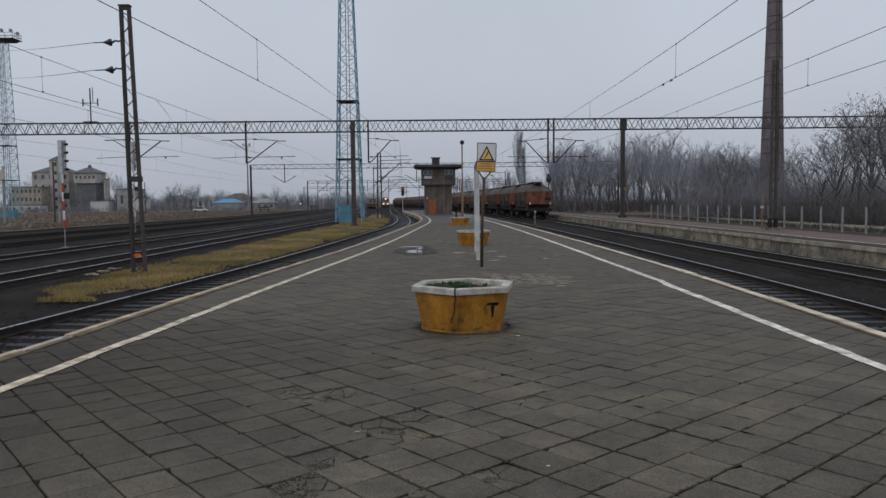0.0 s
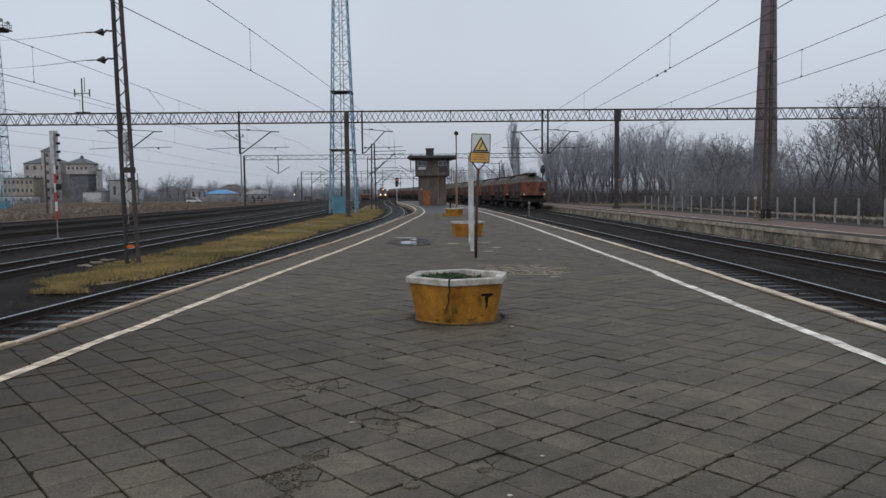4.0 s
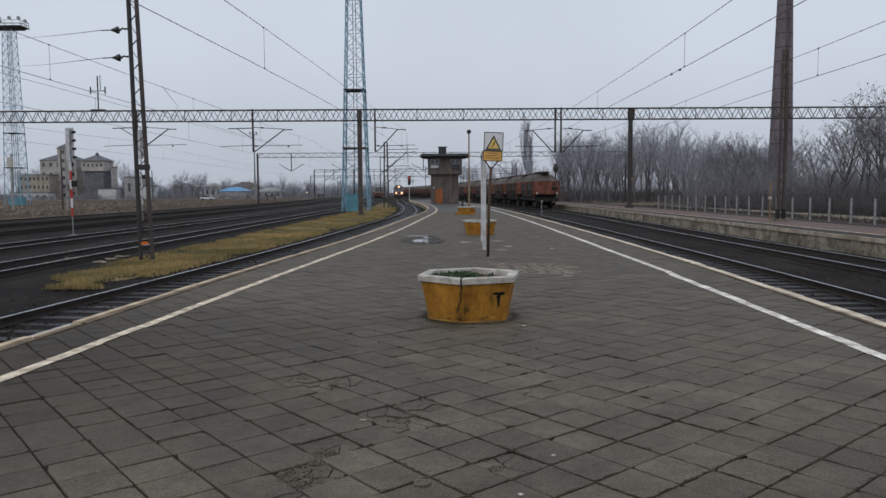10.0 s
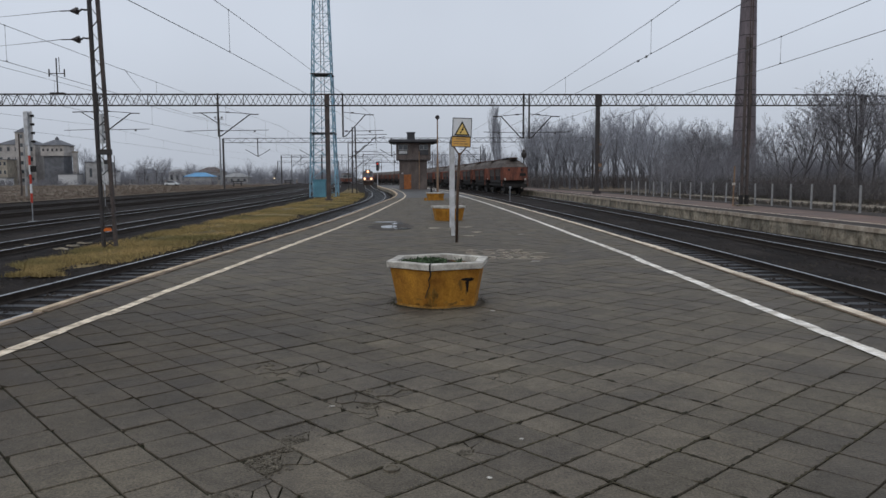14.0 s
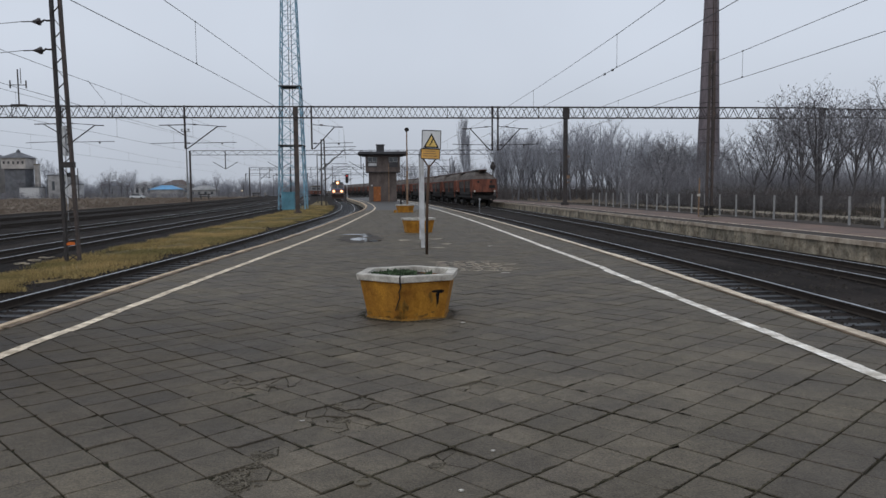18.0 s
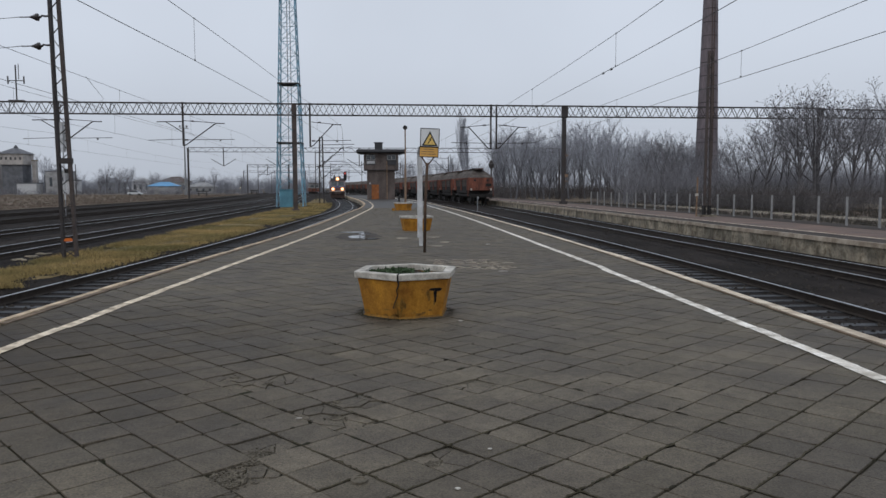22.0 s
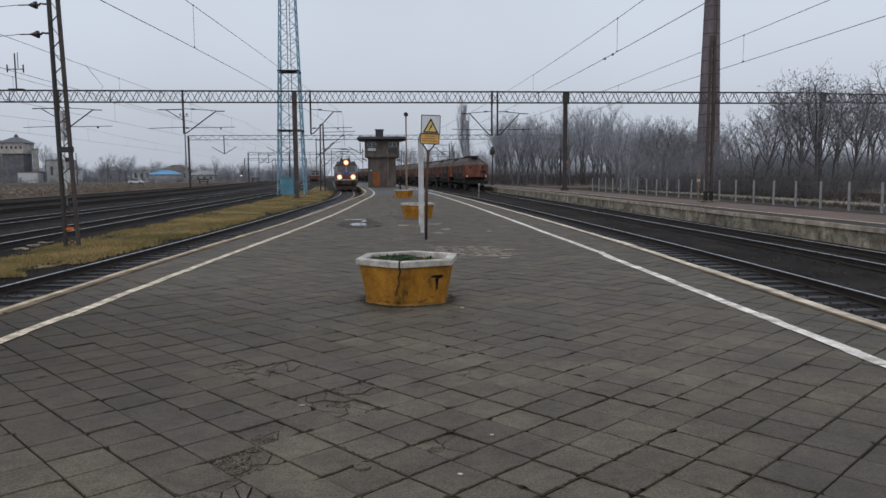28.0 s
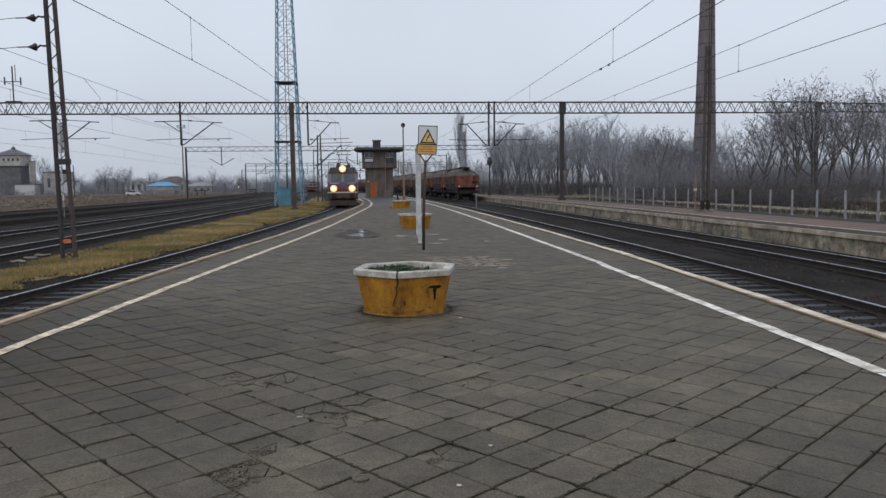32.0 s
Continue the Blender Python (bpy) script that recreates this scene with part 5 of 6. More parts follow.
# haze is put into the crown colour of the last three kinds
KINDS = [forked_tree(31, 12, 0.8, 0.25, 0.6, (7, 7, 6, 5)), forked_tree(32, 12, 0.9, 0.22, 0.5, (7, 7, 6, 5)), forked_tree(33, 12, 0.7, 0.3, 0.64, (8, 7, 6, 5)), forked_tree(34, 12, 0.85, 0.25, 0.55, (7, 8, 6, 5)),
         tree_mesh(15, 12, 0.33, 0.9, 0.08, (11, 8, 6, 4), "hazebark", "hazebark"),
         forked_tree(35, 12, 0.58, 0.45, 0.42, (7, 8, 7, 6), "greybark", "hazebark"), forked_tree(36, 12, 0.7, 0.38, 0.5, (8, 8, 7, 6), "greybark", "hazebark")]


def tree(x, y, h, kind, label="bare leafless tree with many thin grey-brown twigs", z=None, wide=1.0):
    th = thing("tree", label, "tree", Matrix.Translation((x, y, GROUND if z is None else z)) @ Matrix.Rotation(random.uniform(0, 6.28), 4, "Z"), "bare trees")
    k = h / KINDS[kind][2]
    for name, me in zip(("trunk", "crown"), KINDS[kind][:2]):
        ob = part(name, me, "bark", th)
        ob.scale = (k * wide, k * wide, k)


rt = random.Random(5)
# the wood behind the fence; its skyline dips beside the chimney and rises beyond it
skyline = spline([(0.1, 0.08), (0.17, 0.085), (0.25, 0.088), (0.3, 0.098), (0.36, 0.085), (0.42, 0.082), (0.48, 0.07), (0.52, 0.1), (0.57, 0.138), (0.65, 0.15), (0.8, 0.155)])
for i in range(118):
    r = 0.155 + 0.62 * (i + rt.random()) / 118
    lo, hi = (128, 195) if r < 0.3 else (92, 165) if r < 0.5 else (62, 125)
    y = lo + (hi - lo) * rt.random()
    h = skyline(r) * y * rt.uniform(0.76, 1.06) + 2.2
    if r > 0.48 and i % 5 in (0, 1, 3):
        continue
    x = r * y
    if (x - 55) ** 2 + (y - 121) ** 2 < 30:
        y += 14
    # farther trees take the kinds with haze in their colour
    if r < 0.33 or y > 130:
        tree(x, y, max(5.5, h), rt.choice((5, 6, 5, 6)), "bare tree in the wood behind the fence, coloured as in haze", wide=rt.uniform(0.95, 1.3))
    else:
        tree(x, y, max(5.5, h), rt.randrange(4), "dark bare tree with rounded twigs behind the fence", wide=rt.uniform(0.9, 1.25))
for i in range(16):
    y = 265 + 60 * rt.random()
    tree((0.02 + 0.13 * (i + rt.random()) / 16) * y, y, rt.uniform(12, 17), rt.choice((5, 6)), "bare tree beyond the wagons, coloured as in haze")
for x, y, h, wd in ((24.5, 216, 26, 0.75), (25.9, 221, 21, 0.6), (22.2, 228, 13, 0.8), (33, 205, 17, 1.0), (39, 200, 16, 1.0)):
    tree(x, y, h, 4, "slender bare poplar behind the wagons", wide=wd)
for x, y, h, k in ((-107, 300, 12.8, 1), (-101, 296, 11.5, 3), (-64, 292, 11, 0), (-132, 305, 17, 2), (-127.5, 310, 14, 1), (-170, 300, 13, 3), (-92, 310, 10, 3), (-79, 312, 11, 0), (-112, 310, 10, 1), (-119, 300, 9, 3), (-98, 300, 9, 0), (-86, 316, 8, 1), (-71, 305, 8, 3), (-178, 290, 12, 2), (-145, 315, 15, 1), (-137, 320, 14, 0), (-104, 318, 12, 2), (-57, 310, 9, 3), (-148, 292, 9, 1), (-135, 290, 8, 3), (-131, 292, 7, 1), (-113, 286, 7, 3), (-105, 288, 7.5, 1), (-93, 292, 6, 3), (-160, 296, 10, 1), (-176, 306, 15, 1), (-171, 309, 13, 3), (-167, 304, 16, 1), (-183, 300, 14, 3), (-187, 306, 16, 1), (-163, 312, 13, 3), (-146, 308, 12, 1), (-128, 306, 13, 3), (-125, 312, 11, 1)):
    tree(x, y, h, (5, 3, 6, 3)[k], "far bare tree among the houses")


# undergrowth and far hedges, uncountable
def brush(name, label, spots, h, n, r=0.02, skin="twig"):
    s = Shape()
    rnd = random.Random(len(spots))
    for x, y in spots:
        hh = h * rnd.uniform(0.6, 1.25)
        for k in range(n):
            a = rnd.uniform(0, 6.283)
            d = Vector((math.cos(a) * rnd.uniform(0.1, 0.8), math.sin(a) * rnd.uniform(0.1, 0.8), 1)).normalized()
            p = Vector((x + rnd.uniform(-0.8, 0.8), y + rnd.uniform(-0.8, 0.8), GROUND))
            q = p + d * hh * rnd.uniform(0.5, 1)
            s.tube([p, p.lerp(q, 0.5) + Vector((rnd.uniform(-0.1, 0.1), 0, 0)), q], r, 3, False, r * 0.3)
            for j in range(4):
                b = p.lerp(q, rnd.uniform(0.3, 0.9))
                e = b + Vector((rnd.uniform(-1, 1), rnd.uniform(-1, 1), rnd.uniform(0.2, 1))) * hh * 0.25
                s.tube([b, e], r * 0.6, 3, False, r * 0.2)
    return tagged(part(name, s, skin), label, "bushes", kind="stuff")


brush("undergrowth", "dense brown leafless undergrowth at the wood's edge", [(max(35.5, (0.3 + 0.45 * rt.random()) * y), y) for y in [58 + 70 * rt.random() for _ in range(300)]], 2.6, 13, 0.02, "scrub")
brush("thicket", "dark leafless thicket between the trunks of the wood", [((0.34 + 0.42 * rt.random()) * y, y) for y in [84 + 60 * rt.random() for _ in range(300)]], 7.0, 14, 0.022)
brush("undergrowth", "low brown scrub beyond the far tracks", [(19 + 50 * rt.random(), 130 + 60 * rt.random()) for _ in range(230)], 3.4, 14, 0.03, "scrub")
# the distant wood and hedges have haze put into their colour as well
brush("far_wood", "grey mass of the distant leafless wood", [((0.12 + 0.6 * rt.random()) * y, y) for y in [198 + 40 * rt.random() for _ in range(330)]], 8.5, 13, 0.04, "hazebark")
brush("hedge", "dark hazy hedges beyond the field", [(-190 + 165 * rt.random(), 302 + 45 * rt.random()) for _ in range(420)], 7.5, 13, 0.07, "hazebark")


brush("undergrowth", "brown scrub at the foot of the far buildings", [(-165 + 125 * rt.random(), 238 + 36 * rt.random()) for _ in range(190)], 2.4, 12, 0.035)


# ---- dry grass of the field and the strip between the tracks ----
def tufts(name, label, spots, h, mname, per=7, w=0.012):
    s = Shape()
    rnd = random.Random(3)
    for x, y, z in spots:
        for k in range(per):
            a = rnd.uniform(0, 6.283)
            hh = h * rnd.uniform(0.4, 1.1)
            px, py = x + rnd.gauss(0, 0.07), y + rnd.gauss(0, 0.07)
            dx, dy = math.cos(a) * w, math.sin(a) * w
            lx, ly = rnd.gauss(0, 0.4) * hh, rnd.gauss(0, 0.4) * hh
            s.add([(px - dx, py - dy, z), (px + dx, py + dy, z), (px + lx, py + ly, z + hh)], [(0, 1, 2)])
    return tagged(part(name, s, mname), label, "grass", kind="stuff")


def strip_l(y): return -10.4 + bend(y) + max(0.0, 19.2 - y) * 1.1
def strip_r(y): return track_l(y) - 1.75 - max(0.0, 19.5 - y) * 0.55
mound = Shape()
for j in range(140):
    y = 18.2 + 0.95 * j
    xa, xb = strip_l(y) + 0.3 + 0.3 * noise.noise((y * 0.8, 1, 1)), strip_r(y) - 0.45 + 0.3 * noise.noise((y * 0.8, 5, 1))
    for i in range(11):
        u = i / 10
        x = xa + (xb - xa) * u
        mound.v.append((x, y, GROUND - 0.05 + 0.11 * min(1.0, 5 * u, 5 * (1 - u), 0.2 + 0.5 * j) + 0.025 * noise.noise((x * 1.3, y * 1.3, 3))))
mound.f = [(11 * j + i, 11 * j + i + 1, 11 * j + i + 12, 11 * j + i + 11) for j in range(139) for i in range(10)]
tagged(part("grass", mound, "turf", smooth=True), "yellowed grass strip between the tracks", kind="structure")
sp_ = []
for i in range(23000):
    y = 17.0 + 90 * rt.random() ** 1.6
    x = strip_l(y) + (strip_r(y) - strip_l(y)) * rt.random()
    edge = min(x - strip_l(y), strip_r(y) - x, (y - 16.8) * 0.6)
    if noise.noise((x * 0.5, y * 0.35, 9)) > -0.42 + 0.4 * rt.random() + 0.5 * max(0.0, 0.7 - edge) * rt.random() * 1.6:
        sp_.append((x, y, GROUND + 0.03))
tufts("grass", "yellow and green winter grass tufts", sp_, 0.13, "blade", 9, 0.009)
sp_ = []
for i in range(9000):
    y = 45 + 190 * rt.random() ** 1.3
    x = -38 + bend(y) * 0.5 - 75 * rt.random() ** 1.4
    sp_.append((x, y, GROUND + 0.08))
tufts("dry_weeds", "tall dry brown weeds on the field", sp_, 0.32, "reed", 12, 0.014)
sp_ = [(x, 20 + 80 * rt.random(), GROUND + 0.08) for x in [20.5 + 26 * rt.random() for i in range(6500)] if not 29.2 < x < 33.6]
tufts("dry_weeds", "dark dry grass behind the fence", sp_, 0.4, "darkweed", 6, 0.025)


# ---- buildings beyond the field ----
def house(name, label, x, y, w, d, h, roof_h, wall, roof, cols=0, rows_=0, hip=True, z=GROUND, bands=()):
    th = thing(name, label, "building", pose(x, y, z), "buildings beyond the field")
    part("wall", Shape().box((0, d / 2, h / 2), (w, d, h)), wall, th)
    e = 0.4
    base = [(-w / 2 - e, -e, h), (w / 2 + e, -e, h), (w / 2 + e, d + e, h), (-w / 2 - e, d + e, h)]
    if roof_h:
        k = min(w, d) * 0.48 if hip else 0.0
        ridge = [(-w / 2 + k, d / 2, h + roof_h), (w / 2 - k, d / 2, h + roof_h)]
        part("roof", Shape().add(base + ridge, [(0, 1, 5, 4), (2, 3, 4, 5), (1, 2, 5), (3, 0, 4), (3, 2, 1, 0)]), roof, th)
    else:
        part("roof", Shape().box((0, d / 2, h + 0.15), (w + 0.4, d + 0.4, 0.3)), roof, th)
    for r in range(rows_):
        for c in range(cols):
            wx, wz = -w / 2 + w * (c + 0.5) / cols, h * (r + 0.55) / rows_
            ww = min(w / cols * 0.45, 1.0)
            # frames take the paler tin colour, to weaken their contrast like haze
            wi = part("window", Shape().box((wx, -0.03, wz), (ww, 0.12, h / rows_ * 0.42)), "tin", th)
            part("pane", Shape().box((wx, -0.1, wz), (ww * 0.8, 0.04, h / rows_ * 0.34)), "glass", wi)
    return th


house("granary", "old plastered granary with a steep dark roof", -153.8, 295, 14.5, 11, 15.7, 2.8, "hazewall", "tin", 5, 4)
house("stair_tower", "square tower on the granary with a pointed roof", -150.6, 293, 4.6, 4.4, 20.3, 1.9, "hazewall", "tin", 1, 6)
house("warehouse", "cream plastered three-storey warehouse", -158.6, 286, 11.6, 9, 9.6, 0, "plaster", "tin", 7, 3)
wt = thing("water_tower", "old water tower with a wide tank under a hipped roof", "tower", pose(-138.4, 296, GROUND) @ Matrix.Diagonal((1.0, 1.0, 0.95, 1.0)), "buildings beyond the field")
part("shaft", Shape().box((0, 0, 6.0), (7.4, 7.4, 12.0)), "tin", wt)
part("tank", Shape().box((0, 0, 14.0), (8.8, 8.8, 4.4)), "hazewall", wt)
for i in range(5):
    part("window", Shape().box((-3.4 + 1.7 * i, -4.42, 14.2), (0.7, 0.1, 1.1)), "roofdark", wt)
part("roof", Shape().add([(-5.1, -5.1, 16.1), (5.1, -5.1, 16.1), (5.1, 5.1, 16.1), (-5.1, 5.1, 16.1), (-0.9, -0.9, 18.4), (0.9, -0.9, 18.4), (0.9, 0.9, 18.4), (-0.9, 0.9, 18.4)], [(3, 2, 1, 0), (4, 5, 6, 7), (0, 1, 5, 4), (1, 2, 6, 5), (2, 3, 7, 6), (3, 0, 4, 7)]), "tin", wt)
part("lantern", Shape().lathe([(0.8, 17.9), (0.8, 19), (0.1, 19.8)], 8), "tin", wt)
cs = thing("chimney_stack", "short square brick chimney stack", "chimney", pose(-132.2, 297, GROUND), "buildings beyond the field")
part("shaft", Shape().box((0, 0, 6.4), (1.7, 1.7, 12.8), taper=0.88), "hazewall", cs)
part("cap", Shape().box((0, 0, 12.9), (1.8, 1.8, 0.4)), "concrete", cs)
house("shed", "low white shed beside the field", -131, 287, 7, 5, 4.0, 0, "white", "tin")
house("shed", "low white shed with grey roof", -155, 276, 14, 5, 2.6, 0, "white", "tin", 5, 1)
house("house", "grey block building with flat roof", -121.5, 290, 8, 8, 8.5, 0, "greywall", "tin", 2, 1)
house("house", "pale annexe with flat roof", -116.5, 288, 5, 6, 5.0, 0, "white", "tin")
house("house", "white house with low roof", -97, 310, 7, 7, 5.0, 1.5, "white", "greywall", 3, 1)
house("hall", "long shed covered by a bright blue sheet", -82.0, 287, 10.5, 7, 3.0, 1.6, "greywall", "bluetarp")
house("house", "brown-roofed house behind the shed", -84, 310, 11, 8, 4.8, 2.2, "plaster", "brick", 4, 1)
house("hall", "pale low hall farther along the line", -71, 300, 10, 8, 2.8, 1.8, "greywall", "greywall", 4, 1)
house("house", "dim grey house among trees", -110, 312, 9, 7, 4.5, 2.0, "greywall", "tin", 3, 1)

car = thing("car", "small white parked car at the field's edge", "car", pose(-73, 228, GROUND + 0.1))
part("body", Shape().prism([(-2.1, 0.3), (2.1, 0.3), (2.15, 0.75), (1.2, 0.9), (-1.9, 0.95), (-2.15, 0.7)], -0.8, 0.8, "y"), "car", car, bevel=0.06)
part("cabin", Shape().prism([(-1.7, 0.9), (1.1, 0.9), (0.5, 1.4), (-1.2, 1.42)], -0.7, 0.7, "y"), "glass", car, bevel=0.05)
for x in (-1.3, 1.3):
    for y in (-0.75, 0.75):
        part("wheel", Shape().lathe([(0.3, -0.1), (0.3, 0.1)], 12, (x, y, 0.3), "y"), "under", car)

# ---- poles at the edge of the field ----
for x, y, h, mname, label in ((-51.7, 100.0, 8.2, "mastbrown", "dark wooden pole at the field's edge"), (-47.0, 92.0, 6.6, "greywall", "grey concrete pole at the field's edge")):
    th = thing("utility_pole", label, "pole", pose(x, y, GROUND), "poles beside the field")
    part("pole", Shape().lathe([(0.13, 0), (0.09, h), (0.02, h + 0.05)], 9), mname, th)
lb = thing("utility_pole", "grey pole carrying a cream cabinet near its top", "pole", pose(-53.8, 92.0, GROUND), "poles beside the field")
part("pole", Shape().lathe([(0.16, 0), (0.11, 7.2), (0.02, 7.25)], 9), "greywall", lb)
part("cabinet", Shape().box((0, -0.2, 6.2), (0.62, 0.35, 1.2)), "lococream", lb, bevel=0.03)
tree(-85.6, 258.0, 9.0, 1, "dark bushy bare tree before the houses", wide=1.4)
tree(-80.0, 256.0, 6.5, 3, "dark bushy bare tree before the houses", wide=1.4)
lm = thing("lighting_mast", "thin pale lighting mast with a small head platform", "mast", pose(-58.7, 230.0, GROUND))
part("mast", Shape().lathe([(0.3, 0), (0.16, 20.4)], 8), "galv", lm)
part("head_platform", Shape().box((0, 0, 20.3), (2.4, 1.6, 0.15)).box((0, 0, 21.0), (2.4, 0.1, 0.1)), "galv", lm)
for x in (-1.0, 0.0, 1.0):
    part("floodlight", Shape().lathe([(0.12, 0.2), (0.3, -0.15)], 8, (x, -0.7, 20.75), "y"), "galv", lm)

# ---- low barriers and a lit lamp at the far edge of the sidings ----
for x, y, w in ((-46.4, 198.6, 3.1), (-42.0, 252.0, 2.6)):
    tb = thing("barrier", "low dark wooden barrier on short legs", "barrier", pose(x, y, GROUND + 0.06))
    part("beam", Shape().box((0, 0, 1.35), (w, 0.25, 0.24)), "under", tb)
    part("lower_beam", Shape().box((0, 0.1, 0.8), (w * 0.9, 0.12, 0.16)), "under", tb)
    for sd in (-1, 1):
        part("leg", Shape().beam((sd * w * 0.32, -0.4, 0), (sd * w * 0.32, 0.05, 1.3), 0.14), "under", tb)
        part("leg", Shape().beam((sd * w * 0.32, 0.4, 0), (sd * w * 0.32, 0.05, 1.3), 0.14), "under", tb)
yl = thing("track_lamp", "short grey post with a lit white lamp beside the sidings", "lamp", pose(-45.2, 245.0, GROUND))
part("post", Shape().tube([(0, 0, 0), (0, 0, 2.6)], 0.09, 7), "galv", yl)
part("lantern", Shape().lathe([(0.12, 0.25), (0.16, 0.1), (0.16, -0.02)], 12, (0, -0.05, 2.3), "y"), "under", yl)
part("glass", Shape().lathe([(0.145, 0.0), (0.12, -0.05), (0.05, -0.08)], 12, (0, -0.08, 2.3), "y"), "headlamp", yl, "lit lamp glass")

# ---- parked railcar on the far siding ----
rc = thing("railcar", "parked red and grey railcar on a far siding", "railcar", pose(-20.2, 232.0, RAIL, 0, 0, 8))
part("body", Shape().prism([(-1.45, 0.9), (1.45, 0.9), (1.48, 2.0), (-1.48, 2.0)], 0, 15, "y"), "wagon", rc, bevel=0.08)
part("upper_body", Shape().prism([(-1.48, 2.0), (1.48, 2.0), (1.4, 3.1), (-1.4, 3.1)], 0.05, 14.9, "y"), "greywall", rc, bevel=0.08)
part("roof", Shape().prism([(-1.42, 3.1), (1.42, 3.1), (1.0, 3.5), (-1.0, 3.5)], 0.1, 14.8, "y"), "wagongrey", rc, bevel=0.1)
for sd in (-1, 1):
    part("windscreen", Shape().box((sd * 0.68, -0.02, 2.55), (1.05, 0.08, 0.7)), "windscreen", rc)
    part("lamp", Shape().lathe([(0.14, 0.0), (0.12, -0.05)], 10, (sd * 0.95, 0.0, 1.45), "y"), "galv", rc)
    for k in range(6):
        part("window", Shape().box((sd * 1.45, 1.6 + 2.3 * k, 2.6), (0.06, 1.5, 0.65)), "windscreen", rc)
part("stripe", Shape().box((0, -0.02, 1.98), (2.9, 0.06, 0.12)), "greywall", rc)
for y in (2.2, 12.6):
    part("bogie", Shape().box((0, y, 0.5), (2.3, 2.6, 0.6)), "under", rc)

# ---- electric locomotive ----
def wheelset(parent, y, r=0.55):
    for sd in (-1, 1):
        w = part("wheel", Shape().lathe([(r * 0.98, -0.07), (r, 0.05), (r + 0.03, 0.07)], 18, (sd * 0.75, y, r), "x"), "under", parent)


def buffers(parent, y, out):
    for sd in (-1, 1):
        part("buffer", Shape().lathe([(0.1, 0.0), (0.1, out * 0.45), (0.24, out * 0.5), (0.24, out * 0.56)], 14, (sd * 0.875, y, 1.06), "y"), "under", parent)


def locomotive():
    th = thing("locomotive", "red and blue electric locomotive with its headlamps lit", "locomotive", pose(-21, 299, RAIL))
    L_ = 15.9

    def shell(z0, z1, y_in0, y_in1, inset=0.0):
        """A belt of the body between two heights, its nose raked back."""
        s = Shape()
        w0, w1 = 1.5 - inset, 1.5 - inset
        a = [(-w0, y_in0 + 0.22, z0), (-w0 + 0.25, y_in0, z0), (w0 - 0.25, y_in0, z0), (w0, y_in0 + 0.22, z0), (w0, L_ - y_in0 - 0.2, z0), (-w0, L_ - y_in0 - 0.2, z0)]
        b = [(-w1, y_in1 + 0.22, z1), (-w1 + 0.25, y_in1, z1), (w1 - 0.25, y_in1, z1), (w1, y_in1 + 0.22, z1), (w1, L_ - y_in1 - 0.2, z1), (-w1, L_ - y_in1 - 0.2, z1)]
        return s.add(a + b, [(5, 4, 3, 2, 1, 0), tuple(range(6, 12))] + [(i, (i + 1) % 6, (i + 1) % 6 + 6, i + 6) for i in range(6)])
    part("frame", shell(0.75, 1.3, 0.12, 0.05, 0.05), "locodust", th)
    part("lower_body", shell(1.3, 1.72, 0.05, 0.0), "locored", th)
    part("lamp_band", shell(1.72, 1.95, -0.02, 0.0), "locored", th)
    part("bumper_stripe", shell(1.36, 1.48, -0.02, -0.02), "lococream", th, "pale stripe below the lamps")
    part("waist", shell(1.95, 2.1, 0.0, 0.02), "locored", th)
    part("blue_belt", shell(2.1, 2.42, 0.02, 0.07), "locoblue", th)
    part("cab", shell(2.42, 3.3, 0.07, 0.42), "lococab", th, "grey-brown cab front")
    roof = Shape().add([(-1.5, 0.62, 3.3), (1.5, 0.62, 3.3), (1.5, 15.3, 3.3), (-1.5, 15.3, 3.3), (-1.15, 0.85, 3.72), (1.15, 0.85, 3.72), (1.15, 15.0, 3.72), (-1.15, 15.0, 3.72), (-0.6, 1.0, 3.86), (0.6, 1.0, 3.86), (0.6, 14.9, 3.86), (-0.6, 14.9, 3.86)],
                       [(0, 1, 5, 4), (1, 2, 6, 5), (2, 3, 7, 6), (3, 0, 4, 7), (4, 5, 9, 8), (5, 6, 10, 9), (6, 7, 11, 10), (7, 4, 8, 11), (8, 9, 10, 11), (3, 2, 1, 0)])
    part("roof", roof, "roofdark", th)
    part("roof_lip", Shape().box((0, 0.52, 3.32), (2.9, 0.35, 0.1)), "locored", th)
    for sd in (-1, 1):
        part("windscreen", Shape().add([(sd * 0.1, 0.08, 2.48), (sd * 1.18, 0.08, 2.48), (sd * 1.12, 0.375, 3.22), (sd * 0.1, 0.375, 3.22)], [(0, 1, 2, 3)]).add([(sd * 0.1, 0.03, 2.48), (sd * 1.18, 0.03, 2.48), (sd * 1.12, 0.33, 3.22), (sd * 0.1, 0.33, 3.22)], [(0, 1, 2, 3)]), "windscreen", th)
        part("stripe", Shape().box((sd * 0.8, -0.0, 2.32), (0.9, 0.06, 0.07)), "lococream", th)
        lamp = part("lamp_housing", Shape().lathe([(0.34, 0.1), (0.34, -0.08), (0.3, -0.09)], 16, (sd * 0.89, 0.0, 1.8), "y"), "under", th)
        part("headlamp", Shape().lathe([(0.18, 0.0), (0.15, -0.03), (0.06, -0.045)], 16, (sd * 0.89, -0.085, 1.8), "y"), "headlamp", lamp, "lit warm headlamp")
        # a glowing ring is added here for the halo round the lamp
        part("reflector", Shape().lathe([(0.335, 0.0), (0.335, -0.012), (0.18, -0.012), (0.18, 0.0)], 18, (sd * 0.89, -0.085, 1.8), "y"), "reflector", lamp, "glowing ring added for the lamp's halo")
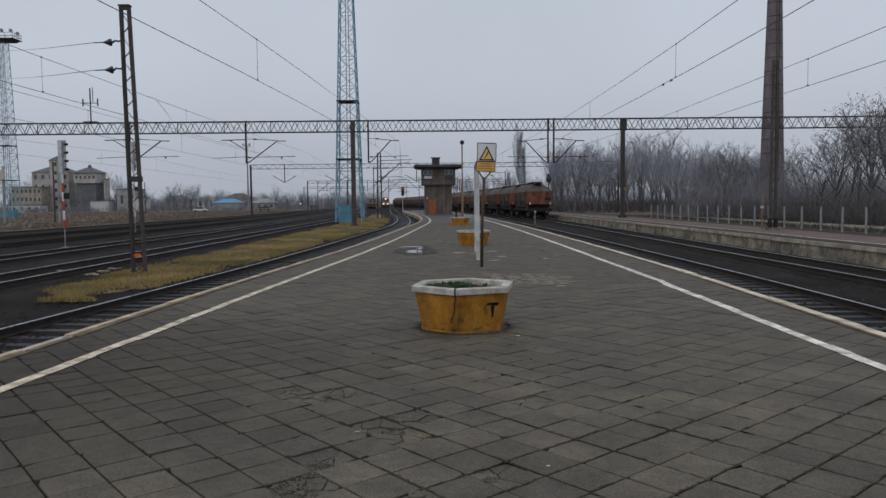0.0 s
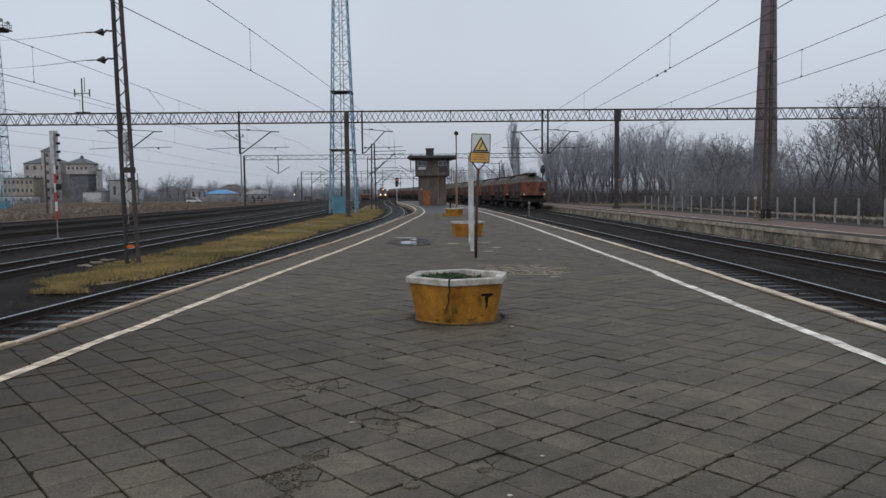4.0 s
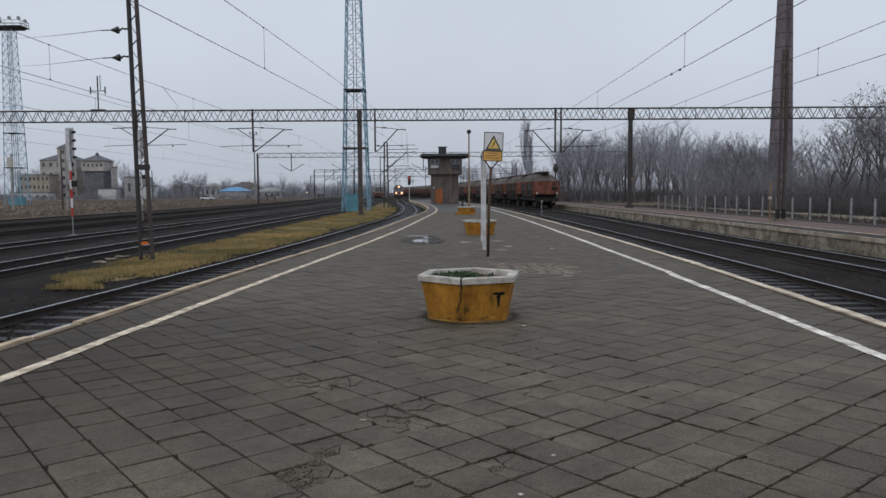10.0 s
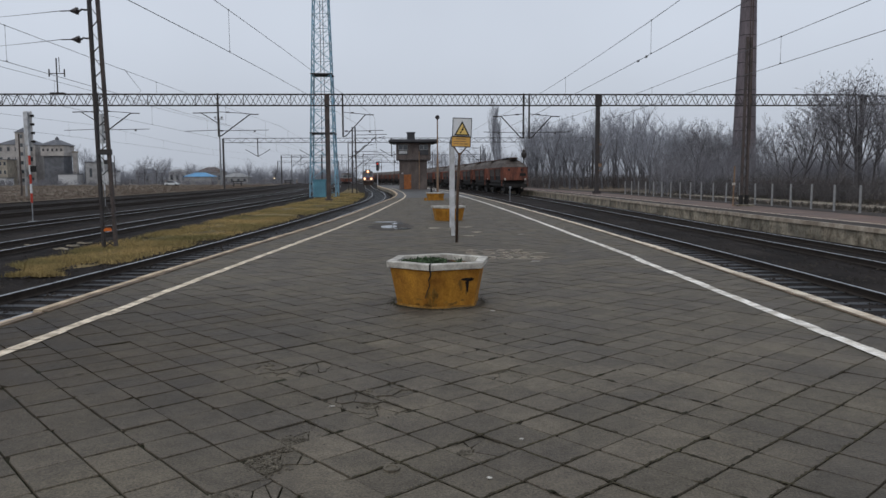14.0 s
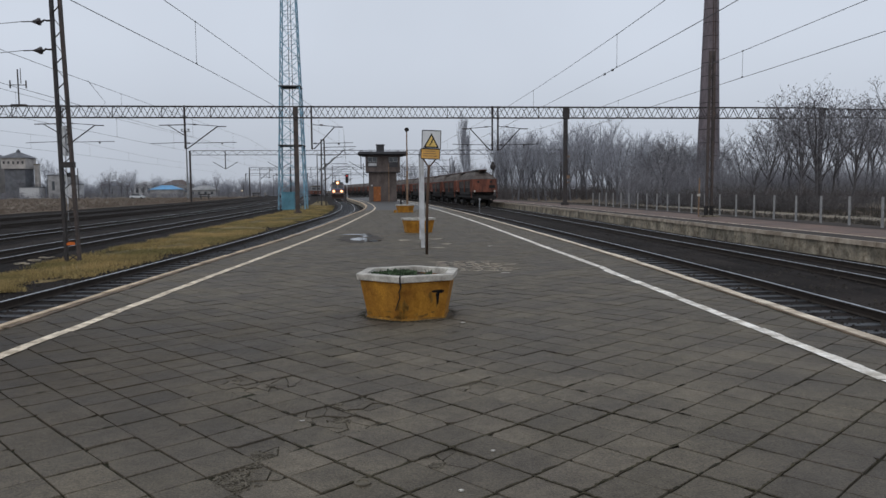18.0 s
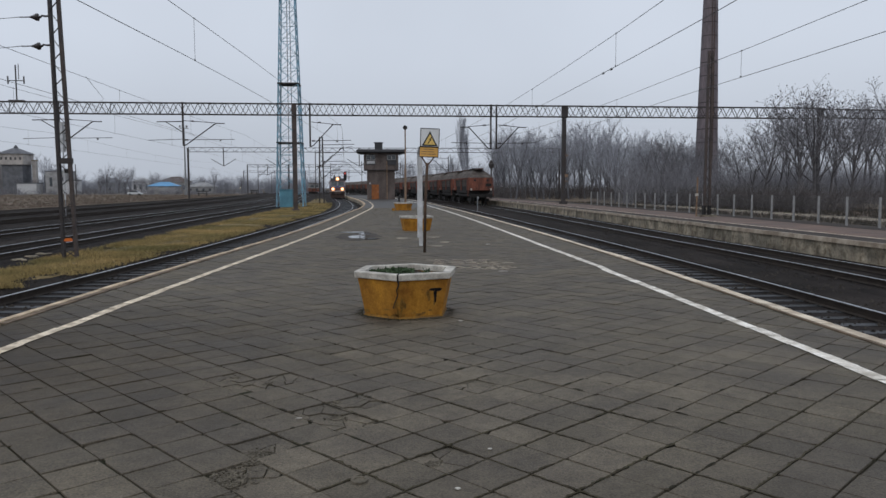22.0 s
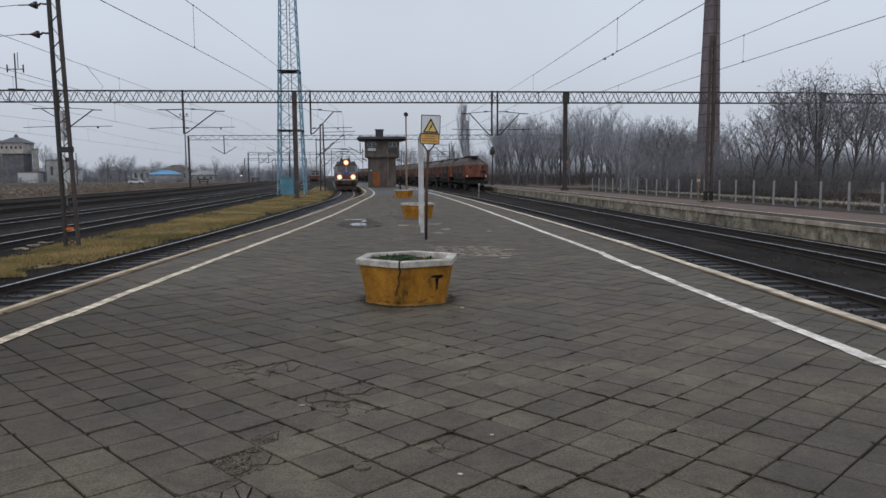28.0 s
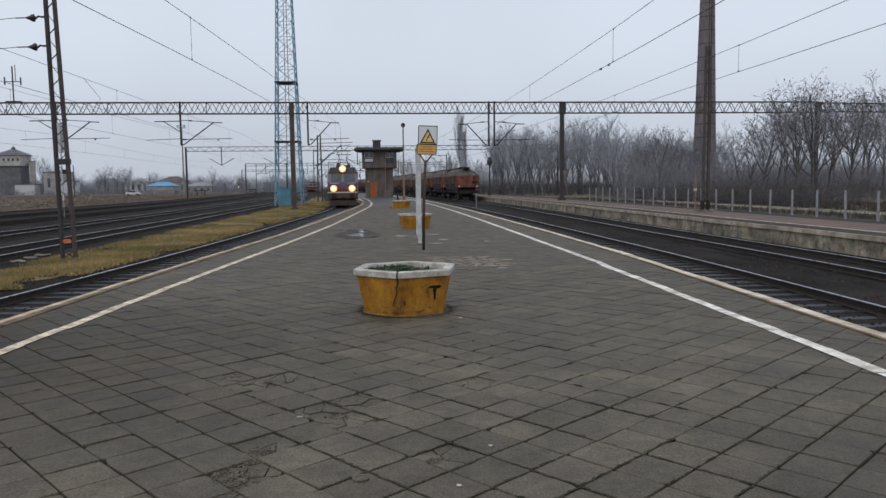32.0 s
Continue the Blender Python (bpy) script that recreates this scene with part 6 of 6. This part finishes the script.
        part("handrail", Shape().tube([(sd * 1.42, 0.02, 1.3), (sd * 1.42, 0.1, 2.4)], 0.02, 5), "galv", th)
        part("steps", Shape().box((sd * 1.25, 0.7, 0.62), (0.3, 0.4, 0.05)).box((sd * 1.25, 0.7, 0.35), (0.3, 0.4, 0.05)), "under", th)
        part("mirror", Shape().box((sd * 1.62, 0.6, 3.0), (0.1, 0.06, 0.3)), "under", th)
    top = part("lamp_housing", Shape().lathe([(0.34, 0.5), (0.34, 0.0), (0.3, -0.03)], 16, (0, 0.35, 3.72), "y"), "roofdark", th)
    part("headlamp", Shape().lathe([(0.18, 0.0), (0.15, -0.03), (0.06, -0.045)], 16, (0, 0.31, 3.72), "y"), "headlamp", top, "lit warm headlamp")
    part("reflector", Shape().lathe([(0.335, 0.0), (0.335, -0.012), (0.18, -0.012), (0.18, 0.0)], 18, (0, 0.315, 3.72), "y"), "reflector", top, "glowing ring added for the lamp's halo")
    part("snow_plough", Shape().add([(-1.3, -0.05, 0.65), (1.3, -0.05, 0.65), (1.3, 0.05, 0.15), (-1.3, 0.05, 0.15), (-1.3, 0.2, 0.65), (1.3, 0.2, 0.65)], [(0, 1, 2, 3), (0, 4, 5, 1), (0, 3, 4), (1, 5, 2)]), "locodust", th)
    part("buffer_beam", Shape().box((0, 0.02, 1.05), (2.7, 0.12, 0.4)), "locodust", th)
    buffers(th, 0.0, -0.6)
    part("coupling", Shape().tube([(0, -0.05, 1.05), (0, -0.3, 0.95), (0, -0.32, 0.6)], 0.05, 6), "under", th)
    for y in (1.9, 4.95, 10.9, 13.95):
        wheelset(th, y, 0.62)
    for y in (3.4, 12.4):
        part("bogie", Shape().box((0, y, 0.62), (2.5, 4.6, 0.5)), "under", th)
    for y in (3.4, 12.2):
        pan = part("pantograph", Shape().beam((-0.7, y + 0.9, 3.95), (-0.35, y - 0.5, 4.75), 0.05).beam((0.7, y + 0.9, 3.95), (0.35, y - 0.5, 4.75), 0.05).beam((-0.35, y - 0.5, 4.75), (-0.5, y + 0.6, 5.55), 0.04).beam((0.35, y - 0.5, 4.75), (0.5, y + 0.6, 5.55), 0.04).beam((-0.6, y + 0.9, 3.95), (0.6, y + 0.9, 3.95), 0.06), "steel", th)
        part("collector_shoe", Shape().box((0, y + 0.6, 5.6), (1.7, 0.3, 0.06)), "steel", pan)
    part("roof_equipment", Shape().box((0, 8, 4.05), (1.4, 3.5, 0.4)).box((-0.5, 6, 4.15), (0.3, 0.3, 0.6)).box((0.6, 10, 4.15), (0.3, 0.3, 0.6)).box((-1.0, 1.5, 3.75), (0.5, 0.7, 0.25)).box((1.0, 1.5, 3.75), (0.5, 0.7, 0.25)), "roofdark", th)
    return th


# ---- hopper wagons ----
WAGON = 13.5


def wagon():
    th = thing("hopper_wagon", "orange-red hopper wagon with a dusty grey hipped roof", "wagon", pose(0, 0, RAIL), "rake of hopper wagons")
    low = [(-0.8, 0.8), (0.8, 0.8), (1.32, 1.7), (1.36, 2.2), (-1.36, 2.2), (-1.32, 1.7)]
    part("chute", Shape().prism(low, 1.3, 12.2, "y"), "under", th)
    part("side_body", Shape().prism([(-1.4, 2.2), (1.4, 2.2), (1.43, 3.08), (-1.43, 3.08)], 2.1, 11.4, "y"), "wagongrey", th, "dusty dark side")
    for sd in (-1, 1):
        part("top_rail", Shape().box((sd * 1.42, 6.75, 3.13), (0.14, 9.4, 0.2)), "wagon", th)
        for z in (2.36, 2.6, 2.84):
            part("side_rib", Shape().box((sd * 1.43, 6.75, z), (0.06, 9.2, 0.05)), "under", th)
    for y in (0.62, 11.3):
        part("end_wall", Shape().prism([(-1.43, 1.7), (1.43, 1.7), (1.43, 3.25), (-1.43, 3.25)], y, y + 1.58, "y"), "wagon", th, bevel=0.03)
    hip = [(-1.44, 0.6, 3.23), (1.44, 0.6, 3.23), (1.44, 12.9, 3.23), (-1.44, 12.9, 3.23), (-1.1, 1.7, 3.75), (1.1, 1.7, 3.75), (1.1, 11.8, 3.75), (-1.1, 11.8, 3.75), (-0.55, 2.6, 4.16), (0.55, 2.6, 4.16), (0.55, 10.9, 4.16), (-0.55, 10.9, 4.16)]
    part("roof", Shape().add(hip, [(3, 2, 1, 0), (8, 9, 10, 11)] + [(r + i, r + (i + 1) % 4, r + 4 + (i + 1) % 4, r + 4 + i) for r in (0, 4) for i in range(4)]), "wagongrey", th, "dusty grey hipped roof")
    for y in (2.1, 6.75, 11.4):
        for sd in (-1, 1):
            part("post", Shape().box((sd * 1.44, y, 2.45), (0.13, 0.22, 1.5)), "wagon", th)
    for y in (2.6, 5.3, 8.1, 10.8):
        part("hatch", Shape().box((0, y, 4.24), (0.9, 1.7, 0.16)), "wagongrey", th)
    part("walkway", Shape().box((0, 6.75, 4.34), (0.7, 11.5, 0.05)), "wagon", th)
    for sd in (-1, 1):
        lad = part("ladder", Shape().beam((sd * 1.55, 0.72, 1.0), (sd * 1.5, 0.72, 3.3), 0.04).beam((sd * 1.55, 1.12, 1.0), (sd * 1.5, 1.12, 3.3), 0.04), "wagon", th)
        for k in range(7):
            part("rung", Shape().beam((sd * 1.54, 0.72, 1.15 + 0.33 * k), (sd * 1.54, 1.12, 1.15 + 0.33 * k), 0.03), "wagon", lad)
        part("sole_bar", Shape().box((sd * 1.2, 6.75, 1.12), (0.12, 12.3, 0.22)), "under", th)
        part("door_gear", Shape().box((sd * 1.25, 6.75, 1.55), (0.25, 7.5, 0.3)), "under", th)
        part("end_window", Shape().lathe([(0.13, 0.0), (0.13, -0.02)], 10, (sd * 0.75, 0.61, 2.9), "y"), "black", th)
        part("corner_plate", Shape().box((sd * 1.2, 0.58, 1.82), (0.18, 0.04, 0.24)), "lococream", th)
    part("end_patch", Shape().box((0.9, 0.59, 2.35), (0.7, 0.03, 0.35)), "under", th)
    for y in (0.55, 12.95):
        part("buffer_beam", Shape().box((0, y, 1.06), (2.8, 0.15, 0.35)), "under", th)
    buffers(th, 0.5, -0.9)
    buffers(th, 13.0, 0.9)
    for c in (2.6, 10.9):
        part("bogie", Shape().box((-1.05, c, 0.55), (0.2, 2.6, 0.35)).box((1.05, c, 0.55), (0.2, 2.6, 0.35)).box((0, c, 0.6), (2.0, 0.4, 0.4)), "under", th)
        for dy in (-0.9, 0.9):
            wheelset(th, c + dy, 0.46)
    return th


loco = locomotive()
first = wagon()
rake = [first] + [copy_thing(first, pose(0, 0, RAIL)) for _ in range(19)]
part("roof_gear", Shape().box((0.0, 4.2, 4.24), (1.3, 3.6, 0.07)).box((-0.45, 3.1, 4.32), (0.4, 0.8, 0.16)).box((0.4, 4.4, 4.32), (0.5, 1.0, 0.16)).box((0.0, 5.7, 4.31), (1.2, 0.2, 0.18)).box((0.0, 2.6, 4.29), (1.2, 0.16, 0.16)), "under", first, "dark gear on the roof")
tagged(first, "orange-red last hopper wagon with dark roof gear and dusty grey roof")


def on_track(curve, y, length):
    """The pose of a vehicle whose front end is at y, lying along its track."""
    a, b = Vector((curve(y + length * 0.15), y + length * 0.15)), Vector((curve(y + length * 0.85), y + length * 0.85))
    d = (b - a).normalized()
    p = a - d * length * 0.15
    return Matrix.Translation((p.x, p.y, RAIL)) @ Matrix.Rotation(-math.atan2(d.x, d.y), 4, "Z")

# ---- slabs of the platform, laid slantwise ----
SO, SI, SJ = Vector((0.43485, 4.65689)), Vector((0.21841, -0.26094)), Vector((0.26183, 0.2186))
# broken spots: place, radius of the shattered slabs, radius of the hole
BROKEN = [((-0.78, 4.56), 0.23, 0.085), ((-0.9, 4.22), 0.22, 0.085), ((-1.04, 3.78), 0.2, 0.04), ((-0.33, 5.3), 0.36, 0.035), ((-0.35, 5.72), 0.2, 0.015), ((0.31, 4.36), 0.2, 0.03), ((1.0, 6.07), 0.2, 0.04), ((-1.3, 6.57), 0.2, 0.02), ((-0.97, 6.34), 0.2, 0.02), ((0.53, 6.56), 0.15, 0.025), ((-0.17, 8.17), 0.16, 0.04), ((2.34, 5.81), 0.13, 0.01)]


def clip(poly, p, n):
    """The part of a polygon on the side of the line through p to which n points."""
    out = []
    for a, b in zip(poly, poly[1:] + poly[:1]):
        da, db = (a - p).dot(n), (b - p).dot(n)
        if da >= 0:
            out.append(a)
        if (da >= 0) != (db >= 0):
            out.append(a.lerp(b, da / (da - db)))
    return out


def shatter(poly, n):
    """The polygon broken into n cells with narrow uneven gaps."""
    c = sum(poly, Vector((0, 0))) / len(poly)
    seeds = [c + Vector((rs.uniform(-0.2, 0.2), rs.uniform(-0.2, 0.2))) for _ in range(n)]
    cells = []
    for a in seeds:
        cell = poly
        for b in seeds:
            if b is not a and len(cell) > 2:
                d = (a - b).normalized()
                cell = clip(cell, (a + b) / 2 + d * rs.uniform(0.001, 0.006), d)
        if len(cell) > 2:
            cells.append(cell)
    return cells


def inside_platform(poly):
    y = sum(q.y for q in poly) / len(poly)
    for edge, sd in ((edge_l, 1), (edge_r, -1)):
        a, b = Vector((edge(y - 0.4), y - 0.4)), Vector((edge(y + 0.4), y + 0.4))
        d = (b - a).normalized()
        n = Vector((d.y, -d.x)) * sd
        poly = clip(poly, a + n * 0.27, n)
        if len(poly) < 3:
            return []
    return poly


def slab(s, poly, z, tilt):
    """One slab: a chamfered plate over the outline, slightly tilted."""
    c = sum(poly, Vector((0, 0))) / len(poly)
    n = len(poly)
    rows_ = []
    for sh, dz in ((0.0, -0.05), (0.0, -0.004), (0.012, 0.0)):
        for q in poly:
            d = q - c
            w = c + d * (1 - sh)
            rows_.append((w.x, w.y, z + dz + tilt[0] * d.x + tilt[1] * d.y))
    f = [(r * n + i, r * n + (i + 1) % n, (r + 1) * n + (i + 1) % n, (r + 1) * n + i) for r in range(2) for i in range(n)]
    s.add(rows_, f + [tuple(2 * n + i for i in range(n))])


rs = random.Random(9)
rest, count = Shape(), 0
for i in range(-230, 110):
    for j in range(-90, 260):
        c = SO + SI * i + SJ * j
        if not (-13 < c.y < SLAB_END) or abs(c.x) > 8:
            continue
        g = 0.5 - rs.uniform(0.015, 0.024)
        off = SI * rs.uniform(-0.005, 0.005) + SJ * rs.uniform(-0.005, 0.005)
        poly = [c + off + SI * (0.5 + a * g) + SJ * (0.5 + b * g) for a, b in ((-1, -1), (1, -1), (1, 1), (-1, 1))]
        poly = inside_platform(poly)
        if len(poly) < 3:
            continue
        if poly and sum((q - r).cross(t - r) for q, r, t in zip(poly[1:], poly, poly[2:] + poly[:2])) < 0:
            poly.reverse()
        z = rs.gauss(0, 0.0022)
        tilt = (rs.gauss(0, 0.006), rs.gauss(0, 0.006))
        mid = sum(poly, Vector((0, 0))) / len(poly)
        if mid.y < 22:
            # worn corners
            for q in list(poly):
                if rs.random() < 0.2:
                    d = (mid - q).normalized()
                    d = Vector((d.x * 0.9 - d.y * rs.uniform(-0.5, 0.5), d.y * 0.9 + d.x * rs.uniform(-0.5, 0.5))).normalized()
                    poly = clip(poly, q + d * rs.uniform(0.008, 0.032), d)
        shards = [poly] if len(poly) > 2 else []
        for b, r, hole in BROKEN:
            if shards and (mid - Vector(b)).length < r:
                shards = [q for q in shatter(poly, 7) if (sum(q, Vector((0, 0))) / len(q) - Vector(b)).length > hole]
                break
        near = 2.8 < mid.y < 7.4 and abs(mid.x) < 0.7 * mid.y + 0.2 and count < 310
        for sh in shards:
            dz = z - (rs.uniform(0, 0.01) if len(shards) > 1 else 0)
            tl = tilt if len(shards) == 1 else (rs.gauss(0, 0.02), rs.gauss(0, 0.02))
            if near:
                q = Shape()
                slab(q, sh, dz, tl)
                part("slab", q, "slab", platform_1)
                count += 1
            else:
                slab(rest, sh, dz, tl)
tagged(part("slabs", rest, "slab", platform_1), kind="stuff")


# ---- small things on the platform ----
for k in range(9):
    y0 = 15.1 + 0.24 * k + rs.uniform(-0.04, 0.04)
    x = 0.85 + rs.uniform(0, 0.5)
    while x < 2.75 + rs.uniform(-0.3, 0.2):
        ln = rs.uniform(0.12, 0.34)
        part("worn_stripe", Shape().sweep([(-0.012, 0), (0.012, 0), (0.012, 0.003), (-0.012, 0.003)], [(x, y0 - 0.07 * x, 0.009), (x + ln, y0 - 0.07 * (x + ln), 0.009)]), "lineold", platform_1, "thin worn pale stripe")
        x += ln + rs.uniform(0.03, 0.16)
for x, y, r in ((-0.6, 5.3, 0.022), (0.69, 4.55, 0.022), (0.42, 3.95, 0.022), (2.45, 14.5, 0.1), (1.0, 9.1, 0.03), (3.2, 21.5, 0.08)):
    a = rs.uniform(0, 6.28)
    o = [(x + r * math.cos(a + 6.283 * i / 7) * rs.uniform(0.5, 1.2), y + r * 0.6 * math.sin(a + 6.283 * i / 7) * rs.uniform(0.6, 1.2)) for i in range(7)]
    tagged(part("litter", Shape().prism(o, 0.006, 0.012, "z"), "rim"), "small pale scrap of litter on the slabs", "litter", "litter on the platform")
ring = Shape().lathe([(0.05, 0.0), (0.05, 0.012), (0.036, 0.012), (0.034, 0.006), (0.004, 0.006)], 18, (-0.13, 4.12, 0.0))
tagged(part("survey_mark", ring, "grit"), "small round metal mark set in the slabs", "marker")


# joints overgrown with moss and filled with earth
def joint(a, b):
    a, b = Vector(a), Vector(b)
    n = max(2, int((b - a).length / 0.03))
    t = (b - a).normalized()
    s_ = Vector((-t.y, t.x))
    left, right = [], []
    for k in range(n + 1):
        p = a.lerp(b, k / n) + s_ * rs.gauss(0, 0.005)
        w = rs.uniform(0.002, 0.011)
        left.append(p + s_ * w), right.append(p - s_ * w * rs.uniform(0.6, 1.2))
    q = Shape()
    q.v = [(p.x, p.y, 0.004 + rs.uniform(0, 0.003)) for p in left + right]
    q.f = [(k, k + 1, n + 2 + k, n + 1 + k) for k in range(n)]
    part("joint_filling", q, "jointmoss", platform_1, "mossy earth in the joint")


def node(i, j): return SO + SI * i + SJ * j
for a, b in (((-4, 0), (8, 0)), ((1, -4), (1, 5)), ((3, -4), (3, 11)), ((5, -2), (5, 10)), ((0, -3), (0, 3)), ((-6, -2), (2, -2)), ((2, -6), (2, 1)), ((-3, 2), (6, 2)), ((4, 3), (4, 8)), ((-2, 4), (5, 4))):
    joint(node(*a), node(*b))

# crumbled spots: grit where the slabs have broken out
for (cx, cy), rad, hole in BROKEN:
    crumbs = Shape()
    for k in range(int(9000 * hole) + 20):
        a, q = rs.uniform(0, 6.283), hole * 1.5 * math.sqrt(rs.random())
        if k % 9 == 0:
            q *= 1.8
        b = rs.uniform(0.004, 0.013)
        crumbs.box((cx + q * math.cos(a), cy + q * math.sin(a), -0.008 + rs.uniform(0, 0.005)), (b, b * rs.uniform(0.7, 1.4), b * 0.8), rs.uniform(0, 90))
    tagged(part("crumbs", crumbs, "grit", platform_1, "crumbled concrete"), kind="stuff")
dirt = Shape()
for k in range(1500):
    a, q = rs.uniform(0, 6.283), 0.59 + abs(rs.gauss(0, 0.055))
    b = rs.uniform(0.003, 0.011)
    x, y = 0.35 + q * math.cos(a), 9.88 + q * math.sin(a)
    dirt.add([(x + b * math.cos(t + a) * rs.uniform(0.6, 1.3), y + b * math.sin(t + a) * rs.uniform(0.6, 1.3), 0.006 + 0.003 * (t > 2)) for t in (0, 1.6, 3.1, 4.7)], [(0, 1, 2, 3)])
tagged(part("dirt", dirt, "bed"), "dark earth washed out round the planter", "dirt", kind="stuff")


# crumbled edges along the joints
chips = Shape()
for k in range(800):
    y = 3.6 + 22 * rs.random() ** 1.5
    c = Vector((rs.uniform(-0.5, 0.5) * y, y))
    if not edge_l(y) + 0.4 < c.x < edge_r(y) - 0.4 or noise.noise((c.x * 0.5, c.y * 0.4, 4)) < -0.05:
        continue
    d = c - SO
    det = SI.x * SJ.y - SI.y * SJ.x
    i, j = (d.x * SJ.y - d.y * SJ.x) / det, (SI.x * d.y - SI.y * d.x) / det
    along = rs.random() < 0.5
    i, j = (i, round(j)) if along else (round(i), j)
    c, ax = SO + SI * i + SJ * j, (SI if along else SJ).normalized()
    ay = Vector((-ax.y, ax.x))
    ln, wd = rs.uniform(0.012, 0.075), rs.uniform(0.006, 0.02)
    ring_ = [c + ax * ln * math.cos(t) * rs.uniform(0.6, 1.2) + ay * wd * math.sin(t) * rs.uniform(0.4, 1.3) for t in (0, 0.9, 1.8, 2.7, 3.6, 4.5, 5.4)]
    chips.add([(q.x, q.y, 0.0045) for q in ring_], [tuple(range(7))])
tagged(part("crumbled_edges", chips, "bed", platform_1, "crumbled slab edges filled with earth"), kind="stuff")


# ---- puddle, litter and stones ----
def blob(cx, cy, rx, ry, z, n=40, seed=0):
    o = [(cx + rx * math.cos(6.2832 * i / n) * (1 + 0.55 * noise.noise((i * 0.7, seed, 0))), cy + ry * math.sin(6.2832 * i / n) * (1 + 0.55 * noise.noise((i * 0.7, seed, 5)))) for i in range(n)]
    return Shape().prism(o, z, z + 0.004, "z")


tagged(part("wet_patch", blob(-0.75, 25.7, 0.7, 2.2, 0.006, seed=8), "wetslab"), "dark wet patch round the puddle", "stain")
tagged(part("puddle", blob(-0.78, 25.2, 0.3, 0.75, 0.012, seed=1), "water"), "shallow rain puddle reflecting the sky", "puddle")
tagged(part("puddle", blob(-0.55, 26.9, 0.22, 0.5, 0.012, seed=4), "water"), "small rain puddle on the slabs", "puddle")
tagged(part("puddle", blob(-0.95, 27.9, 0.5, 0.25, 0.012, seed=2), "water"), "small rain puddle on the slabs", "puddle")
tagged(part("puddle", blob(-0.3, 24.2, 0.3, 0.35, 0.012, seed=3), "water"), "small rain puddle on the slabs", "puddle")
for x, y, r in ((-12.5, 23.7, 0.4), (-12.7, 25.3, 0.45), (-11.05, 23.5, 0.25), (-11.3, 25.7, 0.2), (-11.15, 24.6, 0.15)):
    hp = Shape()
    for k in range(9):
        a, q = rs.uniform(0, 6.28), r * math.sqrt(rs.random())
        hp.box((x + q * math.cos(a), y + q * math.sin(a), GROUND + 0.045 + rs.uniform(0, 0.02)), (rs.uniform(0.06, 0.2), rs.uniform(0.06, 0.2), rs.uniform(0.02, 0.045)), rs.uniform(0, 90))
    tagged(part("rubble", hp, "concrete"), "heap of pale broken concrete beside the siding", "rubble", "rubble heaps")
for x, y, rx, ry, k in ((0.75, 24.5, 0.22, 0.35, 5), (1.25, 24.1, 0.3, 0.3, 6), (1.76, 25.0, 0.28, 0.4, 7), (1.6, 21.1, 0.2, 0.22, 9), (2.0, 22.6, 0.16, 0.3, 11)):
    tagged(part("mortar_patch", blob(x, y, rx, ry, 0.004, seed=k), "concrete", platform_1, "pale mortar smeared over the slabs"))
stones = Shape()
for i in range(9000):
    y = 8 + 45 * rs.random() ** 1.7
    if i % 3 == 0:
        x, z = track_l(y) + rs.uniform(-2.6, 1.5), RAIL - 0.165
    elif i % 3 == 1:
        x, z = track_r(y) + rs.uniform(-1.2, 5.6), RAIL - 0.165
    else:
        x, z = rs.uniform(-30, -8.5), GROUND + 0.03
    if i % 3 < 2 and (x < track_l(y) - 1.3 or track_r(y) + 1.3 < x < track_r2(y) - 1.3):
        z = GROUND + 0.06
    r = rs.uniform(0.02, 0.055)
    a = rs.uniform(0, 6.28)
    stones.add([(x + r * math.cos(a + k * 1.5708) * rs.uniform(0.7, 1.3), y + r * math.sin(a + k * 1.5708) * rs.uniform(0.7, 1.3), z) for k in range(4)] + [(x + rs.uniform(-0.3, 0.3) * r, y, z + r * rs.uniform(0.6, 1.1))], [(0, 1, 4), (1, 2, 4), (2, 3, 4), (3, 0, 4)])
tagged(part("ballast_stones", stones, "stone"), "loose dark ballast stones on the track bed", "stones", kind="stuff")

# ---- what moves ----
def motions():
    # the locomotive rolls towards the platform and eases a little at the end
    def come(t): return 299.0 - 7.15 * t + (0.09 * (t - 27) ** 2 if t > 27 else 0.0)
    walk(loco, [(t, on_track(track_l, come(t), 15.9)) for t in range(0, 33, 2)])
    # the rake of wagons stands, then draws slowly away
    gone = spline([(20, 0.0), (21, 0.55), (23, 1.65), (25, 2.8), (27, 4.3), (29, 6.1), (31, 8.1), (32, 9.3)])
    for k, w in enumerate(rake):
        walk(w, [(t, on_track(track_r2, 86.0 + WAGON * k + (gone(t) if t > 20 else 0.0), 13.5)) for t in (0, 10, 19, 20, 21, 22, 23, 24, 25, 26, 27, 28, 29, 30, 31, 32)])


motions()
